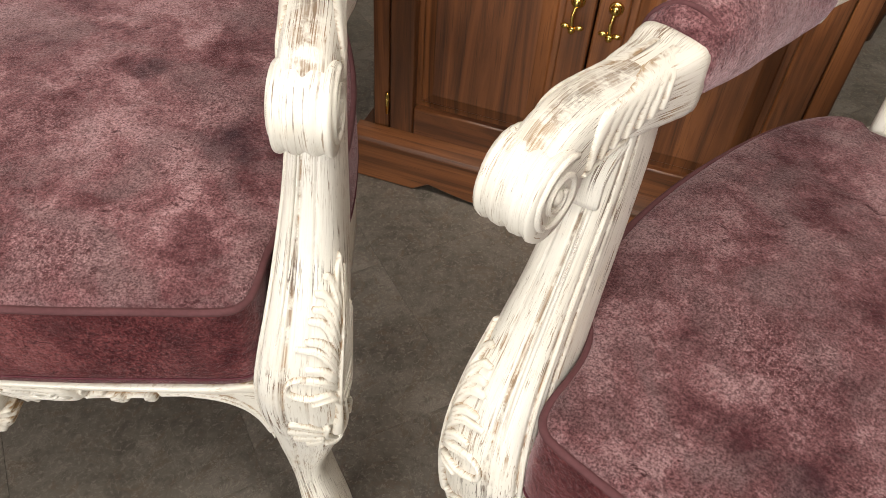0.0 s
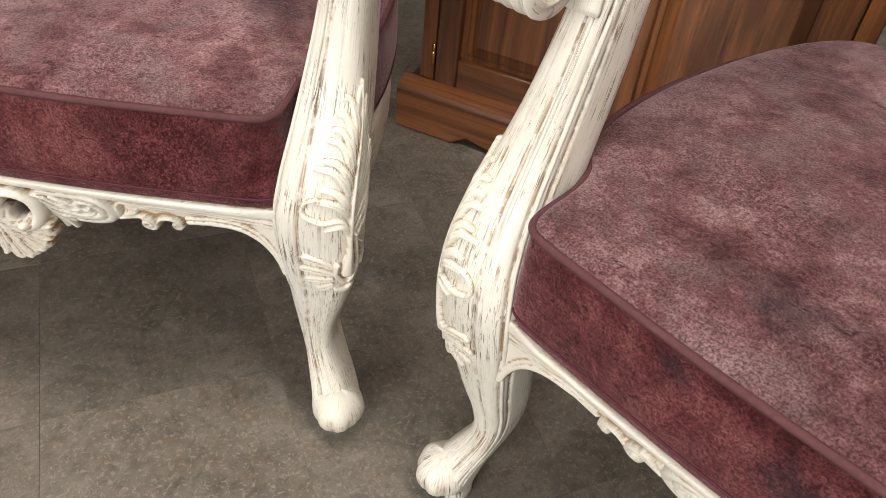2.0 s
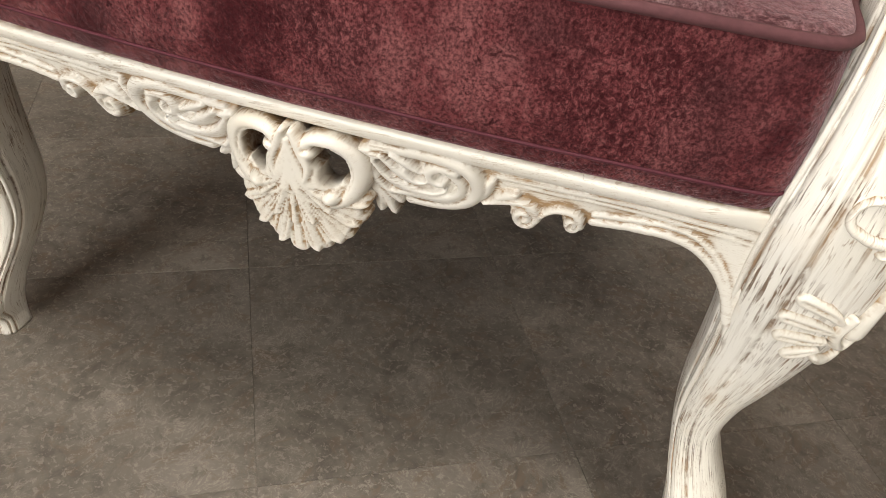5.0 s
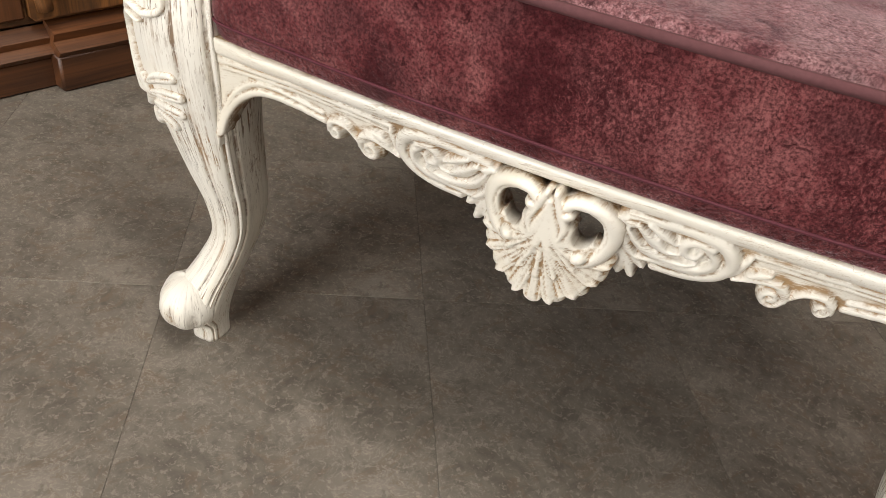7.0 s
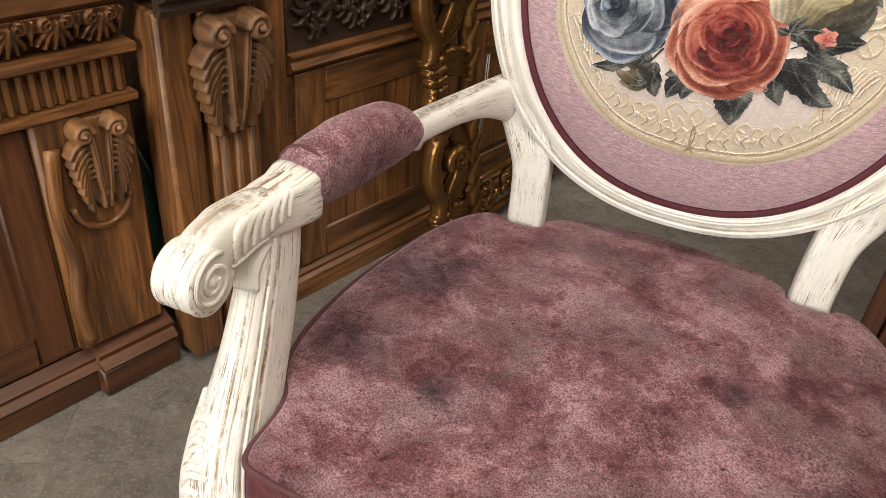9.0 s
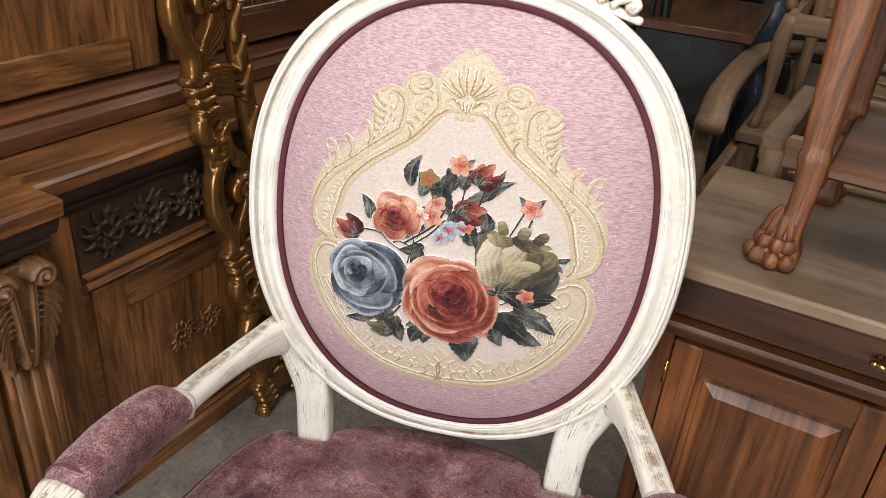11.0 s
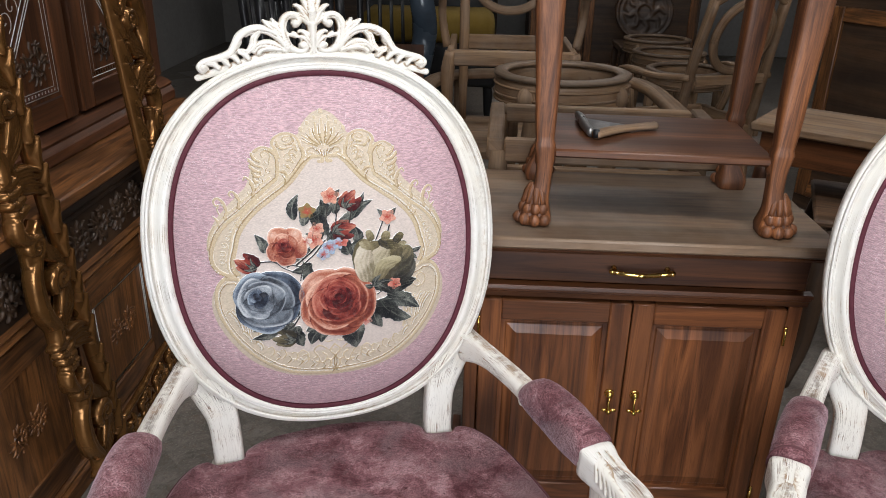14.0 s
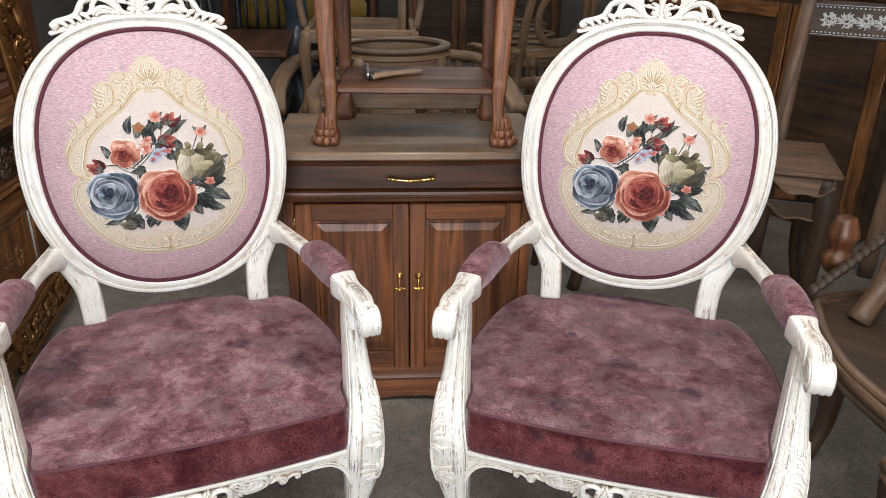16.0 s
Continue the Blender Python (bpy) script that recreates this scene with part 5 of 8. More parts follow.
def gold_half(s):
    """One half of the golden scrollwork round the bouquet."""
    r = Relief((-.206 if s < 0 else -.006, -.220), (.006 if s < 0 else .206, .240), .0011)

    def line(pts, w, col):
        deep = .0010 if col is not OLIVE else .0006
        r.ridge(pts, w, deep, .0010 if col is not OLIVE else .0022, .5, 4, col, (s,))

    line([(0, 0.1601), (0, 0.1885), (0, 0.2132)], (0.00148, 0.00333, 0.00222), PALE)
    line([(0.0044, 0.1639), (0.0096, 0.1904), (0.0107, 0.2082)], (0.00148, 0.00296, 0.00222), GOLD)
    line([(0.0067, 0.1639), (0.017, 0.1828), (0.02, 0.1991)], (0.00148, 0.00296, 0.00222), PALE)
    line([(0.0085, 0.1627), (0.0215, 0.1764), (0.0326, 0.1885)], (0.00148, 0.00296, 0.00185), GOLD)
    line([(0.0096, 0.159), (0.0233, 0.1665), (0.034, 0.1764)], (0.00148, 0.00259, 0.00148), GOLD)
    line([(0.0007, 0.2257), (0.0011, 0.2238)], 0.00333, PALE)
    line([(0.0111, 0.2173), (0.0115, 0.2154)], 0.00259, PALE)
    line([(0.0229, 0.209), (0.0233, 0.2071)], 0.00333, PALE)
    line([(0.0333, 0.1999), (0.0337, 0.198)], 0.0037, PALE)
    line([(0.0019, 0.1677), (0.0048, 0.1904), (0.0056, 0.2056)], 0.00126, OLIVE)
    line([(0.0041, 0.1658), (0.0129, 0.1847), (0.0152, 0.1991)], 0.00126, OLIVE)
    line([(0.0067, 0.1635), (0.0192, 0.1787), (0.0259, 0.1923)], 0.00126, OLIVE)
    line([(0.0089, 0.1605), (0.0222, 0.1703), (0.0326, 0.1817)], 0.00126, OLIVE)
    line([(0, 0.143), (0, 0.1537)], 0.00126, OLIVE)
    line([(0.0033, 0.1446), (0.0056, 0.1552)], 0.00126, OLIVE)
    line([(0.0074, 0.1483), (0.0111, 0.1559)], 0.00126, OLIVE)
    line([(0.0118, 0.1521), (0.0163, 0.1574)], 0.00126, OLIVE)
    line([(0.0178, 0.1582), (0.0244, 0.1563), (0.0259, 0.1499), (0.0196, 0.1483)], 0.00222, GOLD)
    line([(0.0141, 0.1461), (0.0215, 0.1499), (0.0289, 0.143)], 0.00185, PALE)
    line([(0.0096, 0.1347), (0.0037, 0.1347), (0.0037, 0.1415), (0.0104, 0.1438), (0.0196, 0.143), (0.0307, 0.1339), (0.0444, 0.1158), (0.0603, 0.0976), (0.0851, 0.0779), (0.1103, 0.0597), (0.1288, 0.0415), (0.1417, 0.0218), (0.1484, -0.001)], 0.00333, GOLD)
    line([(0.0233, 0.143), (0.0363, 0.1324), (0.0492, 0.1158), (0.064, 0.0995), (0.0881, 0.0816), (0.1132, 0.0635), (0.1325, 0.0445), (0.1458, 0.0233), (0.1524, -0.001)], 0.00111, OLIVE)
    line([(0.0326, 0.1415), (0.0407, 0.1317), (0.054, 0.1158), (0.0688, 0.1014), (0.0918, 0.0847), (0.1169, 0.0672), (0.1369, 0.0475), (0.1502, 0.0263), (0.1573, -0.001)], 0.00259, PALE)
    line([(0.0363, 0.1597), (0.0385, 0.1734), (0.0422, 0.1847), (0.0503, 0.1923), (0.064, 0.1934), (0.0755, 0.1855), (0.0799, 0.1715), (0.0755, 0.1582), (0.0714, 0.1449)], 0.00296, GOLD)
    line([(0.0614, 0.1688), (0.0525, 0.1711), (0.0481, 0.1794), (0.0525, 0.187), (0.0599, 0.187), (0.0636, 0.1802), (0.0585, 0.1756), (0.0548, 0.1794)], 0.00185, GOLD)
    line([(0.0599, 0.1665), (0.0503, 0.1688), (0.0455, 0.1787), (0.0503, 0.1893)], 0.00089, OLIVE)
    line([(0.0733, 0.1772), (0.0696, 0.1639), (0.0614, 0.159), (0.0529, 0.1612)], 0.00222, GOLD)
    line([(0.0755, 0.1715), (0.0718, 0.1612), (0.064, 0.1563)], 0.00089, OLIVE)
    line([(0.034, 0.1597), (0.0326, 0.1461), (0.0385, 0.1347), (0.0474, 0.1218), (0.0592, 0.1036)], 0.00296, GOLD)
    line([(0.037, 0.1582), (0.0355, 0.1461), (0.0418, 0.1347), (0.0518, 0.1203)], 0.00096, OLIVE)
    line([(0.0407, 0.162), (0.0459, 0.1673), (0.0511, 0.1681)], (0.00111, 0.00222, 0.00111), GOLD)
    line([(0.0425, 0.1609), (0.0474, 0.1646), (0.0511, 0.165)], 0.00074, OLIVE)
    line([(0.04, 0.1537), (0.0451, 0.159), (0.0503, 0.1597)], (0.00111, 0.00222, 0.00111), GOLD)
    line([(0.0418, 0.1525), (0.0466, 0.1563), (0.0503, 0.1567)], 0.00074, OLIVE)
    line([(0.0429, 0.1446), (0.0481, 0.1499), (0.0533, 0.1506)], (0.00111, 0.00222, 0.00111), GOLD)
    line([(0.0448, 0.1434), (0.0496, 0.1472), (0.0533, 0.1476)], 0.00074, OLIVE)
    line([(0.0481, 0.1347), (0.0533, 0.14), (0.0585, 0.1408)], (0.00111, 0.00222, 0.00111), GOLD)
    line([(0.05, 0.1336), (0.0548, 0.1374), (0.0585, 0.1377)], 0.00074, OLIVE)
    line([(0.054, 0.1256), (0.0592, 0.1309), (0.0644, 0.1317)], (0.00111, 0.00222, 0.00111), GOLD)
    line([(0.0559, 0.1245), (0.0607, 0.1283), (0.0644, 0.1286)], 0.00074, OLIVE)
    line([(0.0592, 0.1165), (0.0644, 0.1218), (0.0696, 0.1226)], (0.00111, 0.00222, 0.00111), GOLD)
    line([(0.0611, 0.1154), (0.0659, 0.1192), (0.0696, 0.1195)], 0.00074, OLIVE)
    line([(0.0518, 0.1563), (0.0555, 0.1499), (0.0525, 0.143), (0.0585, 0.1385)], 0.00185, GOLD)
    line([(0.0585, 0.1506), (0.0629, 0.1461), (0.0614, 0.1393)], 0.00148, PALE)
    line([(0.0696, 0.0915), (0.0614, 0.1014), (0.0599, 0.1104), (0.0659, 0.1195), (0.074, 0.1203), (0.0755, 0.1142)], 0.00296, GOLD)
    line([(0.0666, 0.0968), (0.0636, 0.1059), (0.0681, 0.115)], 0.00126, OLIVE)
    line([(0.0777, 0.1089), (0.074, 0.1279), (0.0747, 0.1461), (0.0829, 0.1582), (0.0962, 0.1643), (0.1084, 0.1559)], 0.00296, GOLD)
    line([(0.0799, 0.1104), (0.077, 0.1279), (0.0777, 0.1446), (0.0851, 0.1552), (0.0955, 0.1597)], 0.00096, OLIVE)
    line([(0.0873, 0.1393), (0.0844, 0.1483), (0.091, 0.1559), (0.0984, 0.1529), (0.0962, 0.1461)], 0.00185, GOLD)
    line([(0.0999, 0.1393), (0.108, 0.1434), (0.1132, 0.1537)], (0.00148, 0.00296, 0.00185), GOLD)
    line([(0.1006, 0.137), (0.1095, 0.1419), (0.1143, 0.1506)], 0.00081, OLIVE)
    line([(0.0992, 0.1309), (0.1099, 0.1347), (0.1177, 0.1446)], (0.00148, 0.00296, 0.00185), GOLD)
    line([(0.0999, 0.1286), (0.1114, 0.1332), (0.1188, 0.1415)], 0.00081, OLIVE)
    line([(0.0999, 0.1226), (0.1099, 0.1252), (0.1169, 0.1339)], (0.00148, 0.00296, 0.00185), GOLD)
    line([(0.1006, 0.1203), (0.1114, 0.1237), (0.118, 0.1309)], 0.00081, OLIVE)
    line([(0.1014, 0.1142), (0.1088, 0.1158), (0.1132, 0.1233)], (0.00148, 0.00296, 0.00185), GOLD)
    line([(0.1021, 0.112), (0.1103, 0.1142), (0.1143, 0.1203)], 0.00081, OLIVE)
    line([(0.1043, 0.1059), (0.1099, 0.107), (0.1125, 0.1142)], (0.00148, 0.00296, 0.00185), GOLD)
    line([(0.1051, 0.1036), (0.1114, 0.1055), (0.1136, 0.1112)], 0.00081, OLIVE)
    line([(0.0777, 0.1089), (0.0918, 0.0968), (0.1121, 0.0779), (0.1343, 0.0589), (0.1591, 0.04), (0.1761, 0.0195), (0.1857, -0.0033)], 0.00333, GOLD)
    line([(0.0792, 0.112), (0.0962, 0.0983), (0.1154, 0.0816), (0.1369, 0.0635), (0.1621, 0.0445), (0.1791, 0.0233), (0.1887, -0.001)], 0.00096, OLIVE)
    line([(0.0873, 0.112), (0.1014, 0.1006), (0.1214, 0.0832), (0.1417, 0.0665), (0.1665, 0.0468), (0.1824, 0.0256), (0.1909, 0.0009)], 0.00222, PALE)
    line([(0.0903, 0.1347), (0.0932, 0.1377), (0.0918, 0.14)], (0.00111, 0.00185, 0.00074), GOLD)
    line([(0.0881, 0.1332), (0.0866, 0.137)], 0.00089, OLIVE)
    line([(0.0947, 0.1264), (0.0977, 0.1294), (0.0962, 0.1317)], (0.00111, 0.00185, 0.00074), GOLD)
    line([(0.0925, 0.1248), (0.091, 0.1286)], 0.00089, OLIVE)
    line([(0.0903, 0.1203), (0.0932, 0.1233), (0.0918, 0.1256)], (0.00111, 0.00185, 0.00074), GOLD)
    line([(0.0881, 0.1188), (0.0866, 0.1226)], 0.00089, OLIVE)
    line([(0.0984, 0.1158), (0.1014, 0.1188), (0.0999, 0.1211)], (0.00111, 0.00185, 0.00074), GOLD)
    line([(0.0962, 0.1142), (0.0947, 0.118)], 0.00089, OLIVE)
    line([(0.1014, 0.1074), (0.1043, 0.1104), (0.1029, 0.1127)], (0.00111, 0.00185, 0.00074), GOLD)
    line([(0.0992, 0.1059), (0.0977, 0.1097)], 0.00089, OLIVE)
    line([(0.1073, 0.1006), (0.1103, 0.1036), (0.1088, 0.1059)], (0.00111, 0.00185, 0.00074), GOLD)
    line([(0.1051, 0.0991), (0.1036, 0.1029)], 0.00089, OLIVE)
    line([(0.1132, 0.093), (0.1162, 0.096), (0.1147, 0.0983)], (0.00111, 0.00185, 0.00074), GOLD)
    line([(0.111, 0.0915), (0.1095, 0.0953)], 0.00089, OLIVE)
    line([(0.1199, 0.0854), (0.1228, 0.0885), (0.1214, 0.0907)], (0.00111, 0.00185, 0.00074), GOLD)
    line([(0.1177, 0.0839), (0.1162, 0.0877)], 0.00089, OLIVE)
    line([(0.1147, 0.0809), (0.1125, 0.0945), (0.1177, 0.1082), (0.1251, 0.115), (0.128, 0.1097)], (0.00222, 0.00259, 0.00148), GOLD)
    line([(0.1169, 0.0824), (0.1154, 0.0945), (0.1199, 0.1059)], 0.00081, OLIVE)
    line([(0.1384, 0.0627), (0.1362, 0.0763), (0.1413, 0.0869), (0.148, 0.0915), (0.1517, 0.0869), (0.1487, 0.0824)], (0.00222, 0.00259, 0.00148), GOLD)
    line([(0.1406, 0.0642), (0.1391, 0.0763), (0.1436, 0.0847)], 0.00081, OLIVE)
    line([(0.1606, 0.0475), (0.1569, 0.0612), (0.1621, 0.0748), (0.1702, 0.0809), (0.1761, 0.0763), (0.1732, 0.0695), (0.168, 0.0703)], (0.00222, 0.00259, 0.00148), GOLD)
    line([(0.1628, 0.0498), (0.1598, 0.0612), (0.1643, 0.0718)], 0.00081, OLIVE)
    line([(0.1687, 0.0559), (0.1717, 0.0635), (0.1695, 0.0672)], 0.00148, GOLD)
    line([(0.1709, 0.0369), (0.1732, 0.046), (0.1783, 0.0528)], (0.00222, 0.00259, 0.00111), GOLD)
    line([(0.1776, 0.0369), (0.1865, 0.0218), (0.1909, -0.001)], 0.00222, GOLD)
    line([(0.1376, 0.0453), (0.1332, 0.0437), (0.1295, 0.0475), (0.1325, 0.0521), (0.1376, 0.0513)], 0.00133, GOLD)
    line([(0.1339, 0.0468), (0.1362, 0.049)], 0.00074, OLIVE)
    line([(0.1469, 0.0358), (0.1424, 0.0343), (0.1387, 0.0381), (0.1417, 0.0426), (0.1469, 0.0418)], 0.00133, GOLD)
    line([(0.1432, 0.0373), (0.1454, 0.0396)], 0.00074, OLIVE)
    line([(0.1554, 0.0256), (0.151, 0.024), (0.1473, 0.0278), (0.1502, 0.0324), (0.1554, 0.0316)], 0.00133, GOLD)
    line([(0.1517, 0.0271), (0.1539, 0.0293)], 0.00074, OLIVE)
    line([(0.1628, 0.0142), (0.1584, 0.0127), (0.1547, 0.0165), (0.1576, 0.021), (0.1628, 0.0202)], 0.00133, GOLD)
    line([(0.1591, 0.0157), (0.1613, 0.018)], 0.00074, OLIVE)
    line([(0.1687, 0.0021), (0.1643, 0.0005), (0.1606, 0.0043), (0.1635, 0.0089), (0.1687, 0.0081)], 0.00133, GOLD)
    line([(0.165, 0.0036), (0.1672, 0.0058)], 0.00074, OLIVE)
    line([(0.1724, -0.0116), (0.168, -0.0131), (0.1643, -0.0093), (0.1672, -0.0048), (0.1724, -0.0055)], 0.00133, GOLD)
    line([(0.1687, -0.0101), (0.1709, -0.0078)], 0.00074, OLIVE)
    line([(0.1739, -0.0252), (0.1695, -0.0268), (0.1658, -0.023), (0.1687, -0.0184), (0.1739, -0.0192)], 0.00133, GOLD)
    line([(0.1702, -0.0237), (0.1724, -0.0214)], 0.00074, OLIVE)
    line([(0.1484, -0.001), (0.1532, -0.0199), (0.1524, -0.0358), (0.1473, -0.0446)], 0.00333, GOLD)
    line([(0.1524, -0.001), (0.1576, -0.0207), (0.1569, -0.0374), (0.1502, -0.0472)], 0.00111, OLIVE)
    line([(0.1573, -0.001), (0.1621, -0.0214), (0.1613, -0.0389), (0.1532, -0.0487)], 0.00222, PALE)
    line([(0.1857, -0.0033), (0.1857, -0.0207), (0.1783, -0.0358), (0.1621, -0.0457), (0.151, -0.0457)], 0.00296, GOLD)
    line([(0.1887, -0.001), (0.1894, -0.0222), (0.1813, -0.0389), (0.165, -0.0484)], 0.00096, OLIVE)
    line([(0.1505, -0.052), (0.1704, -0.052), (0.1847, -0.0711), (0.1828, -0.1029), (0.1598, -0.1424), (0.1225, -0.1781), (0.0728, -0.2023), (-0.0049, -0.2112)], 0.00333, GOLD)
    line([(0.153, -0.0584), (0.1679, -0.0584), (0.1791, -0.0737), (0.1766, -0.1017), (0.1555, -0.1373), (0.1194, -0.1717), (0.0709, -0.1959), (-0.0049, -0.2042)], 0.00111, OLIVE)
    line([(0.1492, -0.0533), (0.1318, -0.0609), (0.1194, -0.0762), (0.1169, -0.0979), (0.1219, -0.1233), (0.1194, -0.1456)], 0.00259, PALE)
    line([(0.1542, -0.0596), (0.1368, -0.066), (0.1256, -0.0788), (0.1231, -0.0991), (0.1269, -0.122)], 0.00096, OLIVE)
    line([(0.1505, -0.0826), (0.143, -0.0737), (0.1505, -0.066), (0.1592, -0.0724), (0.1555, -0.0838), (0.143, -0.0864), (0.1343, -0.0788)], 0.00167, GOLD)
    line([(0.1318, -0.1297), (0.1318, -0.1138), (0.1393, -0.0979), (0.1443, -0.1004)], (0.00111, 0.00185, 0.00111), GOLD)
    line([(0.1349, -0.1297), (0.1356, -0.1157), (0.1405, -0.1017)], 0.00081, OLIVE)
    line([(0.138, -0.1335), (0.1405, -0.115), (0.1505, -0.0966), (0.1555, -0.0991)], (0.00111, 0.00185, 0.00111), GOLD)
    line([(0.1412, -0.1335), (0.1443, -0.117), (0.1517, -0.1004)], 0.00081, OLIVE)
    line([(0.1455, -0.1297), (0.1492, -0.1138), (0.1604, -0.0979), (0.1654, -0.1004)], (0.00111, 0.00185, 0.00111), GOLD)
    line([(0.1486, -0.1297), (0.153, -0.1157), (0.1617, -0.1017)], 0.00081, OLIVE)
    line([(0.1517, -0.122), (0.1555, -0.1106), (0.1666, -0.0991), (0.1716, -0.1017)], (0.00111, 0.00185, 0.00111), GOLD)
    line([(0.1548, -0.122), (0.1592, -0.1125), (0.1679, -0.1029)], 0.00081, OLIVE)
    line([(0.1256, -0.1475), (0.1213, -0.1354), (0.1244, -0.1233), (0.1293, -0.1259)], (0.00111, 0.00185, 0.00111), GOLD)
    line([(0.1287, -0.1475), (0.125, -0.1373), (0.1256, -0.1271)], 0.00081, OLIVE)
    line([(0.1343, -0.1475), (0.1368, -0.1386), (0.1467, -0.1297), (0.1517, -0.1322)], (0.00111, 0.00185, 0.00111), GOLD)
    line([(0.1374, -0.1475), (0.1405, -0.1405), (0.148, -0.1335)], 0.00081, OLIVE)
    line([(0.1194, -0.1615), (0.1188, -0.1545), (0.1256, -0.1475), (0.1306, -0.1501)], (0.00111, 0.00185, 0.00111), GOLD)
    line([(0.1225, -0.1615), (0.1225, -0.1564), (0.1269, -0.1513)], 0.00081, OLIVE)
    line([(0.1082, -0.173), (0.1008, -0.1666), (0.1032, -0.1577), (0.1107, -0.159)], (0.00111, 0.00185, 0.00111), GOLD)
    line([(0.0983, -0.1794), (0.092, -0.1743), (0.0958, -0.1679)], 0.00111, OLIVE)
    line([(0.1132, -0.1819), (0.1032, -0.1844)], 0.00111, PALE)
    line([(0.0896, -0.1787), (0.0821, -0.1723), (0.0846, -0.1634), (0.092, -0.1647)], (0.00111, 0.00185, 0.00111), GOLD)
    line([(0.0796, -0.1851), (0.0734, -0.18), (0.0771, -0.1736)], 0.00111, OLIVE)
    line([(0.0945, -0.1876), (0.0846, -0.1902)], 0.00111, PALE)
    line([(0.0709, -0.1844), (0.0635, -0.1781), (0.0659, -0.1692), (0.0734, -0.1704)], (0.00111, 0.00185, 0.00111), GOLD)
    line([(0.061, -0.1908), (0.0548, -0.1857), (0.0585, -0.1794)], 0.00111, OLIVE)
    line([(0.0759, -0.1934), (0.0659, -0.1959)], 0.00111, PALE)
    line([(0.0523, -0.1902), (0.0448, -0.1838), (0.0473, -0.1749), (0.0548, -0.1762)], (0.00111, 0.00185, 0.00111), GOLD)
    line([(0.0423, -0.1965), (0.0361, -0.1915), (0.0398, -0.1851)], 0.00111, OLIVE)
    line([(0.0572, -0.1991), (0.0473, -0.2016)], 0.00111, PALE)
    line([(0.0336, -0.1959), (0.0262, -0.1895), (0.0286, -0.1806), (0.0361, -0.1819)], (0.00111, 0.00185, 0.00111), GOLD)
    line([(0.0237, -0.2023), (0.0175, -0.1972), (0.0212, -0.1908)], 0.00111, OLIVE)
    line([(0.0386, -0.2048), (0.0286, -0.2074)], 0.00111, PALE)
    line([(0.015, -0.2016), (0.0075, -0.1953), (0.01, -0.1864), (0.0175, -0.1876)], (0.00111, 0.00185, 0.00111), GOLD)
    line([(0.005, -0.208), (-0.0012, -0.2029), (0.0025, -0.1965)], 0.00111, OLIVE)
    line([(0.0199, -0.2106), (0.01, -0.2131)], 0.00111, PALE)
    line([(0.0697, -0.1806), (0.0541, -0.1857), (0.0448, -0.1755), (0.0541, -0.1666), (0.0635, -0.173)], 0.00185, PALE)
    line([(0.0324, -0.1883), (0.0199, -0.1908), (0.0137, -0.1806), (0.0212, -0.1743)], 0.00167, GOLD)
    line([(-0.0018, -0.2061), (0.0088, -0.1934), (0.0013, -0.1806), (0.0088, -0.1711), (0.0001, -0.1615)], 0.00167, GOLD)
    line([(0.0001, -0.201), (0.0025, -0.1883), (-0.0024, -0.1781)], 0.00111, OLIVE)
    line([(0.0137, -0.1679), (0.0262, -0.1615), (0.0355, -0.1692), (0.0299, -0.1781)], 0.00167, GOLD)
    line([(0.0044, -0.1552), (0.0137, -0.1564), (0.0199, -0.1488)], 0.00148, PALE)
    r.col *= (1 + .07 * GRIT.standard_normal(r.U.shape))[..., None]
    return r.skin(askew, .001, .0004, 0, 0, False, .0010)


CORAL = ((.12, .015, .010), (.40, .118, .068), (.76, .46, .34))
BRICK = ((.070, .007, .007), (.29, .050, .034), (.58, .22, .15))
CRIMSON = ((.035, .003, .004), (.155, .014, .013), (.36, .085, .062))
ICE = ((.026, .032, .042), (.205, .232, .268), (.58, .60, .62))
SLATE = ((.010, .014, .024), (.078, .102, .145), (.38, .44, .51))


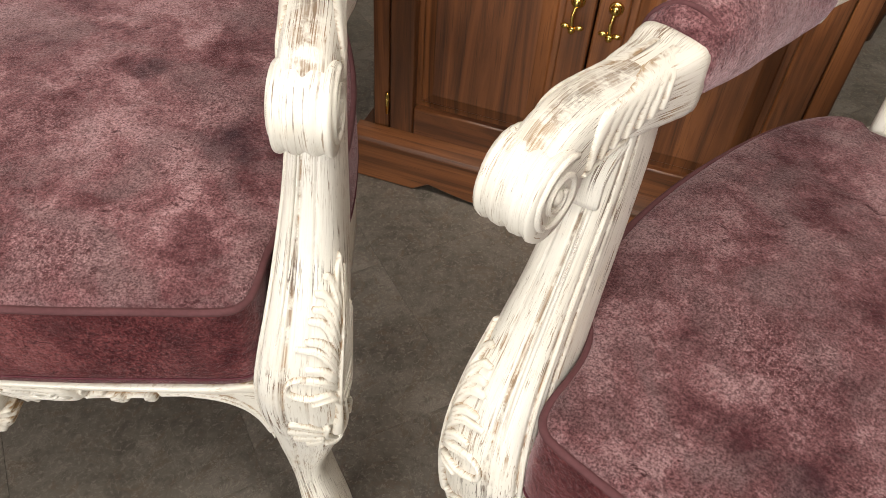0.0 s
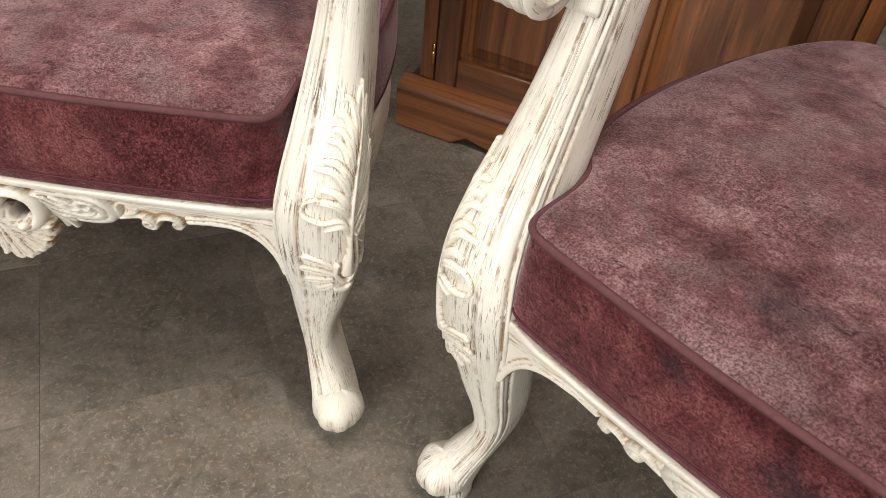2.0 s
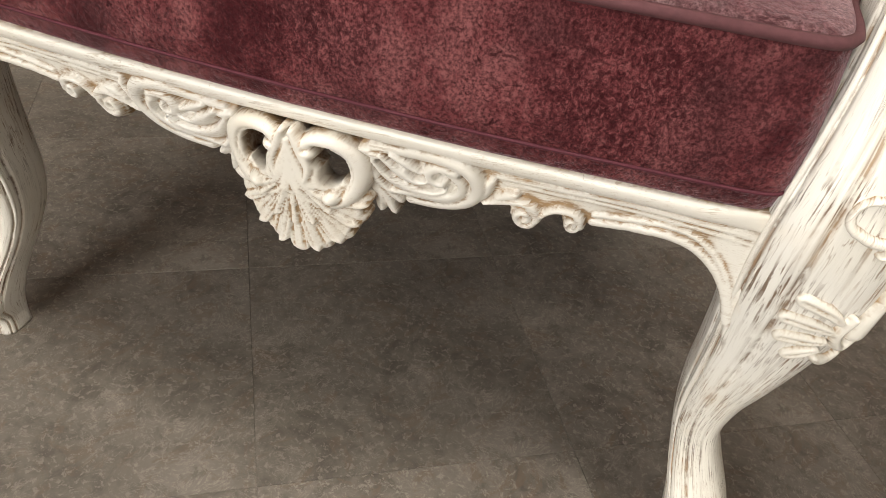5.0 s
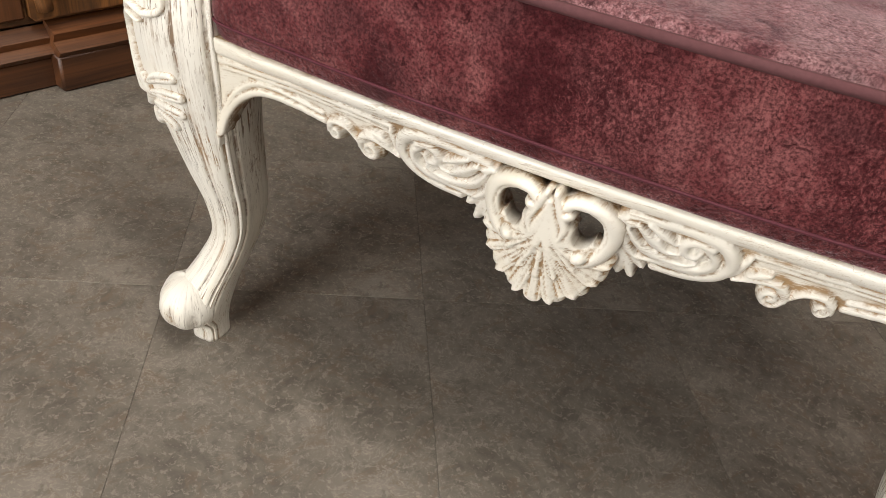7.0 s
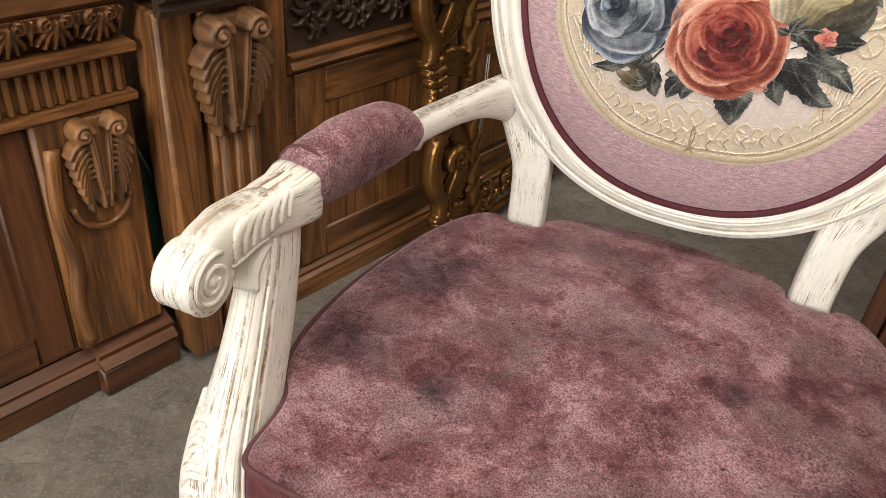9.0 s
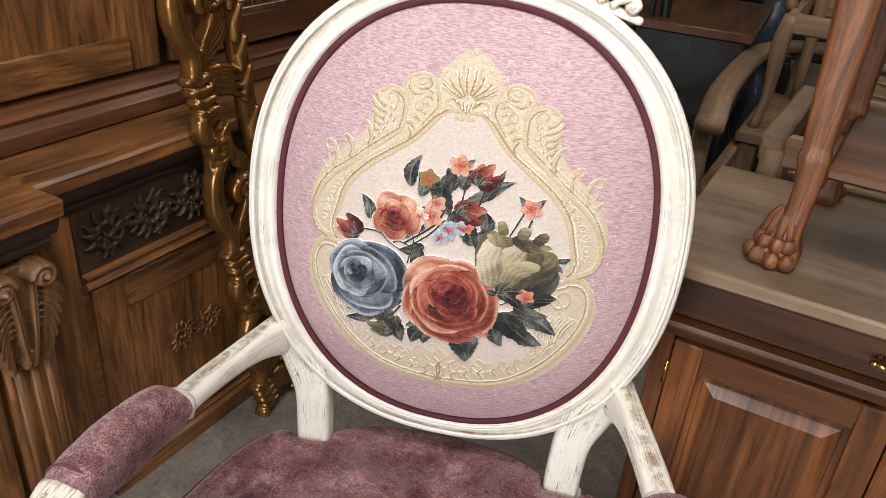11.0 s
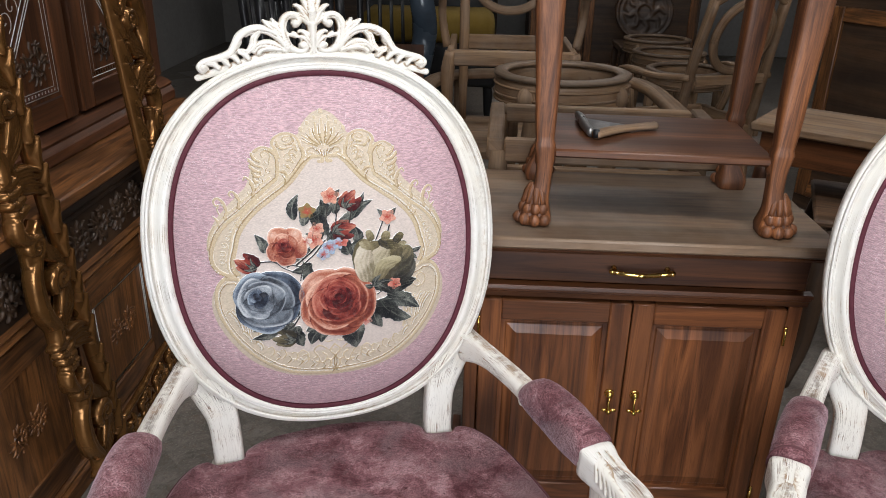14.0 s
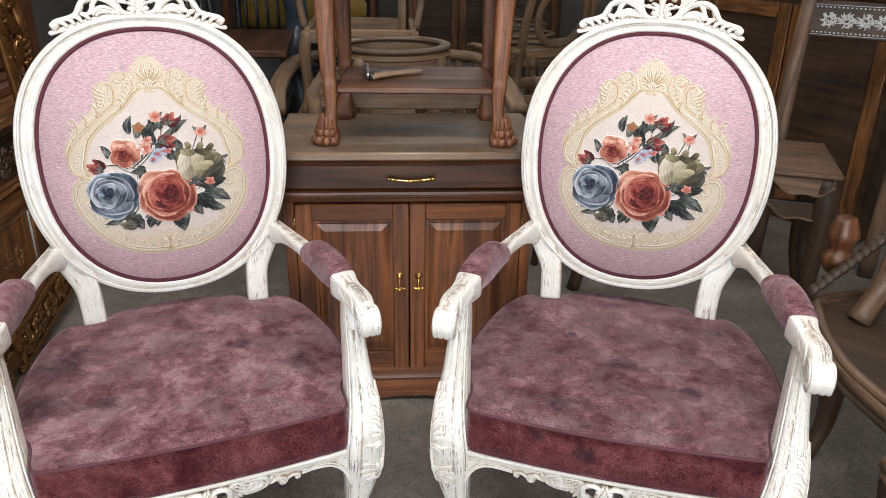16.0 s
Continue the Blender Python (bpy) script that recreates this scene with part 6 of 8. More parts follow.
def embroidery(cushion):
    part("cartouche_ground", area_geo(both(MED_OUT), (-.22, -.24), (.22, .25), (.635, .53, .405), .0007), YARN, cushion, "beige woven cartouche ground")
    part("cream_field", area_geo(both(MED_IN), (-.2, -.2), (.2, .18), (.66, .565, .505), .0013, .03), YARN, cushion, "pale cream woven field")
    for s in (-1, 1):
        part("gold_scrollwork", gold_half(s), YARN, cushion, "raised golden scrollwork embroidery")
    for a, b, c, w in (((-.06, -.03), (-.02, .01), (-.005, .07), .0034), ((-.02, -.02), (.02, .02), (.035, .07), .0032), ((.06, -.05), (.085, .0), (.094, .03), .0030),
                       ((-.14, -.025), (-.10, -.02), (-.05, -.035), .003), ((-.06, -.045), (-.085, -.03), (-.10, -.005), .0024), ((.07, -.10), (.09, -.088), (.115, -.083), .0022),
                       ((-.055, -.06), (-.05, -.02), (-.075, .0), .0024), ((-.09, -.125), (-.075, -.15), (-.06, -.13), .003), ((-.10, -.02), (-.075, -.028), (-.05, -.012), .0022), ((-.045, -.02), (-.03, .03), (-.036, .055), .002), ((.084, -.088), (.098, -.072), (.118, -.070), .0022), ((-.012, .0), (.004, .03), (.010, .075), .0026), ((-.055, -.035), (-.030, -.012), (-.012, .012), .0028), ((.070, .004), (.078, .024), (.084, .040), .0026)):
        stem = Relief(*around(b, .085), .001)
        stem.ridge([a, b, c], w * .5, .0006, .0034, .5, 6, (.030, .028, .024))
        part("stem", stem.skin(woven, -.0012, 0, 0, 0, False, .0034), YARN, cushion, "dark brown embroidered stem")
    leaves = [((-.108, -.004), 112, .038, .009, 1), ((-.060, .052), 78, .046, .010, 1), ((-.034, .052), 48, .042, .008, 1), ((-.010, .020), 96, .058, .014, .7), ((.010, .040), 50, .070, .009, .9),
              ((.034, .048), 42, .046, .0085, 1.1), ((-.006, .080), 108, .022, .005, .7), ((.006, .082), 62, .022, .005, .7), ((-.024, .004), 130, .030, .008, .8), ((.000, -.002), 70, .040, .012, .6),
              ((.026, -.018), 128, .046, .013, .7), ((.034, -.026), 68, .040, .012, .6), ((-.052, -.010), 225, .034, .010, .6), ((-.035, -.03), 200, .036, .010, .6), ((.084, .044), 118, .020, .005, .8), ((.098, .044), 62, .020, .005, .8),
              ((.130, -.022), 18, .020, .005, .6), ((.126, -.030), 330, .018, .005, .6), ((.078, -.070), 352, .062, .018, .45), ((.060, -.072), 320, .046, .016, .5), ((.074, -.112), 316, .060, .019, .5),
              ((.080, -.112), 338, .070, .017, 1.2), ((.064, -.124), 286, .048, .015, .55), ((.020, -.150), 288, .050, .017, .65), ((-.012, -.148), 250, .044, .014, .9), ((-.030, -.142), 224, .030, .010, 1),
              ((-.060, -.118), 236, .040, .009, .9), ((-.090, -.122), 214, .058, .010, .7), ((-.072, -.140), 252, .034, .011, .6), ((-.080, -.142), 212, .034, .009, 1.1), ((-.066, -.148), 290, .026, .009, .55),
              ((-.136, -.026), 60, .024, .006, .8), ((-.010, .052), 100, .034, .011, .6), ((.004, .058), 62, .034, .010, .7), ((-.044, .040), 100, .030, .009, .9), ((-.036, -.006), 160, .034, .009, .5), ((.008, .012), 40, .034, .010, .6), ((.100, -.098), 20, .036, .010, .8), ((.086, -.100), 350, .046, .012, .5), ((.052, -.128), 348, .060, .017, .55), ((.092, -.136), 330, .044, .014, 1.1), ((.016, -.168), 292, .044, .018, .7), ((-.026, -.160), 240, .036, .013, .8), ((-.094, -.148), 206, .050, .010, .6), ((-.062, -.160), 280, .034, .012, .5), ((-.016, .040), 120, .030, .009, .6), ((.040, .000), 100, .036, .010, .5), ((-.062, -.085), 100, .030, .009, .5), ((-.048, -.062), 80, .034, .010, .5), ((.066, -.040), 110, .034, .008, .7)]
    for i, (b, a, ln, wd, tone) in enumerate(leaves):
        part("leaf", leaf_geo(b, a, ln, wd, i + 3, tone, .12 if i % 2 else -.12), YARN, cushion, "dark grey-green embroidered leaf")
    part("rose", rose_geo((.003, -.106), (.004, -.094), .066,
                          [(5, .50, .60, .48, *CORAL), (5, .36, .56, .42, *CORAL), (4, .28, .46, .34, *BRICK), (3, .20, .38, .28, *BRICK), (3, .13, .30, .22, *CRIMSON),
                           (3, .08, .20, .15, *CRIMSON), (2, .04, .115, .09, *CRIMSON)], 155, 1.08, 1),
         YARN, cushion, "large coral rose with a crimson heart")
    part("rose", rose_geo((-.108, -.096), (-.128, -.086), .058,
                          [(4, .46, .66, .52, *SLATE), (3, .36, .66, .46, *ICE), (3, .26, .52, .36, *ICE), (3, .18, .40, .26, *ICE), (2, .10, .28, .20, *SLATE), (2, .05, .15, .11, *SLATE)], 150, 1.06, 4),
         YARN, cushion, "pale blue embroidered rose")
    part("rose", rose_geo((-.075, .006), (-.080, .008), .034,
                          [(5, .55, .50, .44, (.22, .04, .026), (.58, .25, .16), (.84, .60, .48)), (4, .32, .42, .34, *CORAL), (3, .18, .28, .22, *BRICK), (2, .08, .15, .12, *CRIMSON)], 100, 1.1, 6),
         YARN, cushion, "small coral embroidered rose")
    part("rose_bud", tulip_geo(), YARN, cushion, "half-open cream and olive rosebud")
    red = ((.05, .005, .007), (.26, .040, .028), (.58, .24, .16))
    for i, (c, r, a) in enumerate((((-.139, -.020), .020, 150), ((.021, .028), .021, 12), ((.033, .082), .019, 58))):
        part("rose_bud", bud_geo(c, r, a, *red, 20 + i), YARN, cushion, "small red embroidered rosebud")
    part("rose_bud", bud_geo((-.089, -.172), .020, 170, (.03, .027, .018), (.12, .10, .055), (.28, .24, .15), 31), YARN, cushion, "olive embroidered bud")
    for i, (c, r, col) in enumerate((((-.030, .014), .017, (.66, .34, .25)), ((-.044, .012), .013, (.74, .64, .56)), ((-.024, .034), .013, (.66, .38, .28)), ((-.006, -.002), .015, (.34, .44, .56)), ((-.016, -.014), .012, (.40, .48, .58)),
                                     ((.008, .004), .012, (.38, .46, .58)), ((.100, -.082), .013, (.62, .26, .19)), ((-.038, .066), .015, (.24, .18, .07)), ((.050, -.150), .012, (.62, .34, .28)), ((0, .090), .016, (.66, .34, .24)),
                                     ((.092, .046), .015, (.66, .34, .25)), ((.016, .006), .010, (.60, .2, .16)))):
        part("blossom", blossom_geo(c, r, col, 40 + i), YARN, cushion, "small embroidered blossom")


def armchair():
    root = thing("armchair", None, "distressed white carved armchair with plum velvet seat and floral oval back", "armchair", "pair of oval-back armchairs")
    leg, leaf, arm, pad, pw = leg_geo(), knee_leaf_geo(), arm_geo(), pad_geo(), pad_welt_geo()
    cheeks = [arm_leaf_geo(1), arm_leaf_geo(-1)]
    post, bleg, rail = back_post_geo(), back_leg_geo(), side_rail_geo()
    for flip in (False, True):
        k = (lambda q: q.mirror()) if flip else (lambda q: q)
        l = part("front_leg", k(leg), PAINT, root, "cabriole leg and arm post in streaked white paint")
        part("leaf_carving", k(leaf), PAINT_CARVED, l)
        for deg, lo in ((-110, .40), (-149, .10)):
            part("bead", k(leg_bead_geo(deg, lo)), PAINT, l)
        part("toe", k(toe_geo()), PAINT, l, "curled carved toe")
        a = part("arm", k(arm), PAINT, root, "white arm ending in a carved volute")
        for cheek in cheeks:
            part("leaf_carving", k(cheek), PAINT_CARVED, a)
        p = part("arm_pad", k(pad), VELVET, root, "plum velvet arm pad")
        part("piping", k(pw), PIPING, p)
        part("back_post", k(post), PAINT, root)
        part("back_leg", k(bleg), PAINT, root)
        part("side_rail", k(rail), PAINT, root)
    part("back_rail", back_rail_geo(), PAINT, root)
    apron = part("front_rail", apron_geo(), PAINT_CARVED, root, "carved white front rail with scrolled lower edge")
    part("shell_carving", shell_geo(), PAINT_SHELL, apron, "pierced shell carving")
    seat = part("seat_cushion", cushion_geo(), SEAT_VELVET[0], root, "mottled plum velvet seat cushion")
    # The band's colour holds the darker look of the cushion's upright side.
    part("boxing", boxing_geo(), BOX_VELVET[0], seat, "burgundy velvet boxing band, its side shade put into the colour")
    part("piping", welt_geo(.4662, .0014, .0037), PIPING, seat)
    part("piping", welt_geo(.378, .0040, .0013), GIMP, seat, "dark seam along the foot of the band")
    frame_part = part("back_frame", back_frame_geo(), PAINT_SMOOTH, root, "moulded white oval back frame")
    part("crest_carving", crest_geo(), PAINT_CARVED, frame_part, "pierced white crest carving with a palmette")
    back = part("back_cushion", back_cushion_geo(), PINK, root, "padded pink chenille back with woven bouquet")
    part("gimp", tube(Geo(), [on_back(u, v, .0035) for u, v in oval(RX - .004, RU - .004, RD - .004, 112)], (.0032, .0047), ring(8, 2.6), E3, closed=True), GIMP, back, "burgundy braid round the cushion")
    embroidery(back)
    return root


chair = armchair()
chair.matrix_world = pose(-0.442, 0.3593, 0, 0, 0, 17.5)
chair_b = copy_thing(chair, pose(0.3669, 0.3374, 0, 0, 0, -18.68))
for ob in chair_b.children_recursive:
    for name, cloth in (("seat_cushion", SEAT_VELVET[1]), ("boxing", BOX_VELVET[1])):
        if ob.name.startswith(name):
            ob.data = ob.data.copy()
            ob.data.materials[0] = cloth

# ==== the teak sideboard behind the chairs ====
def raised_panel(x0, x1, z0, z1, y, depth=.010):
    """A fielded panel: a flat border, a sloping field edge and a raised middle, facing -y."""
    g = Geo()
    b, s = .012, .022
    def rect(i, yy):
        return [(x0 + i, yy, z0 + i), (x1 - i, yy, z0 + i), (x1 - i, yy, z1 - i), (x0 + i, yy, z1 - i)]
    rows = [rect(0, y + depth), rect(b * .3, y + depth), rect(b, y + depth - .001), rect(b + .003, y + depth - .004), rect(b + s, y + .001), rect(b + s + .002, y)]
    vs = [p for r in rows for p in r]
    fs = []
    for i in range(len(rows) - 1):
        for j in range(4):
            fs.append((i * 4 + j, i * 4 + (j + 1) % 4, (i + 1) * 4 + (j + 1) % 4, (i + 1) * 4 + j))
    k = (len(rows) - 1) * 4
    fs.append((k, k + 1, k + 2, k + 3))
    return g.add(vs, fs, [(p[0] + x0, p[2]) for p in vs])


def moulding(g, x0, x1, y, z, prof):
    """A straight moulding along x; prof: rows of how far it stands out and its height."""
    m = len(prof)
    vs, fs = [], []
    for x in (x0, x1):
        vs += [(x, y - a, z + b) for a, b in prof]
    for j in range(m - 1):
        fs.append((j, m + j, m + j + 1, j + 1))
    fs += [tuple(range(m)), tuple(reversed(range(m, 2 * m)))]
    return g.add(vs, fs, [(p[1] + p[2], p[0]) for p in vs])


def sideboard():
    x0, x1, yf, yb = -.375, .345, 1.197, 1.55
    c = (x0 + x1) / 2
    root = thing("sideboard", None, "oiled teak sideboard with one drawer and two panelled doors", "sideboard")
    for xa, xb in ((x0, x0 + .022), (x1 - .022, x1)):
        part("side_panel", box_geo((xa, yf + .002, .085), (xb, yb, .796), .002, 2), TEAK, root, "", 40)
    part("back_panel", box_geo((x0 + .022, yb - .012, .085), (x1 - .022, yb, .79), .001, 2), TEAK, root, "", 40)
    part("shelf", box_geo((x0 + .022, yf + .01, .088), (x1 - .022, yb - .012, .106), .001, 0), TEAK, root, "", 40)
    part("shelf", box_geo((x0 + .022, yf + .012, .655), (x1 - .022, yb - .012, .672), .001, 0), TEAK, root, "", 40)
    for xa, xb in ((x0, x0 + .030), (x1 - .030, x1)):
        part("stile", box_geo((xa, yf - .004, .090), (xb, yf + .0018, .655), .002, 2), TEAK, root, "", 40)
    top = Geo()
    bar(top, (x0 - .018, yf - .092, .802), (x1 + .018, yb + .01, .826), .005, 0)
    part("top_board", top, TEAK_TOP, root, "dusty greyed teak top board", 40)
    m = Geo()
    moulding(m, x0 - .012, x1 + .012, yf, .768, [(0, 0), (.030, .002), (.034, .008), (.030, .013), (.046, .016), (.052, .022), (.060, .034), (0, .034)])
    part("moulding", m, TEAK_DARK, root, "", 35)
    m = Geo()
    moulding(m, x0 - .008, x1 + .008, yf, .655, [(0, 0), (.004, .0), (.006, .012), (.012, .016), (.012, .021), (.022, .026), (.020, .034), (0, .036)])
    part("moulding", m, TEAK_DARK, root, "", 35)
    drawer = part("drawer", box_geo((x0 + .004, yf - .006, .694), (x1 - .004, yf + .012, .766), .003, 0), TEAK_DARK, root, "dark teak drawer front", 40)
    h = Geo()
    tube(h, smooth([(-.072, yf - .026, .731), (-.062, yf - .030, .731), (-.045, yf - .029, .728), (-.010, yf - .032, .7265), (.025, yf - .029, .728), (.042, yf - .030, .731), (.052, yf - .026, .731)], 6),
         (.0052, .0046), ring(10), (0, 0, 1))
    for x in (-.066, .046):
        tube(h, [(x, yf - .028, .731), (x, yf - .012, .731), (x, yf - .002, .731)], [(.006, .006), (.0045, .0045), (.008, .008)], ring(10), (1, 0, 0))
        blob(h, (x - (.006 if x < 0 else -.006), yf - .027, .7315), .0072, 10, 6, (1.1, 1, .9))
    blob(h, (-.010, yf - .032, .7268), .0062, 10, 6, (2.2, 1, .9))
    part("handle", h, BRASS, drawer, "polished brass bow handle")
    doors = (("L", x0 + .032, c - .0015), ("R", c + .0015, x1 - .032))
    for side, a, b in doors:
        st = .046
        d = Geo()
        lo, hi = .096, .648
        bar(d, (a, yf - .008, lo), (a + st, yf + .014, hi), .003, 2)
        bar(d, (b - st, yf - .008, lo), (b, yf + .014, hi), .003, 2)
        bar(d, (a + st, yf - .0078, lo), (b - st, yf + .014, lo + .062), .003, 0)
        bar(d, (a + st, yf - .0078, hi - .050), (b - st, yf + .014, hi), .003, 0)
        door = part("door", d, TEAK, root, "panelled teak door, shut", 40)
        part("panel", raised_panel(a + st - .002, b - st + .002, lo + .060, hi - .048, yf - .004), TEAK, door, "", 20)
        x = -.044 if side == "L" else .013
        k = Geo()
        tube(k, [(x, yf - .008, .420), (x, yf - .012, .420), (x, yf - .013, .420)], [(.0115, .0115), (.0105, .0105), (.006, .006)], ring(16), (1, 0, 0))
        blob(k, (x, yf - .018, .4215), .0085, 12, 8, (1, .9, 1))
        tube(k, smooth([(x, yf - .022, .416), (x - .002, yf - .026, .402), (x, yf - .026, .386)], 5), (.0028, .0028), ring(8), (1, 0, 0))
        blob(k, (x, yf - .025, .381), .0062, 10, 6, (1, 1, 1.1))
        for s in (-1, 1):
            blob(k, (x + s * .0105, yf - .024, .3855), .0055, 8, 6, (1.4, .8, .8))
        part("pull", k, BRASS, door, "brass drop pull")
        hx = a - .003 if side == "L" else b + .003
        for z in (.155, .585):
            part("hinge", tube(Geo(), [(hx, yf - .010, z - .022), (hx, yf - .010, z + .022)], (.0035, .0035), ring(8), (1, 0, 0)), BRASS, door)
    line = [(x0 - .028, 0.0), (x0 - .028, .088), (x1 + .028, .088), (x1 + .028, 0.0), (x1 - .095, .0)]
    w = x1 - x0 - .19
    cut = [(x1 - .110, .010), (x1 - .125, .020), (x1 - .160, .013), (x1 - .205, .006), (c + .075, .008), (c + .045, .016), (c, .012), (c - .045, .016), (c - .075, .008), (x0 + .205, .006), (x0 + .160, .013), (x0 + .125, .020), (x0 + .110, .010)]
    line += cut + [(x0 + .095, 0.0)]
    p = plate(Geo(), line, yf - .044, yf - .006, None, .004)
    moulding(p, x0 - .026, x1 + .026, yf - .008, .086, [(0, 0), (.034, 0), (.032, .006), (.020, .012), (0, .016)])
    for xa, xb in ((x0 - .028, x0 - .004), (x1 + .004, x1 + .028)):
        bar(p, (xa, yf - .0058, 0), (xb, yb, .088), .002, 1)
    part("plinth", p, TEAK, root, "teak plinth with a shaped lower edge", 40)
    return root


sideboard()


def side_table():
    """The small table with claw feet that stands on the sideboard."""
    root = thing("side_table", pose(.012, 1.345, .826, 0, 0, -2.5), "reddish teak side table with claw feet standing on the sideboard", "table")
    feet = ((-.244, -.15), (.235, -.15), (-.230, .15), (.225, .15))
    for fx, fy in feet:
        s, r = (1 if fx > 0 else -1), (1 if fy > 0 else -1)
        rows = smooth([(0, 0, .0, .030, .030), (.0, .0, .020, .032, .032), (-.004, .002, .05, .022, .022), (-.010, .004, .085, .0165, .017), (-.012, .005, .13, .017, .017), (-.010, .004, .16, .020, .020),
                       (-.008, .002, .21, .0250, .0250), (-.006, .0, .30, .0290, .0280), (-.002, .0, .40, .0330, .0310), (.0, .0, .48, .0350, .0320), (.0, .0, .56, .0350, .0320)], 5)
        rows[:, 3:] *= np.where(rows[:, 2:3] > .17, .82, 1.0)
        rows[:, 0] = fx + s * rows[:, 0]
        rows[:, 1] = fy + r * -rows[:, 1] * -1
        leg = part("leg", tube(Geo(), rows[:, :3], rows[:, 3:], ring(20, 5), (1, 0, 0)), RED_TEAK, root)
        for k in range(4):
            f = Geo()
            a = radians(-90 + (k - 1.5) * 34 + s * 20) if r < 0 else radians(90 + (k - 1.5) * 34)
            d = vec(math.cos(a), math.sin(a), 0)
            base = vec(fx, fy, 0)
            blob(f, base + d * .026 + vec(0, 0, .034), .0125, 8, 6, (1, 1, 1.1))
            blob(f, base + d * .036 + vec(0, 0, .013), .0130, 8, 6)
            pts = [base + d * (.010 + .018 * t) + vec(0, 0, .085 - .04 * t) for t in np.linspace(0, 1, 5)]
            lobe(f, pts, .009, d, 1, 7, .7)
            part("claw_toe", f, RED_TEAK, leg)
        part("collar", tube(Geo(), [(fx - s * .012, fy, .122), (fx - s * .012, fy, .130), (fx - s * .012, fy, .142), (fx - s * .012, fy, .150)], [(.017, .017), (.021, .021), (.021, .021), (.018, .018)], ring(12, 3), (1, 0, 0)), RED_TEAK, leg)
    part("shelf", box_geo((-.215, -.160, .140), (.215, .165, .158), .004, 0), TEAK_DARK, root, "greyish red shelf board", 40)
    ap = Geo()
    for y in (-.185, .165):
        bar(ap, (-.27, y, .50), (.27, y + .02, .60), .003, 0)
    for x in (-.285, .265):
        bar(ap, (x, -.165, .50), (x + .02, .165, .60), .003, 1)
    part("apron", ap, TEAK, root, "", 40)
    part("tabletop", box_geo((-.32, -.22, .60), (.32, .22, .622), .005, 0), TEAK, root, "", 40)


side_table()


def hand_saw():
    root = thing("hand_saw", pose(-.114, 1.285, .9845, 0, 0, 34), "small folding saw with a curved wooden grip lying on the shelf", "saw")
    h = smooth([(-.008, -.004, .010, .010, .009), (.030, .002, .011, .0105, .0090), (.070, .006, .0105, .0100, .008), (.115, .004, .010, .0095, .0075), (.165, -.004, .010, .0110, .008)], 6)
    part("grip", tube(Geo(), h[:, :3], h[:, 3:], ring(14, 2.6), (0, 1, 0)), RAW, root, "worn wooden grip")
    part("bolt", tube(Geo(), [(-.006, -.004, .004), (-.006, -.004, .021)], (.007, .007), ring(12), (1, 0, 0)), BLACK, root, "black pivot bolt")
    sl = smooth([(-.006, .012, .010, .0075, .009), (.028, .075, .012, .0085, .010), (.060, .125, .012, .0085, .010), (.075, .152, .011, .006, .008)], 5)
    part("sleeve", tube(Geo(), sl[:, :3], sl[:, 3:], ring(12, 2.8), (1, 0, 0)), STEEL, root, "dull metal sleeve")
    part("blade", plate(Geo(), [(.0, .004), (.120, .020), (.125, .030), (.075, .140), (.060, .130)], -.0008, .0008, None, .0003), STEEL, root, "thin steel blade").matrix_basis = pose(0, 0, .006, -90, 0, 0)


hand_saw()

# ==== carved cabinets along the side of the aisle; they face +x ====
FACE = Matrix.Rotation(radians(90), 4, "Z")   # turns a front that looks to -y so that it looks to +x


def acanthus(h, w, d):
    """A carved bracket: two volutes over two feathered leaves that meet in a channel, in x and z, looking to -y."""
    r = Relief((-w * .64, -h * 1.08), (w * .64, h * .06), w / 80)
    f = (1, -1)
    r.board([(-.30 * w, -.02 * h), (-.36 * w, -.40 * h), (-.32 * w, -.74 * h), (-.10 * w, -.99 * h), (.10 * w, -.99 * h), (.32 * w, -.74 * h), (.36 * w, -.40 * h), (.30 * w, -.02 * h)])
    # lobes, the lowest first so that each lies over the next
    for k in range(6, -1, -1):
        t = k / 6
        z = -h * (.24 + .44 * t)
        tip = (w * (.50 - .16 * t ** 2 - .10 * t), z - h * (.10 + .20 * t))
        r.ridge([(w * .11, z + .04 * h), (w * .24, z + .035 * h), ((tip[0] + w * .24) / 2 + .03 * w, (tip[1] + z) / 2 + .035 * h), tip], (.030 * w, .070 * w, .066 * w), (d * .20, d * .34, d * .30), d * .20 * (1 - t), .40, 6, None, f, d * .05, d * .07)
    r.ridge([(.04 * w, -.84 * h), (.05 * w, -.98 * h)], (.05 * w, .07 * w, .06 * w), d * .36, d * .05, .4, 5, None, f)
    # stems under the volutes, with a channel between them
    r.ridge([(.15 * w, -.10 * h), (.125 * w, -.34 * h), (.09 * w, -.64 * h), (.045 * w, -.93 * h)], (.062 * w, .056 * w, .026 * w), d * .42, d * .14, .42, 6, None, f, d * .10)
    r.ridge(arc_pts((.28 * w, -.125 * h), .165 * w, .03 * w, 170, -1.6, 26), .058 * w, d * .48, d * .30, .5, 3, None, f)
    r.ridge([(.28 * w, -.125 * h), (.285 * w, -.125 * h)], .060 * w, d * .66, d * .3, .5, 5, None, f)
    return r.skin(lambda x, z, v: (x, -v - d * .6 * (.30 + .70 * math.cos(min(1.0, max(0.0, -z / h)) * 1.45)), z), d * .35, w * .012, radians(90), 0, True)


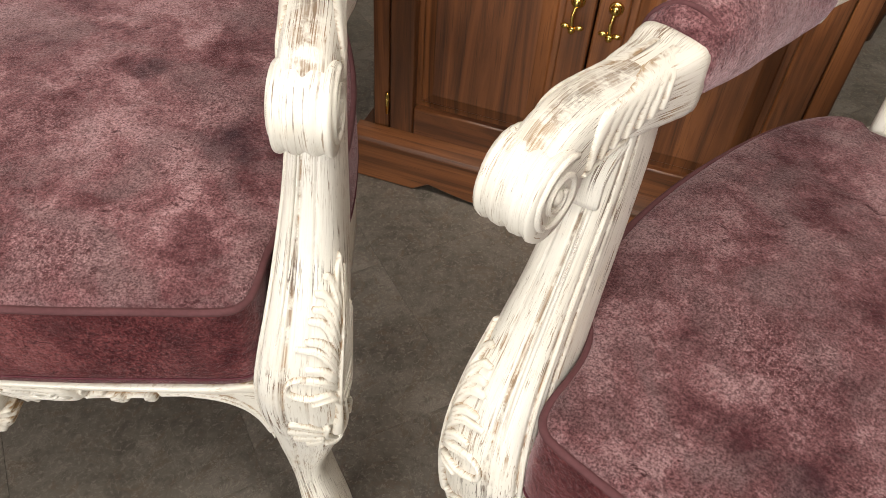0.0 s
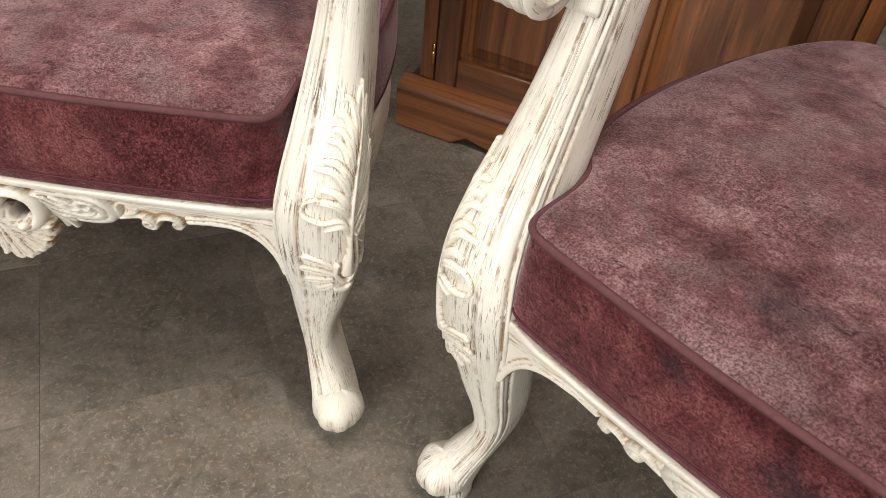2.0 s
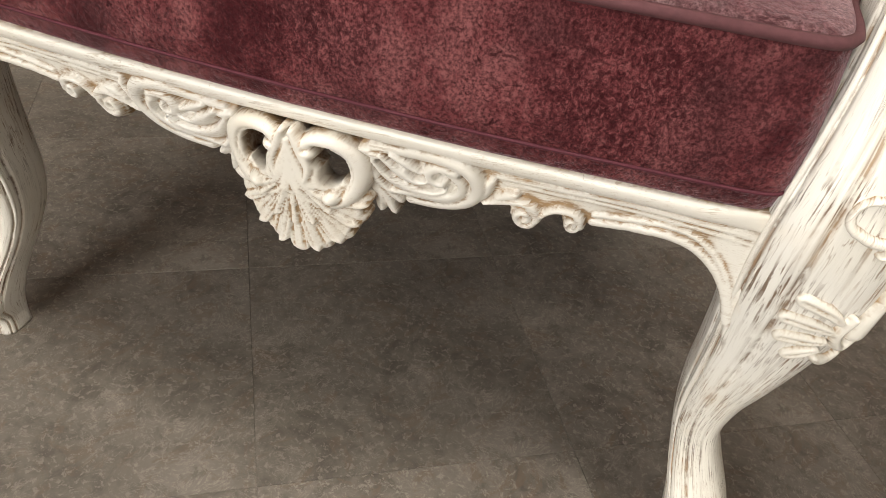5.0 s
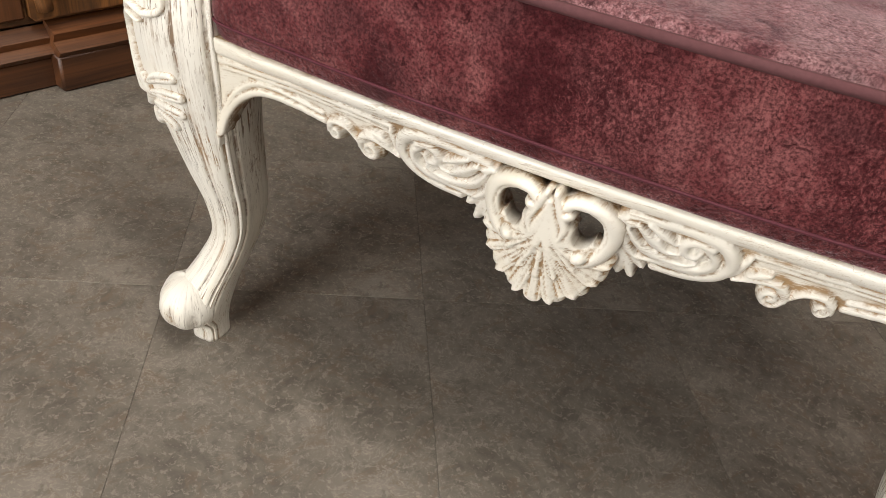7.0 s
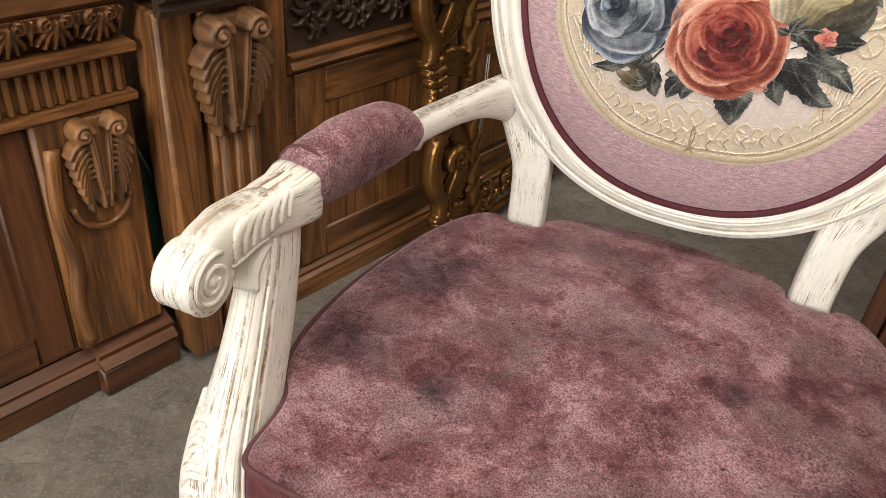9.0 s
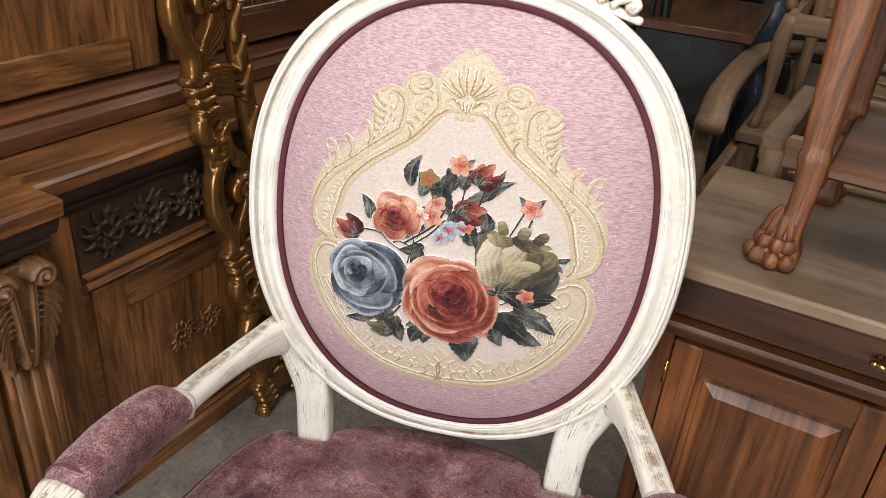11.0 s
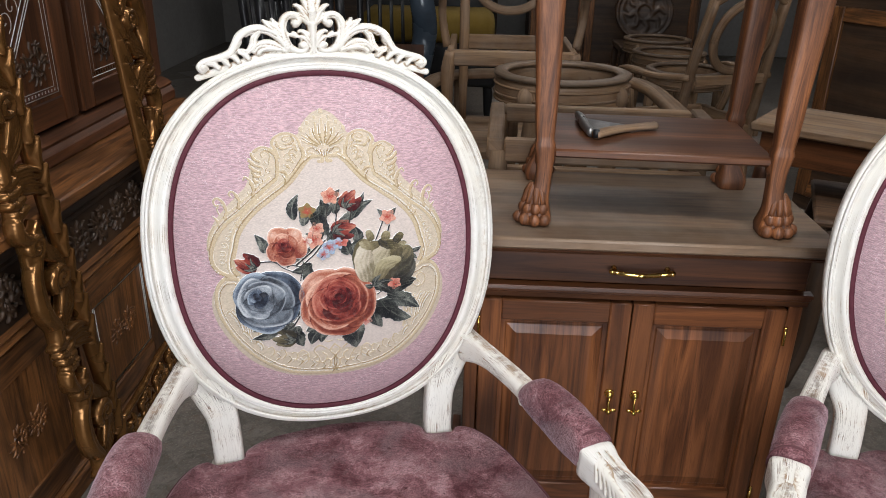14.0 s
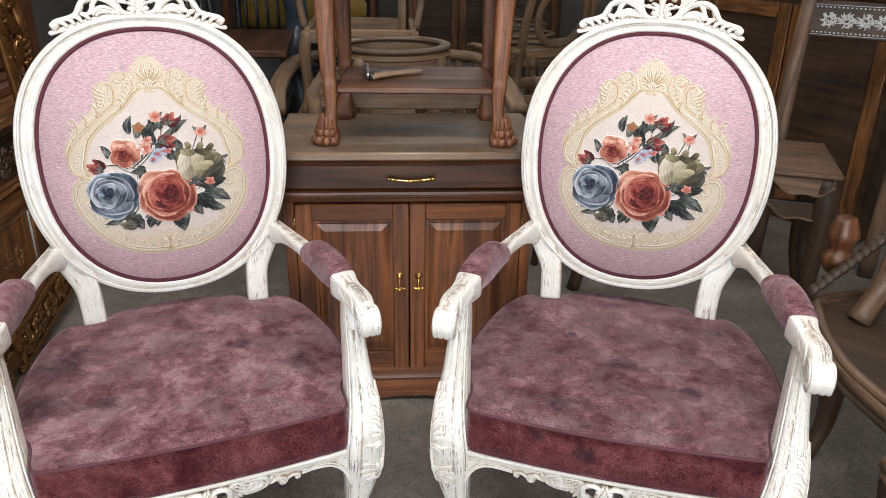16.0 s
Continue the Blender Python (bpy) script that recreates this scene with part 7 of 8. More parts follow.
def scroll_relief(x0, x1, z0, z1, y, r=.006, seed=1, pitch=None):
    """A field of carved vines: spirals with leaf fingers, looking to -y."""
    rnd = random.Random(seed)
    hgt = z1 - z0
    pitch = pitch or hgt * .9
    n = max(1, round((x1 - x0) / pitch))
    pw = (x1 - x0) / n
    f = Relief((x0 - .002, z0 - .002), (x1 + .002, z1 + .002), max(.0018, r * .33))
    for i in range(n):
        cx, cz = x0 + (i + .5) * pw, (z0 + z1) / 2
        up = 1 if i % 2 else -1
        R = min(pw, hgt) * .40
        f.ridge(arc_pts((cx, cz), R, R * .12, -90 * up, up * 1.7, 28), r * .75, r, 0, .5, 2)
        f.ridge(arc_pts((cx + pw * .5, cz), R * .5, R * .1, 90 * up, -up * 1.2, 14), r * .6, r * .9, 0, .5, 2)
        for k in range(11):
            a = radians(k * 33 + rnd.uniform(-12, 12))
            d = vec(math.cos(a), math.sin(a) * (hgt / pw if hgt < pw else 1))
            side = vec(-d[1], d[0])
            pts = [vec(cx, cz) + d * R * (.35 + .85 * t) + side * R * .34 * math.sin(2.2 * t) for t in np.linspace(0, 1, 4)]
            f.ridge([(float(np.clip(p[0], x0, x1)), float(np.clip(p[1], z0, z1))) for p in pts], (r * .4, r * 1.15, r * .35), r * 1.1, 0, .6, 4, None, (1,), r * .3)
    return f.skin(lambda a, b, h: (a, y - h, b), .003, r * .2, radians(90), 0, False)


def face_x(g, x, y0):
    """Places a front built in x (along), y (depth, out is -y), z at the plane x, starting at y0."""
    out = Geo()
    return out.merge(g, Matrix.Translation((x, y0, 0)) @ FACE)


def framed_panel(g, x0, x1, z0, z1, y, st=.055):
    bar(g, (x0, y, z0), (x0 + st, y + .022, z1), .004, 2)
    bar(g, (x1 - st, y, z0), (x1, y + .022, z1), .004, 2)
    bar(g, (x0 + st, y + .0004, z0), (x1 - st, y + .022, z0 + st), .004, 0)
    bar(g, (x0 + st, y + .0004, z1 - st), (x1 - st, y + .022, z1), .004, 0)
    return g


def framed_door(root, material, label, x0, x1, z0, z1, y, st, X, y0, mat2=None):
    """A door leaf of its board, two stiles and two rails."""
    door = part("door", face_x(box_geo((x0 + .004, y + .005, z0 + .004), (x1 - .004, y + .021, z1 - .004), .002, 2), X, y0), mat2 or material, root, label, 40)
    for lo, hi, ax, nm in (((x0, y, z0), (x0 + st, y + .022, z1), 2, "stile"), ((x1 - st, y, z0), (x1, y + .022, z1), 2, "stile"),
                           ((x0 + st, y + .0004, z0), (x1 - st, y + .022, z0 + st), 0, "rail"), ((x0 + st, y + .0004, z1 - st), (x1 - st, y + .022, z1), 0, "rail")):
        part(nm, face_x(box_geo(lo, hi, .004, ax), X, y0), material, door, "", 40)
    return door


def pilaster(g, x, z0, z1, y, w=.07):
    bar(g, (x - w / 2, y - .012, z0), (x + w / 2, y + .02, z1), .008, 2)
    for s in (-.28, 0, .28):
        tube(g, [(x + s * w, y - .013, z0 + .03), (x + s * w, y - .013, z1 - .03)], (w * .09, .004), ring(7), (1, 0, 0))
    return g


def carved_cabinet_near():
    root = thing("carved_cabinet", None, "raw teak carved cabinet with fluted frieze and leaf brackets", "cabinet", "carved cabinets along the aisle")
    y0, ln = -.62, 1.175      # runs along y from -.62 to .555
    X = -1.405
    b = Geo()
    bar(b, (0, 0, .10), (ln, .45, .76), .004, 0)
    part("carcass", face_x(b, X, y0), CARVED, root, "", 40)
    p = Geo()
    bar(p, (-.01, -.012, 0), (ln + .01, .45, .052), .004, 0)
    moulding(p, -.006, ln + .006, .0, .05, [(0, 0), (.012, 0), (.022, .010), (.010, .022), (.016, .034), (0, .05)])
    bar(p, (ln - .140, -.038, 0), (ln + .012, .2, .060), .004, 0)
    moulding(p, ln - .138, ln + .010, .0, .058, [(0, 0), (.036, 0), (.044, .010), (.026, .022), (.032, .036), (0, .052)])
    # Dark teak here: dirtier wood, with shade near the floor put in as colour.
    part("plinth", face_x(p, X, y0), TEAK_DARK, root, "", 40)
    fr = Geo()
    bar(fr, (-.01, -.030, .545), (ln + .012, .2, .560), .003, 0)
    bar(fr, (0, -.010, .56), (ln + .006, .2, .625), .003, 0)
    bar(fr, (-.014, -.040, .625), (ln + .016, .2, .642), .004, 0)
    n = 64
    for i in range(n):
        x = .01 + (ln - .02) * i / (n - 1)
        tube(fr, [(x, -.012, .563), (x, -.014, .623)], (.0062, .007), ring(7), (1, 0, 0))
    part("fluted_frieze", face_x(fr, X, y0), CARVED, root, "fluted teak frieze", 40)
    eg = Geo()
    lf = Relief((0, .640), (ln, .704), .0021)
    lf.board([(.004, .676), (.004, .702), (ln - .004, .702), (ln - .004, .676)])
    for i in range(18):
        x = .034 + (ln - .068) * i / 17
        for q in (-1, 1):
            lf.ridge(arc_pts((x + q * .0135, .688), .0105, .002, 100, -q * 1.4, 16), .0034, .0060, .002, .5, 3)
            lf.ridge([(x + q * .004, .682), (x + q * .016, .670), (x + q * .024, .656)], (.003, .0052, .003), .0060, 0, .45, 5, None, (1,), 0, q * .0018)
            lf.ridge([(x + q * .003, .678), (x + q * .009, .664), (x + q * .013, .650)], (.003, .0050, .003), .0070, 0, .45, 5, None, (1,), 0, q * .0018)
        lf.ridge([(x, .690), (x, .668), (x, .647)], (.004, .0055, .003), .0090, 0, .5, 5, None, (1,), .001)
        lf.ridge([(x + .032, .696), (x + .032, .676), (x + .032, .658)], (.002, .0040, .0015), .0055, 0, .5)
    eg.merge(lf.skin(lambda a, b, v: (a, -.018 - v - .5 * (b - .65), b), .010, .001, radians(90), 0, True))
    bar(eg, (-.02, -.05, .70), (ln + .02, .45, .76), .012, 0)
    part("leaf_cornice", face_x(eg, X, y0), CARVED, root, "carved leaf cornice", 40)
    for xc in (ln - .085, .30):
        st = Geo()
        bar(st, (xc - .075, -.022, .112), (xc + .085, .01, .545), .006, 2)
        st = part("pilaster", face_x(st, X, y0), CARVED, root, "", 40)
        part("edge_carving", face_x(tube(Geo(), smooth([(xc - .055, -.022, .13), (xc - .064, -.026, .22), (xc - .052, -.024, .30), (xc - .062, -.026, .40), (xc - .052, -.022, .50)], 6), (.013, .012), ring(8), (1, 0, 0)), X, y0), CARVED, st)
        a = acanthus(.16, .095, .030)
        part("bracket", face_x(Geo().merge(a, Matrix.Translation((xc + .012, -.024, .545))), X, y0), PALE_CARVED, root, "carved leaf bracket with two volutes")
        part("drop", face_x(tube(Geo(), spiral((xc + .010, -.026, .395), .050, .046, 180, .5, (1, 0, 0), (0, 0, 1), 16), (.008, .006), ring(7), (0, 1, 0)), X, y0), CARVED, root)
    # Darker teak than the pilasters, taking in the shade low on this cabinet.
    door = framed_door(root, TEAK_DARK, "panelled teak door, shut", .42, ln - .165, .115, .54, -.012, .06, X, y0)
    part("panel", face_x(raised_panel(.475, ln - .22, .17, .49, -.004), X, y0), TEAK_DARK, door, "", 20)


carved_cabinet_near()


def carved_sideboard():
    root = thing("carved_sideboard", None, "long carved teak sideboard with dark vine frieze and leaf brackets", "sideboard", "carved cabinets along the aisle")
    y0, ln, X = .668, 1.742, -1.378
    b = Geo()
    bar(b, (0, 0, .02), (ln, .46, .735), .004, 0)
    part("carcass", face_x(b, X, y0), CARVED, root, "", 40)
    t = Geo()
    bar(t, (-.03, -.055, .752), (ln + .03, .47, .785), .006, 0)
    bar(t, (-.112, -.128, .752), (.105, .1, .787), .006, 0)
    part("top_board", face_x(t, X, y0), CARVED, root, "worn brown top board", 40)
    m = Geo()
    moulding(m, -.02, ln + .02, .0, .692, [(0, 0), (.012, .0), (.020, .012), (.016, .022), (.034, .030), (.044, .046), (.050, .060), (0, .060)])
    moulding(m, -.098, .095, -.072, .692, [(0, 0), (.012, .0), (.020, .012), (.016, .022), (.034, .030), (.044, .046), (.048, .060), (0, .060)])
    part("cornice", face_x(m, X, y0), CARVED_DARK, root, "", 35)
    f = Geo()
    bar(f, (.19, -.006, .555), (ln, .02, .692), .003, 0)
    fz = part("frieze", face_x(f, X, y0), CARVED_DARK, root, "dark frieze board", 40)
    part("vine_carving", face_x(scroll_relief(.20, ln - .02, .568, .685, -.010, .006, 3), X, y0), CARVED_DARK, fz, "dark carved vines")
    rl = Geo()
    moulding(rl, .19, ln, -.004, .520, [(0, 0), (.008, 0), (.018, .010), (.012, .022), (.020, .034), (0, .038)])
    part("rail", face_x(rl, X, y0), CARVED, root, "", 35)
    part("pilaster", face_x(box_geo((-.088, -.052, .02), (-.022, .02, .692), .006, 2), X, y0), CARVED, root, "", 40)
    post = Geo()
    bar(post, (-.014, -.062, .02), (.082, .02, .692), .006, 2)
    bar(post, (.088, -.020, .02), (.180, .02, .692), .006, 2)
    post = part("pilaster", face_x(post, X, y0), CARVED, root, "", 40)
    for s in (.006, .034, .062):
        part("flute", face_x(tube(Geo(), [(s, -.062, .10), (s, -.062, .47)], (.009, .006), ring(7), (1, 0, 0)), X, y0), CARVED, post)
    a = acanthus(.20, .128, .042)
    part("bracket", face_x(Geo().merge(a, Matrix.Translation((.020, -.064, .685))), X, y0), PALE_CARVED, root, "pale carved leaf bracket")
    for i in range(3):
        xa = .205 + i * .505
        door = framed_door(root, CARVED, "panelled door with carved medallion, shut", xa, xa + .49, .075, .515, -.010, .075, X, y0)
        part("inner_frame", face_x(framed_panel(Geo(), xa + .085, xa + .405, .16, .43, -.004, .028), X, y0), CARVED, door, "", 40)
        c = scroll_relief(xa + .165, xa + .325, .20, .395, -.004, .0045, 10 + i, .08)
        part("medallion", face_x(c, X, y0), CARVED, door, "carved vine medallion")
        if i:
            il = Geo()
            for k in range(2):
                q = .090 + .008 * k
                for p0, p1 in (((xa + q, .165), (xa + .49 - q, .165)), ((xa + .49 - q, .165), (xa + .49 - q, .425)), ((xa + .49 - q, .425), (xa + q, .425)), ((xa + q, .425), (xa + q, .165))):
                    tube(il, [(p0[0], -.008, p0[1]), (p1[0], -.008, p1[1])], (.0018, .0012), ring(4), (0, 1, 0))
            part("inlay", face_x(il, X, y0), INLAY, door, "pale inlaid lines")
    p = Geo()
    moulding(p, .18, ln, .0, .0, [(0, 0), (.020, 0), (.020, .045), (.010, .052), (.014, .062), (0, .072)])
    part("plinth", face_x(p, X, y0), CARVED, root, "", 35)


carved_sideboard()


def panelled_doors():
    """Tall panelled and inlaid door leaves standing on the sideboard's back."""
    root = thing("door_cabinet", None, "tall dark teak cabinet with inlaid geometric door panels", "cabinet")
    X, z0 = -1.49, .787
    y0 = .70
    b = Geo()
    bar(b, (0, .024, z0), (1.72, .30, 2.25), .004, 2)
    part("carcass", face_x(b, X, y0), CARVED_DARK, root, "", 40)
    bs = Geo()
    bar(bs, (-.01, -.03, z0), (1.73, .03, z0 + .035), .004, 0)
    moulding(bs, -.01, 1.73, .024, z0 + .034, [(0, 0), (.050, 0), (.040, .012), (.046, .022), (.03, .034), (0, .044)])
    part("plinth", face_x(bs, X, y0), TEAK_DARK, root, "", 35)
    for i, (xa, xb) in enumerate(((.02, .50), (.53, 1.10), (1.13, 1.70))):
        door = framed_door(root, CARVED if i == 0 else TEAK_DARK, "panelled teak door leaf, shut", xa, xb, z0 + .085, 1.62, 0, .07, X, y0)
        if i == 0:
            part("panel", face_x(raised_panel(xa + .065, xb - .065, z0 + .15, 1.56, .010), X, y0), CARVED, door, "", 20)
            continue
        pa = Geo()
        bar(pa, (xa + .07, .008, z0 + .155), (xb - .07, .02, 1.55), .002, 2)
        part("panel", face_x(pa, X, y0), TEAK_DARK, door, "", 40)
        pn = door
        il = Geo()
        for q in (.082, .100):
            lo, hi = z0 + .085 + q, 1.62 - q
            for p0, p1 in (((xa + q, lo), (xb - q, lo)), ((xb - q, lo), (xb - q, hi)), ((xb - q, hi), (xa + q, hi)), ((xa + q, hi), (xa + q, lo))):
                tube(il, [(p0[0], .006, p0[1]), (p1[0], .006, p1[1])], (.0022, .0016), ring(4), (0, 1, 0))
        n = 26
        for k in range(n):
            x = xa + .086 + (xb - xa - .172) * k / (n - 1)
            bar(il, (x, .005, z0 + .172), (x + .007, .008, z0 + .180), .0005)
        cx, cz, r = (xa + xb) / 2, z0 + .45, .17
        pts = [(cx, cz - r * 1.25), (cx + r, cz), (cx, cz + r * 1.25), (cx - r, cz)]
        for q in (1.0, .93, .80):
            for k in range(4):
                p0, p1 = pts[k], pts[(k + 1) % 4]
                f = lambda p: (cx + (p[0] - cx) * q, .005, cz + (p[1] - cz) * q)
                tube(il, [f(p0), f(p1)], (.0024, .0016), ring(4), (0, 1, 0))
        for k in range(10):
            a = radians(36 * k)
            c = (cx + .07 * math.cos(a), .006, cz + .085 * math.sin(a))
            tube(il, spiral(c, .030, .006, 36 * k, 1.1, (1, 0, 0), (0, 0, 1), 14), (.0022, .0020), ring(4), (0, 1, 0))
            lobe(il, [vec(cx, .006, cz) + vec(math.cos(a), 0, math.sin(a)) * .06 * t for t in np.linspace(.2, 1, 5)], .008, (0, 1, 0), .2, 6)
        part("inlay", face_x(il, X, y0), INLAY, pn, "pale inlaid scroll diamond")
        part("carving", face_x(scroll_relief(xa + .11, xb - .11, z0 + .19, z0 + .32, .004, .004, 30 + i), X, y0), CARVED_DARK, pn)


panelled_doors()


def gilt_screen():
    """An empty gilded frame leaning on the sideboard: two carved stiles, a foot rail and a head rail."""
    root = thing("gilded_screen", pose(-1.285, 1.372, 0.008, 8.6, -1.2, 0), "empty gilded openwork frame carved with scrolling leaves", "mirror frame")

    def stile(y, flip):
        r = Relief((-.100, .0), (.088, 1.62), .0024)
        per, low = .405, .023
        for i in range(-1, 5):
            def rd(pts, w, h, base=0.0, vein=0.0, n=4):
                w = tuple(k * 1.42 for k in w) if isinstance(w, tuple) else w * 1.35
                r.ridge([(p, z + i * per + low) for p, z in pts], w, h * 1.15, base, .5, n, None, (1,), vein)
            # outer edge, bow, stacked steps below it and the scrolled foot
            rd([(-.046, -.060), (-.050, .0), (-.048, .06), (-.046, .12), (-.055, .2), (-.050, .28), (-.044, .345)], .0100, .011)
            rd([(-.036, .305), (-.056, .272), (-.064, .215), (-.060, .170), (-.047, .132), (-.052, .096)], (.010, .0140, .010), .019, .002, .002)
            for k in range(4):
                rd([(-.066 + .004 * k, .086 - .023 * k), (-.048, .080 - .023 * k), (-.030 + .003 * k, .083 - .023 * k)], (.008, .0115, .007), .017, .001, .002)
            rd(arc_pts((-.034, .332), .026, .005, 250, 1.5, 18), .0085, .018, .002, 0, 2)
            rd([(-.060, .002), (-.062, -.022), (-.052, -.046), (-.034, -.056)], (.009, .011, .008), .018, .002)
            # open volute with flame leaves
            rd(arc_pts((.008, .222), .030, .006, -150, -1.5, 20), .0085, .018, .004, 0, 2)
            for k in range(6):
                rd([(-.046 + .005 * k, .100 + .010 * k), (-.022 + .005 * k, .118 + .012 * k), (.012 + .003 * k, .136 + .016 * k), (.034, .170 + .018 * k)], (.004, .0095, .003), .015, .001, .004)
            for k in range(5):
                rd([(.036 - .004 * k, .250 + .010 * k), (.010 - .004 * k, .272 + .012 * k), (-.008 - .003 * k, .300 + .014 * k), (-.006, .345 + .008 * k)], (.004, .0095, .003), .015, .001, .004)
            for k in range(4):
                rd([(.042, .012 + .018 * k), (.016, .034 + .016 * k), (-.012 - .004 * k, .052 + .014 * k), (-.026, .085 + .010 * k)], (.004, .010, .003), .015, .001, .004)
            # straight stem wound with leaves
            rd([(.060, 0), (.060, .2), (.060, .41)], .0150, .012)
            for k in range(6):
                rd([(.048, .063 * k), (.057, .063 * k + .030), (.071, .063 * k + .064)], (.003, .0085, .003), .011, .009, .003)
        return r.skin(lambda p, z, h: (h - .004, y + flip * p * 1.14, z), .012, .003, 0, 0, True)

    part("stile", stile(-.065, 1), GILT, root, "gilded openwork stile")
    part("stile", stile(.575, -1), GILT, root, "gilded openwork stile")
    rail = Geo()
    for i in range(5):
        yy = .0 + .105 * i
        tube(rail, spiral((0, yy + .05, .075), .045, .008, 0, 1.6 * (1 if i % 2 else -1), (0, 1, 0), (0, 0, 1), 24), (.012, .008), ring(8), (1, 0, 0))
        for j in range(5):
            a = radians(70 * j + 20)
            q = [vec(.006, yy + .05 + math.cos(a + t) * .055 * t, .075 + math.sin(a + t) * .05 * t) for t in np.linspace(.2, 1, 6)]
            lobe(rail, q, .009, (1, 0, 0), 1, 7)
    for z in (.014, .135):
        tube(rail, [(0, -.03 + .065 * k, z + .004 * math.sin(k * 1.7)) for k in range(10)], (.011, .009), ring(8), (1, 0, 0))
    part("foot_rail", rail, GILT, root, "gilded openwork foot rail")
    part("head_rail", Geo().merge(rail, Matrix.Translation((0, 0, 1.50))), GILT, root)


gilt_screen()


# ==== raw chair frames and other stock further back ====
def raw_leg(g, x, y, z1, s=1, w=.022, spread=.03):
    rows = smooth([(x + s * spread, y, 0, w * .7, w * .7), (x + s * spread * .3, y, z1 * .3, w * .75, w * .75), (x + s * spread * .4, y, z1 * .75, w * 1.2, w * 1.2), (x, y, z1, w, w)], 4)
    return tube(g, rows[:, :3], rows[:, 3:], ring(10, 2.8), (1, 0, 0))


def raw_round_chair(at, label="raw unpainted round chair frame without upholstery", drop=0.0):
    """A round seat frame: carved knees, a moulded ring with a rebate and a plain top ring."""
    root = thing("raw_chair", at, label, "raw chair", "raw chair frames")
    for i in range(4):
        a = radians(45 + 90 * i)
        part("leg", raw_leg(Geo(), .20 * math.cos(a), .20 * math.sin(a), .80 - drop, 1 if math.cos(a) > 0 else -1), RAW, root)
        part("knee_carving", blob(Geo(), (.245 * math.cos(a), .225 * math.sin(a), .815 - drop), .034, 10, 8, (1, 1, 1.25)), RAW, root)

    def hoop(rx, ry, z, size, p, n):
        return tube(Geo(), [(rx * math.cos(t), ry * math.sin(t), z - drop) for t in np.linspace(0, 2 * math.pi, 57)[:-1]], size, ring(n, p), (0, 0, 1), closed=True)

    part("seat_ring", hoop(.235, .215, .825, (.045, .018), 3.2, 12), RAW, root, "raw timber seat ring")
    for zz in (.79, .812, .846):
        part("bead", hoop(.252, .232, zz, (.005, .006), 2, 6), RAW, root)
    part("top_ring", hoop(.232, .212, .880, (.010, .028), 3, 8), TEAK_TOP, root, "greyed flat top ring")
    return root


def raw_armchair(at, group="raw chair frames", ring_z=.90, ring_h=.17):
    root = thing("raw_chair", at, "raw sanded armchair frame without upholstery", "raw chair", group)
    for s in (-1, 1):
        part("front_leg", raw_leg(Geo(), s * .27, -.25, .42, s, .026), RAW, root)
        rows = smooth([(s * .22, .27, 0, .02, .02), (s * .22, .24, .4, .025, .025), (s * .22, .29, .75, .022, .026), (s * .20, .37, 1.08, .02, .028)], 5)
        part("back_stile", tube(Geo(), rows[:, :3], rows[:, 3:], ring(10, 3), (1, 0, 0)), RAW, root)
        rows = smooth([(s * .23, .30, .70, .020, .018), (s * .30, .10, .68, .026, .016), (s * .32, -.12, .68, .030, .017), (s * .31, -.22, .66, .026, .020)], 5)
        part("arm", tube(Geo(), rows[:, :3], rows[:, 3:], ring(10, 3), (1, 0, 0)), RAW, root)
        rows = smooth([(s * .29, -.12, .42, .02, .024), (s * .315, -.10, .55, .018, .022), (s * .31, -.14, .67, .02, .024)], 5)
        part("arm_post", tube(Geo(), rows[:, :3], rows[:, 3:], ring(10, 3), (1, 0, 0)), RAW, root)
        part("side_rail", box_geo((s * .27 - .015, -.24, .36), (s * .27 + .015, .25, .43), .004, 1), RAW, root, "", 40)
    part("front_rail", box_geo((-.27, -.27, .36), (.27, -.24, .43), .006, 0), RAW, root, "", 40)
    part("back_rail", box_geo((-.22, .23, .36), (.22, .26, .43), .004, 0), RAW, root, "", 40)
    c = [(.155 * math.cos(t), .35 + .05 * math.sin(t), ring_z + ring_h * math.sin(t)) for t in np.linspace(0, 2 * math.pi, 41)[:-1]]
    part("back_ring", tube(Geo(), c, (.016, .022), ring(10, 3), (0, 1, 0), closed=True), RAW, root)
    cr = smooth([(-.21, .375, 1.07), (-.12, .385, 1.12), (0, .39, 1.15), (.12, .385, 1.12), (.21, .375, 1.07)], 6)
    part("crest_rail", tube(Geo(), cr, (.018, .03), ring(10, 3), (0, 1, 0)), RAW, root)
    part("lower_rail", box_geo((-.20, .29, .66), (.20, .315, .71), .004, 0), RAW, root, "", 40)
    return root


raw_round_chair(pose(-.05, 2.63, 0, 0, 0, 10))


def raw_bench():
    root = thing("raw_bench", pose(-.22, 3.38, 0), "low raw timber bench under a stacked chair frame", "bench")
    part("tabletop", box_geo((-.34, -.34, .41), (.34, .34, .45), .005, 0), RAW, root, "", 40)
    for sx in (-1, 1):
        for sy in (-1, 1):
            part("leg", box_geo((sx * .29 - .03, sy * .29 - .03, 0), (sx * .29 + .03, sy * .29 + .03, .41), .004, 2), RAW, root, "", 40)


raw_bench()
raw_armchair(pose(-.22, 3.38, .45, 0, 0, 0), "raw chair frames", .64, .10)


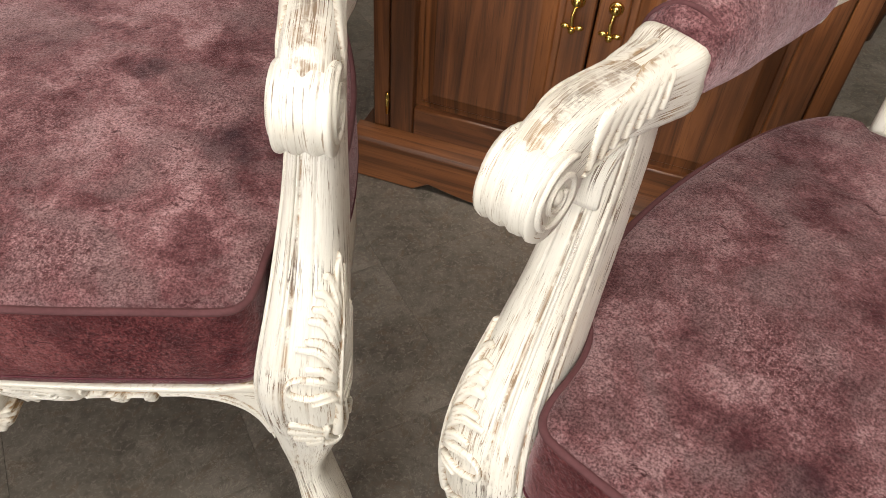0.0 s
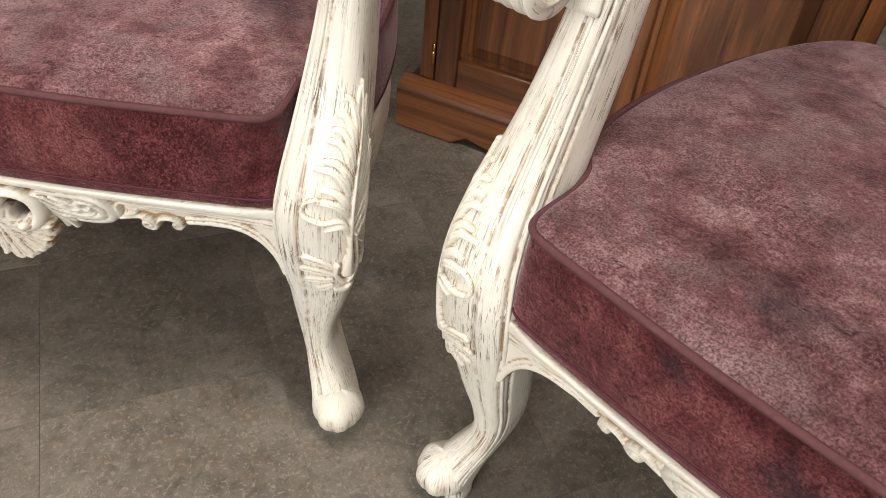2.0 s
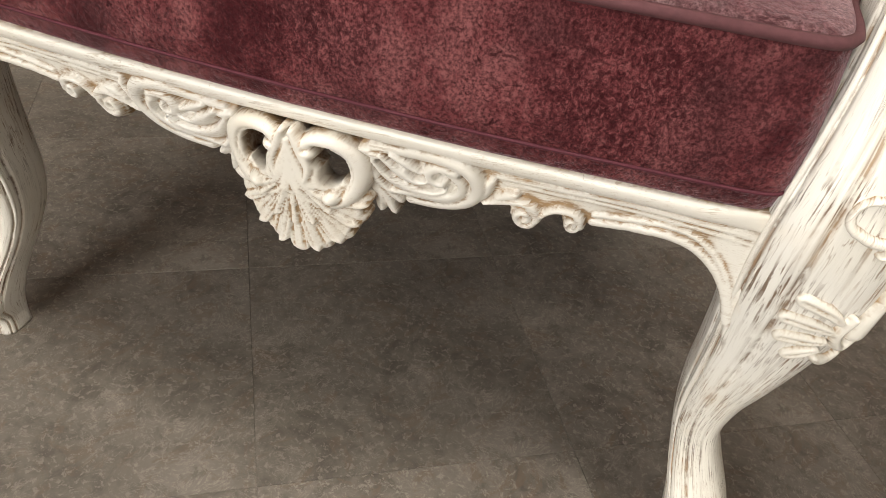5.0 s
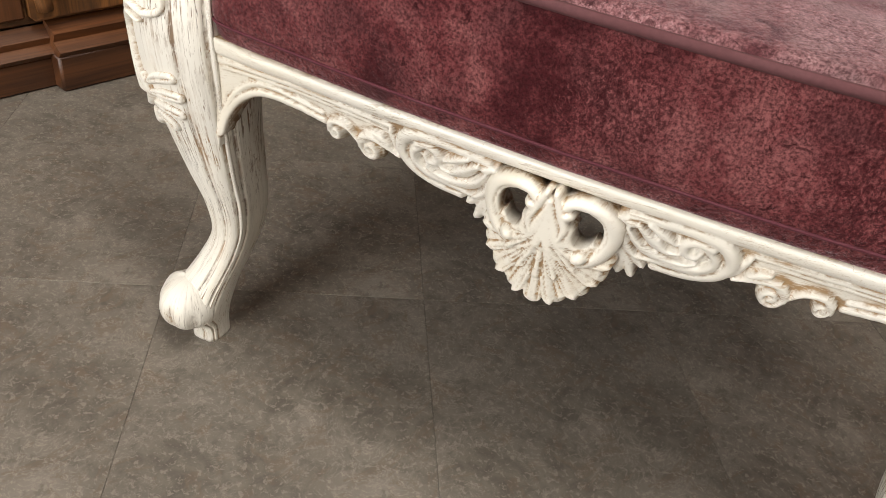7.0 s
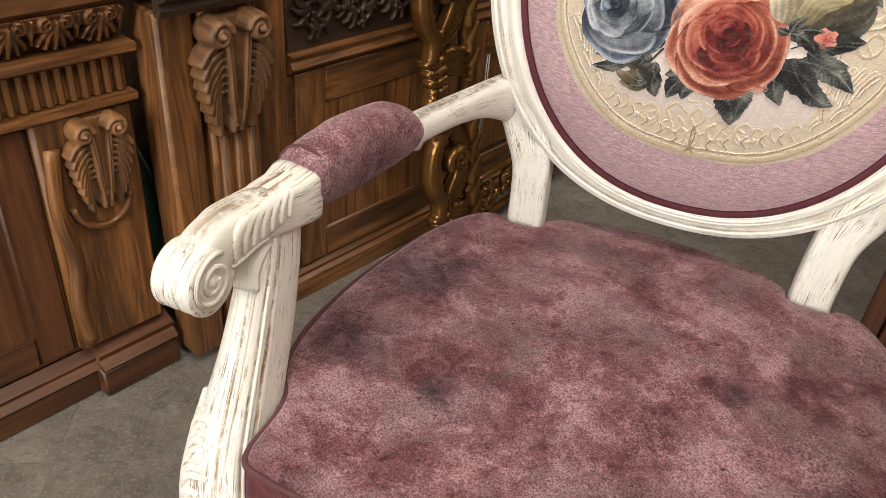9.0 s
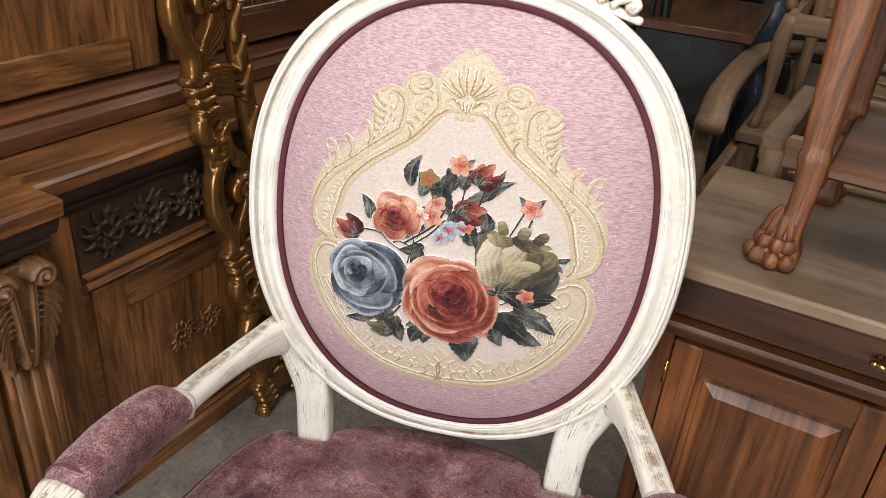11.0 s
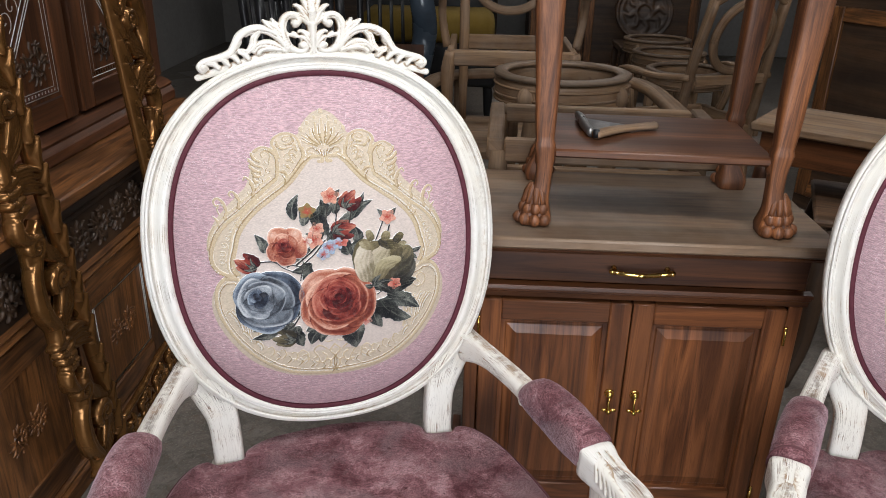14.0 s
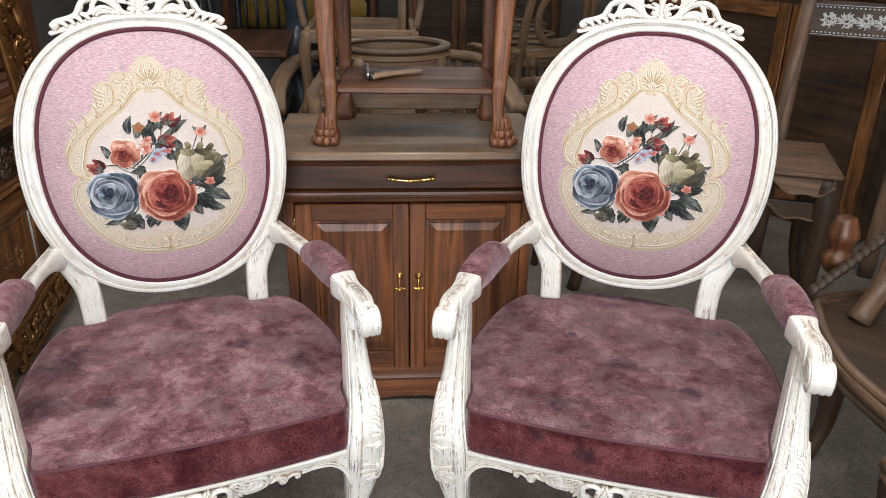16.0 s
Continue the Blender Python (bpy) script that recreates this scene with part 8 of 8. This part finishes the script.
def raw_sofa_frame():
    """The bent arm rail of a wide seat frame, with its posts and seat rails."""
    root = thing("raw_sofa_frame", pose(-.06, 3.05, 0), "raw wide seat frame with a bent arm rail", "raw sofa", "raw chair frames")
    line = smooth([(-.50, -.66, .640), (-.54, -.30, .655), (-.555, .20, .655), (-.53, .50, .655), (-.40, .68, .660), (0, .74, .665), (.40, .68, .660), (.53, .50, .655), (.555, .20, .655), (.555, -.30, .655), (.55, -.66, .640)], 6)
    part("arm_rail", tube(Geo(), line, (.024, .045), ring(12, 3.4), (0, 0, 1)), RAW, root, "greyed bent arm rail")
    for s in (-1, 1):
        part("arm_post", tube(Geo(), [(s * .52, -.58, 0), (s * .53, -.56, .30), (s * .535, -.52, .63)], (.030, .034), ring(10, 3.2), (1, 0, 0)), RAW, root)
        part("back_post", tube(Geo(), [(s * .40, .70, 0), (s * .40, .68, .64)], (.028, .028), ring(10, 3.2), (1, 0, 0)), RAW, root)
        part("side_rail", box_geo((s * .50 - .02, -.52, .32), (s * .50 + .02, .66, .39), .005, 1), RAW, root, "", 40)
    part("front_rail", box_geo((-.48, -.58, .32), (.48, -.54, .39), .005, 0), RAW, root, "", 40)
    part("back_rail", box_geo((-.38, .66, .32), (.38, .70, .39), .005, 0), RAW, root, "", 40)


raw_sofa_frame()
raw_armchair(pose(.80, 3.95, 0, 0, 0, 200))


def open_frame():
    root = thing("raw_stool", pose(-.01, 1.80, .03, 0, 0, -2), "raw open rectangular seat frame on straight legs", "raw stool", "raw chair frames")
    for s in (-1, 1):
        for y in (-.19, .22):
            part("leg", raw_leg(Geo(), s * .29, y, .83, s, .024, .01), RAW, root)
        part("side_rail", box_geo((s * .30 - .022, -.20, .80), (s * .30 + .022, .24, .86), .006, 1), RAW, root, "", 40)
    part("front_rail", box_geo((-.278, -.21, .80), (.278, -.17, .86), .006, 0), RAW, root, "", 40)
    part("back_rail", box_geo((-.278, .20, .805), (.278, .235, .858), .006, 0), RAW, root, "", 40)
    part("stretcher", box_geo((-.28, -.02, .70), (.28, .02, .73), .006, 0), RAW, root, "", 40)


open_frame()
for i, (x, y) in enumerate(((1.02, 5.9), (.97, 5.25), (.92, 4.55))):
    raw_round_chair(pose(x, y, 0, 0, 0, 20 * i), "raw round stool frame", .30)


def medallion_chair():
    root = thing("carved_chair", pose(1.06, 6.5, 0), "dark chair with a carved round back", "chair")
    disc = Relief((-.26, -.26), (.26, .26), .010)
    disc.board([(.25 * math.cos(a), .25 * math.sin(a)) for a in np.linspace(0, 6.2, 40)])
    for q, h in ((.235, .020), (.195, .012), (.07, .016)):
        disc.ridge([(q * math.cos(a), q * math.sin(a)) for a in np.linspace(0, 6.28, 40)], .018, h, 0, .5, 1)
    for k in range(8):
        a = radians(45 * k)
        disc.ridge([(.08 * math.cos(a), .08 * math.sin(a)), (.13 * math.cos(a + .25), .13 * math.sin(a + .25)), (.18 * math.cos(a), .18 * math.sin(a))], .022, .014, 0, .5, 4)
    part("backrest", disc.skin(lambda u, v, h: (u, .2 + .25 * v - h, .70 + .95 * v), .03, .004), CARVED_DARK, root, "carved round back")
    part("seat", box_geo((-.25, -.25, .41), (.25, .22, .46), .01, 0), CARVED_DARK, root, "", 40)
    for sx in (-1, 1):
        part("stile", tube(Geo(), [(sx * .14, .18, .44), (sx * .14, .17, .54)], (.02, .02), ring(8, 3), (1, 0, 0)), CARVED_DARK, root)
        for sy in (-1, 1):
            part("leg", raw_leg(Geo(), sx * .21, sy * .20, .42, sx, .024), CARVED_DARK, root)


medallion_chair()


def dark_table():
    root = thing("dark_table", pose(-.95, 3.75, 0, 0, 0, 4), "black lacquered table with turned legs", "table")
    part("tabletop", box_geo((-.30, -.42, .70), (.30, .42, .74), .006, 1), TEAK_DARK, root, "", 40)
    part("apron", box_geo((-.27, -.39, .35), (.27, .39, .70), .006, 1), BLACK, root, "", 40)
    for sx in (-1, 1):
        for sy in (-1, 1):
            part("leg", raw_leg(Geo(), sx * .25, sy * .36, .36, sx, .03), BLACK, root)


dark_table()


def dark_chair(at):
    root = thing("dark_chair", at, "black slatted chair stacked with others", "chair", "black chairs")
    for s in (-1, 1):
        rows = [(s * .21, .24, 0), (s * .21, .22, .45), (s * .20, .30, 1.12)]
        part("back_stile", tube(Geo(), smooth(rows, 5), (.02, .02), ring(8, 3), (1, 0, 0)), BLACK, root)
        part("front_leg", raw_leg(Geo(), s * .21, -.2, .44, s), BLACK, root)
    part("seat", box_geo((-.23, -.23, .43), (.23, .23, .47), .01, 0), BLACK, root, "", 40)
    for k in range(5):
        x = -.15 + .075 * k
        part("slat", tube(Geo(), [(x, .235, .50), (x, .285, 1.06)], (.012, .006), ring(8, 3), (1, 0, 0)), BLACK, root)
    part("top_rail", box_geo((-.22, .285, 1.05), (.22, .315, 1.13), .008, 0), BLACK, root, "", 40)


for x, y, a in ((-1.0, 3.1, 40), (-1.15, 3.5, 60), (-.85, 4.6, 20), (-1.2, 4.3, 80)):
    dark_chair(pose(x, y, 0, 0, 0, a))


def settee():
    root = thing("settee", pose(-.74, 5.5, 0), "settee with a mustard yellow cushion", "settee")
    part("seat_frame", box_geo((-.5, -.3, .30), (.5, .3, .60), .02, 0), BLACK, root, "", 40)
    g = box_geo((-.48, -.31, .60), (.48, .28, .80), .05, 0)
    part("cushion", g, YELLOW, root, "mustard yellow cushion", 60)
    part("backrest", box_geo((-.5, .28, .60), (.5, .36, 1.25), .02, 0), BLACK, root, "", 40)
    for sx in (-1, 1):
        for sy in (-1, 1):
            part("leg", raw_leg(Geo(), sx * .44, sy * .24, .31, sx, .03), BLACK, root)


settee()


def wrapped_roll():
    root = thing("wrapped_roll", pose(-.72, 4.55, 0), "upright roll in blue-grey plastic wrap", "roll")
    rows = [(.02 * math.sin(k), .02 * math.cos(k * 1.7), .1 * k) for k in range(14)]
    part("wrap", tube(Geo(), smooth(rows, 3), (.075, .06), ring(14, 2.4), (1, 0, 0)), WRAP, root)


wrapped_roll()


def inlaid_cabinet(at, label):
    root = thing("inlaid_cabinet", at, label, "cabinet", "inlaid cabinets in the distance")
    part("carcass", box_geo((-.8, 0, 0), (.8, .5, 1.5), .006, 0), CARVED_DARK, root, "", 40)
    part("top_board", box_geo((-.84, -.04, 1.5), (.84, .52, 1.54), .006, 0), TEAK_TOP, root, "", 40)
    for i in range(3):
        xa = -.78 + .52 * i
        d = framed_panel(Geo(), xa, xa + .51, .08, 1.05, -.02, .07)
        part("door", d, CARVED, root, "", 40)
    f = part("frieze", box_geo((-.79, -.014, 1.10), (.79, .01, 1.30), .003, 0), CARVED_DARK, root, "", 40)
    part("inlay", scroll_relief(-.76, .76, 1.13, 1.27, -.015, .004, 5), INLAY, f, "pale inlaid vine frieze")


inlaid_cabinet(pose(1.75, 3.05, 0, 0, 0, -62), "dark inlaid cabinet along the far side of the aisle")
inlaid_cabinet(pose(2.45, 4.9, 0, 0, 0, -72), "dark inlaid cabinet along the far side of the aisle")
inlaid_cabinet(pose(.9, 7.3, 0), "dark inlaid cabinet at the back of the hall")
inlaid_cabinet(pose(-1.0, 7.4, 0), "dark inlaid cabinet at the back of the hall")


def low_cabinet():
    root = thing("low_table", pose(.80, 2.15, 0, 0, 0, -35), "dark raw side table with pale top", "table")
    part("tabletop", box_geo((-.24, -.17, .80), (.24, .17, .83), .006, 0), RAW, root, "", 40)
    part("apron", box_geo((-.21, -.14, .70), (.21, .14, .80), .004, 0), TEAK_DARK, root, "", 40)
    for sx in (-1, 1):
        for sy in (-1, 1):
            part("leg", raw_leg(Geo(), sx * .19, sy * .12, .70, sx, .022, .02), TEAK_DARK, root)


low_cabinet()


# ==== carved furniture beside the second chair ====
def scallop_table():
    root = thing("carved_table", pose(1.336, 1.955, 0, 0, 0, -20), "raw carved table with a scalloped apron", "table")
    part("tabletop", box_geo((-.62, -.30, .576), (.30, .15, .600), .008, 0), DUSTY, root, "greyed plank top", 40)
    for z, y, mat in ((.576, -.285, DUSTY), (.478, -.270, CARVED_DARK)):
        low = [(x, z - .055 - .022 * math.cos((x + .06) * 26) - .012 * math.cos(x * 52)) for x in np.linspace(.28, -.60, 60)]
        part("apron", plate(Geo(), [(-.60, z), (.28, z)] + low, y, y + .022, None, .004), mat, root, "", 40)
        edge = [(x, y - .002, q + .006) for x, q in low]
        part("bead", tube(Geo(), edge, (.005, .005), ring(6), (0, 1, 0)), DUSTY, root)
    for sx, sy in ((-.56, -.25), (.25, -.25), (-.56, .11), (.25, .11)):
        part("leg", raw_leg(Geo(), sx, sy, .578, 1 if sx > 0 else -1, .038, .05), CARVED_DARK, root)


scallop_table()


def tall_chair():
    """A high carved chair back with an inlaid rail, standing behind the table."""
    root = thing("raw_chair", pose(1.60, 2.24, 0, 0, 0, -32), "tall raw chair back with an inlaid rail", "raw chair")
    for x in (0.0, .46):
        rows = smooth([(x - .01, .0, 0, .032, .024), (x, 0, .45, .034, .026), (x + .01, 0, .9, .032, .024), (x + .03, .01, 1.30, .030, .022)], 5)
        part("stile", tube(Geo(), rows[:, :3], rows[:, 3:], ring(10, 3.6), (1, 0, 0)), DUSTY, root)
    r = part("rail", box_geo((.036, -.016, .985), (.434, .016, 1.125), .006, 0), CARVED_DARK, root, "", 40)
    il = scroll_relief(.07, .40, 1.015, 1.095, -.0165, .004, 9)
    for z in (.998, 1.112):
        tube(il, [(.045, -.017, z), (.425, -.017, z)], (.003, .0016), ring(4), (0, 1, 0))
        for k in range(24):
            bar(il, (.05 + .0155 * k, -.0185, z + (.006 if z < 1.05 else -.011)), (.058 + .0155 * k, -.0162, z + (.011 if z < 1.05 else -.006)), .0004)
    part("inlay", il, INLAY, r, "pale inlaid scrolls between checked lines")


tall_chair()


def carved_settle():
    root = thing("carved_settle", pose(1.32, .62, 0, 0, 0, -4), "dark carved wooden settle with a moulded seat", "settle")
    line = smooth([(-.36, -.42, 0), (-.30, -.30, 0), (-.325, -.05, 0), (-.28, .18, 0), (-.18, .30, 0), (.30, .32, 0), (.34, -.42, 0)], 6, True)
    top = [(p[0], p[1], .452) for p in line]
    for r, z in ((.020, .44), (.012, .462), (.016, .415)):
        part("seat_edge", tube(Geo(), [(p[0], p[1], z) for p in line], (r, r), ring(10, 2.4), (0, 0, 1), closed=True), DUSTY, root)
    g = Geo()
    n = len(top)
    g.add([(p[0], p[1], .455) for p in top] + [(p[0], p[1], .40) for p in top], [tuple(range(n)), tuple(reversed(range(n, 2 * n)))] + [(i, n + i, n + (i + 1) % n, (i + 1) % n) for i in range(n)])
    part("seat", g, CARVED_DARK, root, "dark worn seat board", 40)
    for x, y in ((-.24, -.25), (-.17, .20), (.25, -.25), (.25, .22)):
        part("leg", raw_leg(Geo(), x, y, .41, -1 if x < 0 else 1, .032, .05), CARVED_DARK, root)
    rows = smooth([(-.19, .16, .46, .026, .03), (-.12, .20, .56, .022, .03), (-.09, .22, .68, .024, .03), (-.06, .22, .80, .03, .034), (.02, .24, .90, .03, .034)], 6)
    part("arm_support", tube(Geo(), rows[:, :3], rows[:, 3:], ring(12, 2.8), (1, 0, 0)), DUSTY, root)
    rope = Geo()
    for k in range(14):
        t = k / 13
        blob(rope, (-.27 + .22 * t, .26 + .02 * t, .50 + .20 * t), .022, 8, 6, (1, .9, .55), Matrix.Rotation(radians(45), 3, "Y"))
    part("rope_carving", rope, CARVED_DARK, root, "rope-twist carving")
    part("knop", tube(Geo(), smooth([(-.18, .34, .52, .03, .03), (-.18, .34, .56, .045, .045), (-.18, .34, .59, .028, .028), (-.18, .34, .63, .042, .042), (-.18, .34, .68, .026, .026)], 4)[:, :3],
                          smooth([(.03, .03), (.045, .045), (.028, .028), (.042, .042), (.026, .026)], 4), ring(14), (1, 0, 0)), TEAK_DARK, root)
    part("arm", box_geo((-.10, -.30, .90), (.02, .30, .93), .008, 1), DUSTY, root, "", 40)
    bal = Geo()
    for k in range(5):
        for j in range(3):
            blob(bal, (.02, -.10 + .07 * k, .955 + .026 * j), .018, 8, 6, (.6, 1.3, .8))
    part("basket_carving", bal, DUSTY, root, "woven basket carving")
    part("turned_post", tube(Geo(), [(-.03, .02, z) for z in (.93, 1.01, 1.03, 1.05, 1.09, 1.12)], [(.03, .03), (.03, .03), (.022, .022), (.036, .036), (.036, .036), (.02, .02)], ring(14), (1, 0, 0)), DUSTY, root)


carved_settle()


def crumpled_bag():
    """A dark plastic bag pushed into the gap between the cabinets."""
    root = thing("plastic_bag", pose(-1.60, .612, 0), "crumpled dark green plastic bag between the cabinets", "bag")
    g = Geo()
    n, m = 26, 16
    vs = []
    for i in range(m + 1):
        th = math.pi * i / m
        for j in range(n):
            ph = 2 * math.pi * j / n
            k = 1 + .22 * noise.noise(Vector((math.cos(ph) * 2.2, math.sin(ph) * 2.2, th * 2.6))) + .10 * noise.noise(Vector((math.cos(ph) * 7, math.sin(ph) * 7, th * 7)))
            vs.append((.17 * k * math.sin(th) * math.cos(ph), .034 * k * math.sin(th) * math.sin(ph), .20 - .20 * math.cos(th) * (k if th < 2 else 1)))
    lo = min(v[2] for v in vs)
    vs = [(x, y, z - lo) for x, y, z in vs]
    fs = [(i * n + j, i * n + (j + 1) % n, (i + 1) * n + (j + 1) % n, (i + 1) * n + j) for i in range(m) for j in range(n)]
    part("bag", g.add(vs, fs), GREEN_BAG, root)


crumpled_bag()

# ==== the hall: floor, walls, ceiling ====
def hall():
    w = Geo()
    X0, X1, Y0, Y1, H = -3.4, 5.2, -3.5, 9.0, 3.0
    # Walls and ceiling are added to close the hall; their grey sets the bounce.
    part_list = (("wall_west", (X0 - .12, Y0, 0), (X0, Y1, H)), ("wall_east", (X1, Y0, 0), (X1 + .12, Y1, H)), ("wall_north", (X0 - .12, Y1, 0), (X1 + .12, Y1 + .12, H)))
    south = Geo()
    bar(south, (X0 - .12, Y0 - .12, 0), (-1.30, Y0, H), .002)
    bar(south, (.50, Y0 - .12, 0), (X1 + .12, Y0, H), .002)
    bar(south, (-1.30, Y0 - .12, 0), (.50, Y0, .25), .002)
    bar(south, (-1.30, Y0 - .12, 2.55), (.50, Y0, H), .002)
    wall = tagged(part("wall_south", south, PLASTER, None, "grey plaster wall with the assumed shop front opening, out of view", 40), "", "wall", "", "structure")
    # Unseen window, added as the opening for the front light.
    win = thing("window_1", None, "assumed shop front window with dark frame, out of view", "window", "", "structure")
    for k in range(3):
        x = -1.30 + k * .88
        part("window_frame", box_geo((x, Y0 - .08, .25), (x + .04, Y0 - .03, 2.55), .004), BLACK, win, "", 40)
    for z in (.25, 2.51):
        part("window_frame", box_geo((-1.30, Y0 - .078, z), (.50, Y0 - .032, z + .04), .004), BLACK, win, "", 40)
    for name, lo, hi in part_list:
        tagged(part(name, box_geo(lo, hi, .002), PLASTER, None, "dim grey plaster wall of the hall", 40), "", "wall", "", "structure")
    tagged(part("ceiling", box_geo((X0 - .12, Y0 - .12, H), (X1 + .12, Y1 + .12, H + .1), .002), PLASTER, None, "assumed grey plaster ceiling, out of view", 40), "", "ceiling", "", "structure")
    # Unseen fittings, added so that each overhead lamp has a body.
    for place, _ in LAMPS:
        f = thing("ceiling_light", pose(place[0], place[1], 2.93), "assumed white batten ceiling light, out of view", "ceiling light", "ceiling lights")
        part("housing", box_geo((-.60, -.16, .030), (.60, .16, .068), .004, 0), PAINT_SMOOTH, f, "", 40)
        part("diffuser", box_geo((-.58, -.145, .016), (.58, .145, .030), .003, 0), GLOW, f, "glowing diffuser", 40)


hall()

# stone tiles, 300 mm square, laid at an angle to the furniture
TURN_TILES, TS = radians(47.2), .300
floor = part("floor", box_geo((-3.5, -3.6, -.10), (5.2, 9.0, -.0012), .001), GROUT, None, "floor of brown-grey stone tiles with tight joints", 40)
tagged(floor, "", "floor", "", "structure")
ex, ey = vec(math.cos(TURN_TILES), math.sin(TURN_TILES)), vec(-math.sin(TURN_TILES), math.cos(TURN_TILES))
tile_mesh = box_geo((.0002, .0002, -.004), (TS - .0002, TS - .0002, 0), .0003).mesh("tile", False)
tile_mesh.materials.append(TILE)
rest = Geo()
near = 0
for i in range(-32, 42):
    for j in range(-40, 32):
        o = ex * (-.075 + i * TS) + ey * (.537 + j * TS)
        c = o + (ex + ey) * TS / 2
        if not (-3.2 < c[0] < 5.0 and -3.4 < c[1] < 8.8):
            continue
        m = Matrix.Translation((o[0], o[1], 0)) @ Matrix.Rotation(TURN_TILES, 4, "Z")
        if -1.9 < c[0] < 1.5 and -1.2 < c[1] < 3.0 and near < 300:
            near += 1
            t = new("tile", tile_mesh)
            t.parent, t.matrix_basis = floor, m
        else:
            q = box_geo((.0002, .0002, -.004), (TS - .0002, TS - .0002, 0), .0003)
            rest.merge(q, m)
far = part("tiles", rest, TILE, floor, "", None, True)
tagged(far, "", "", "", "stuff")
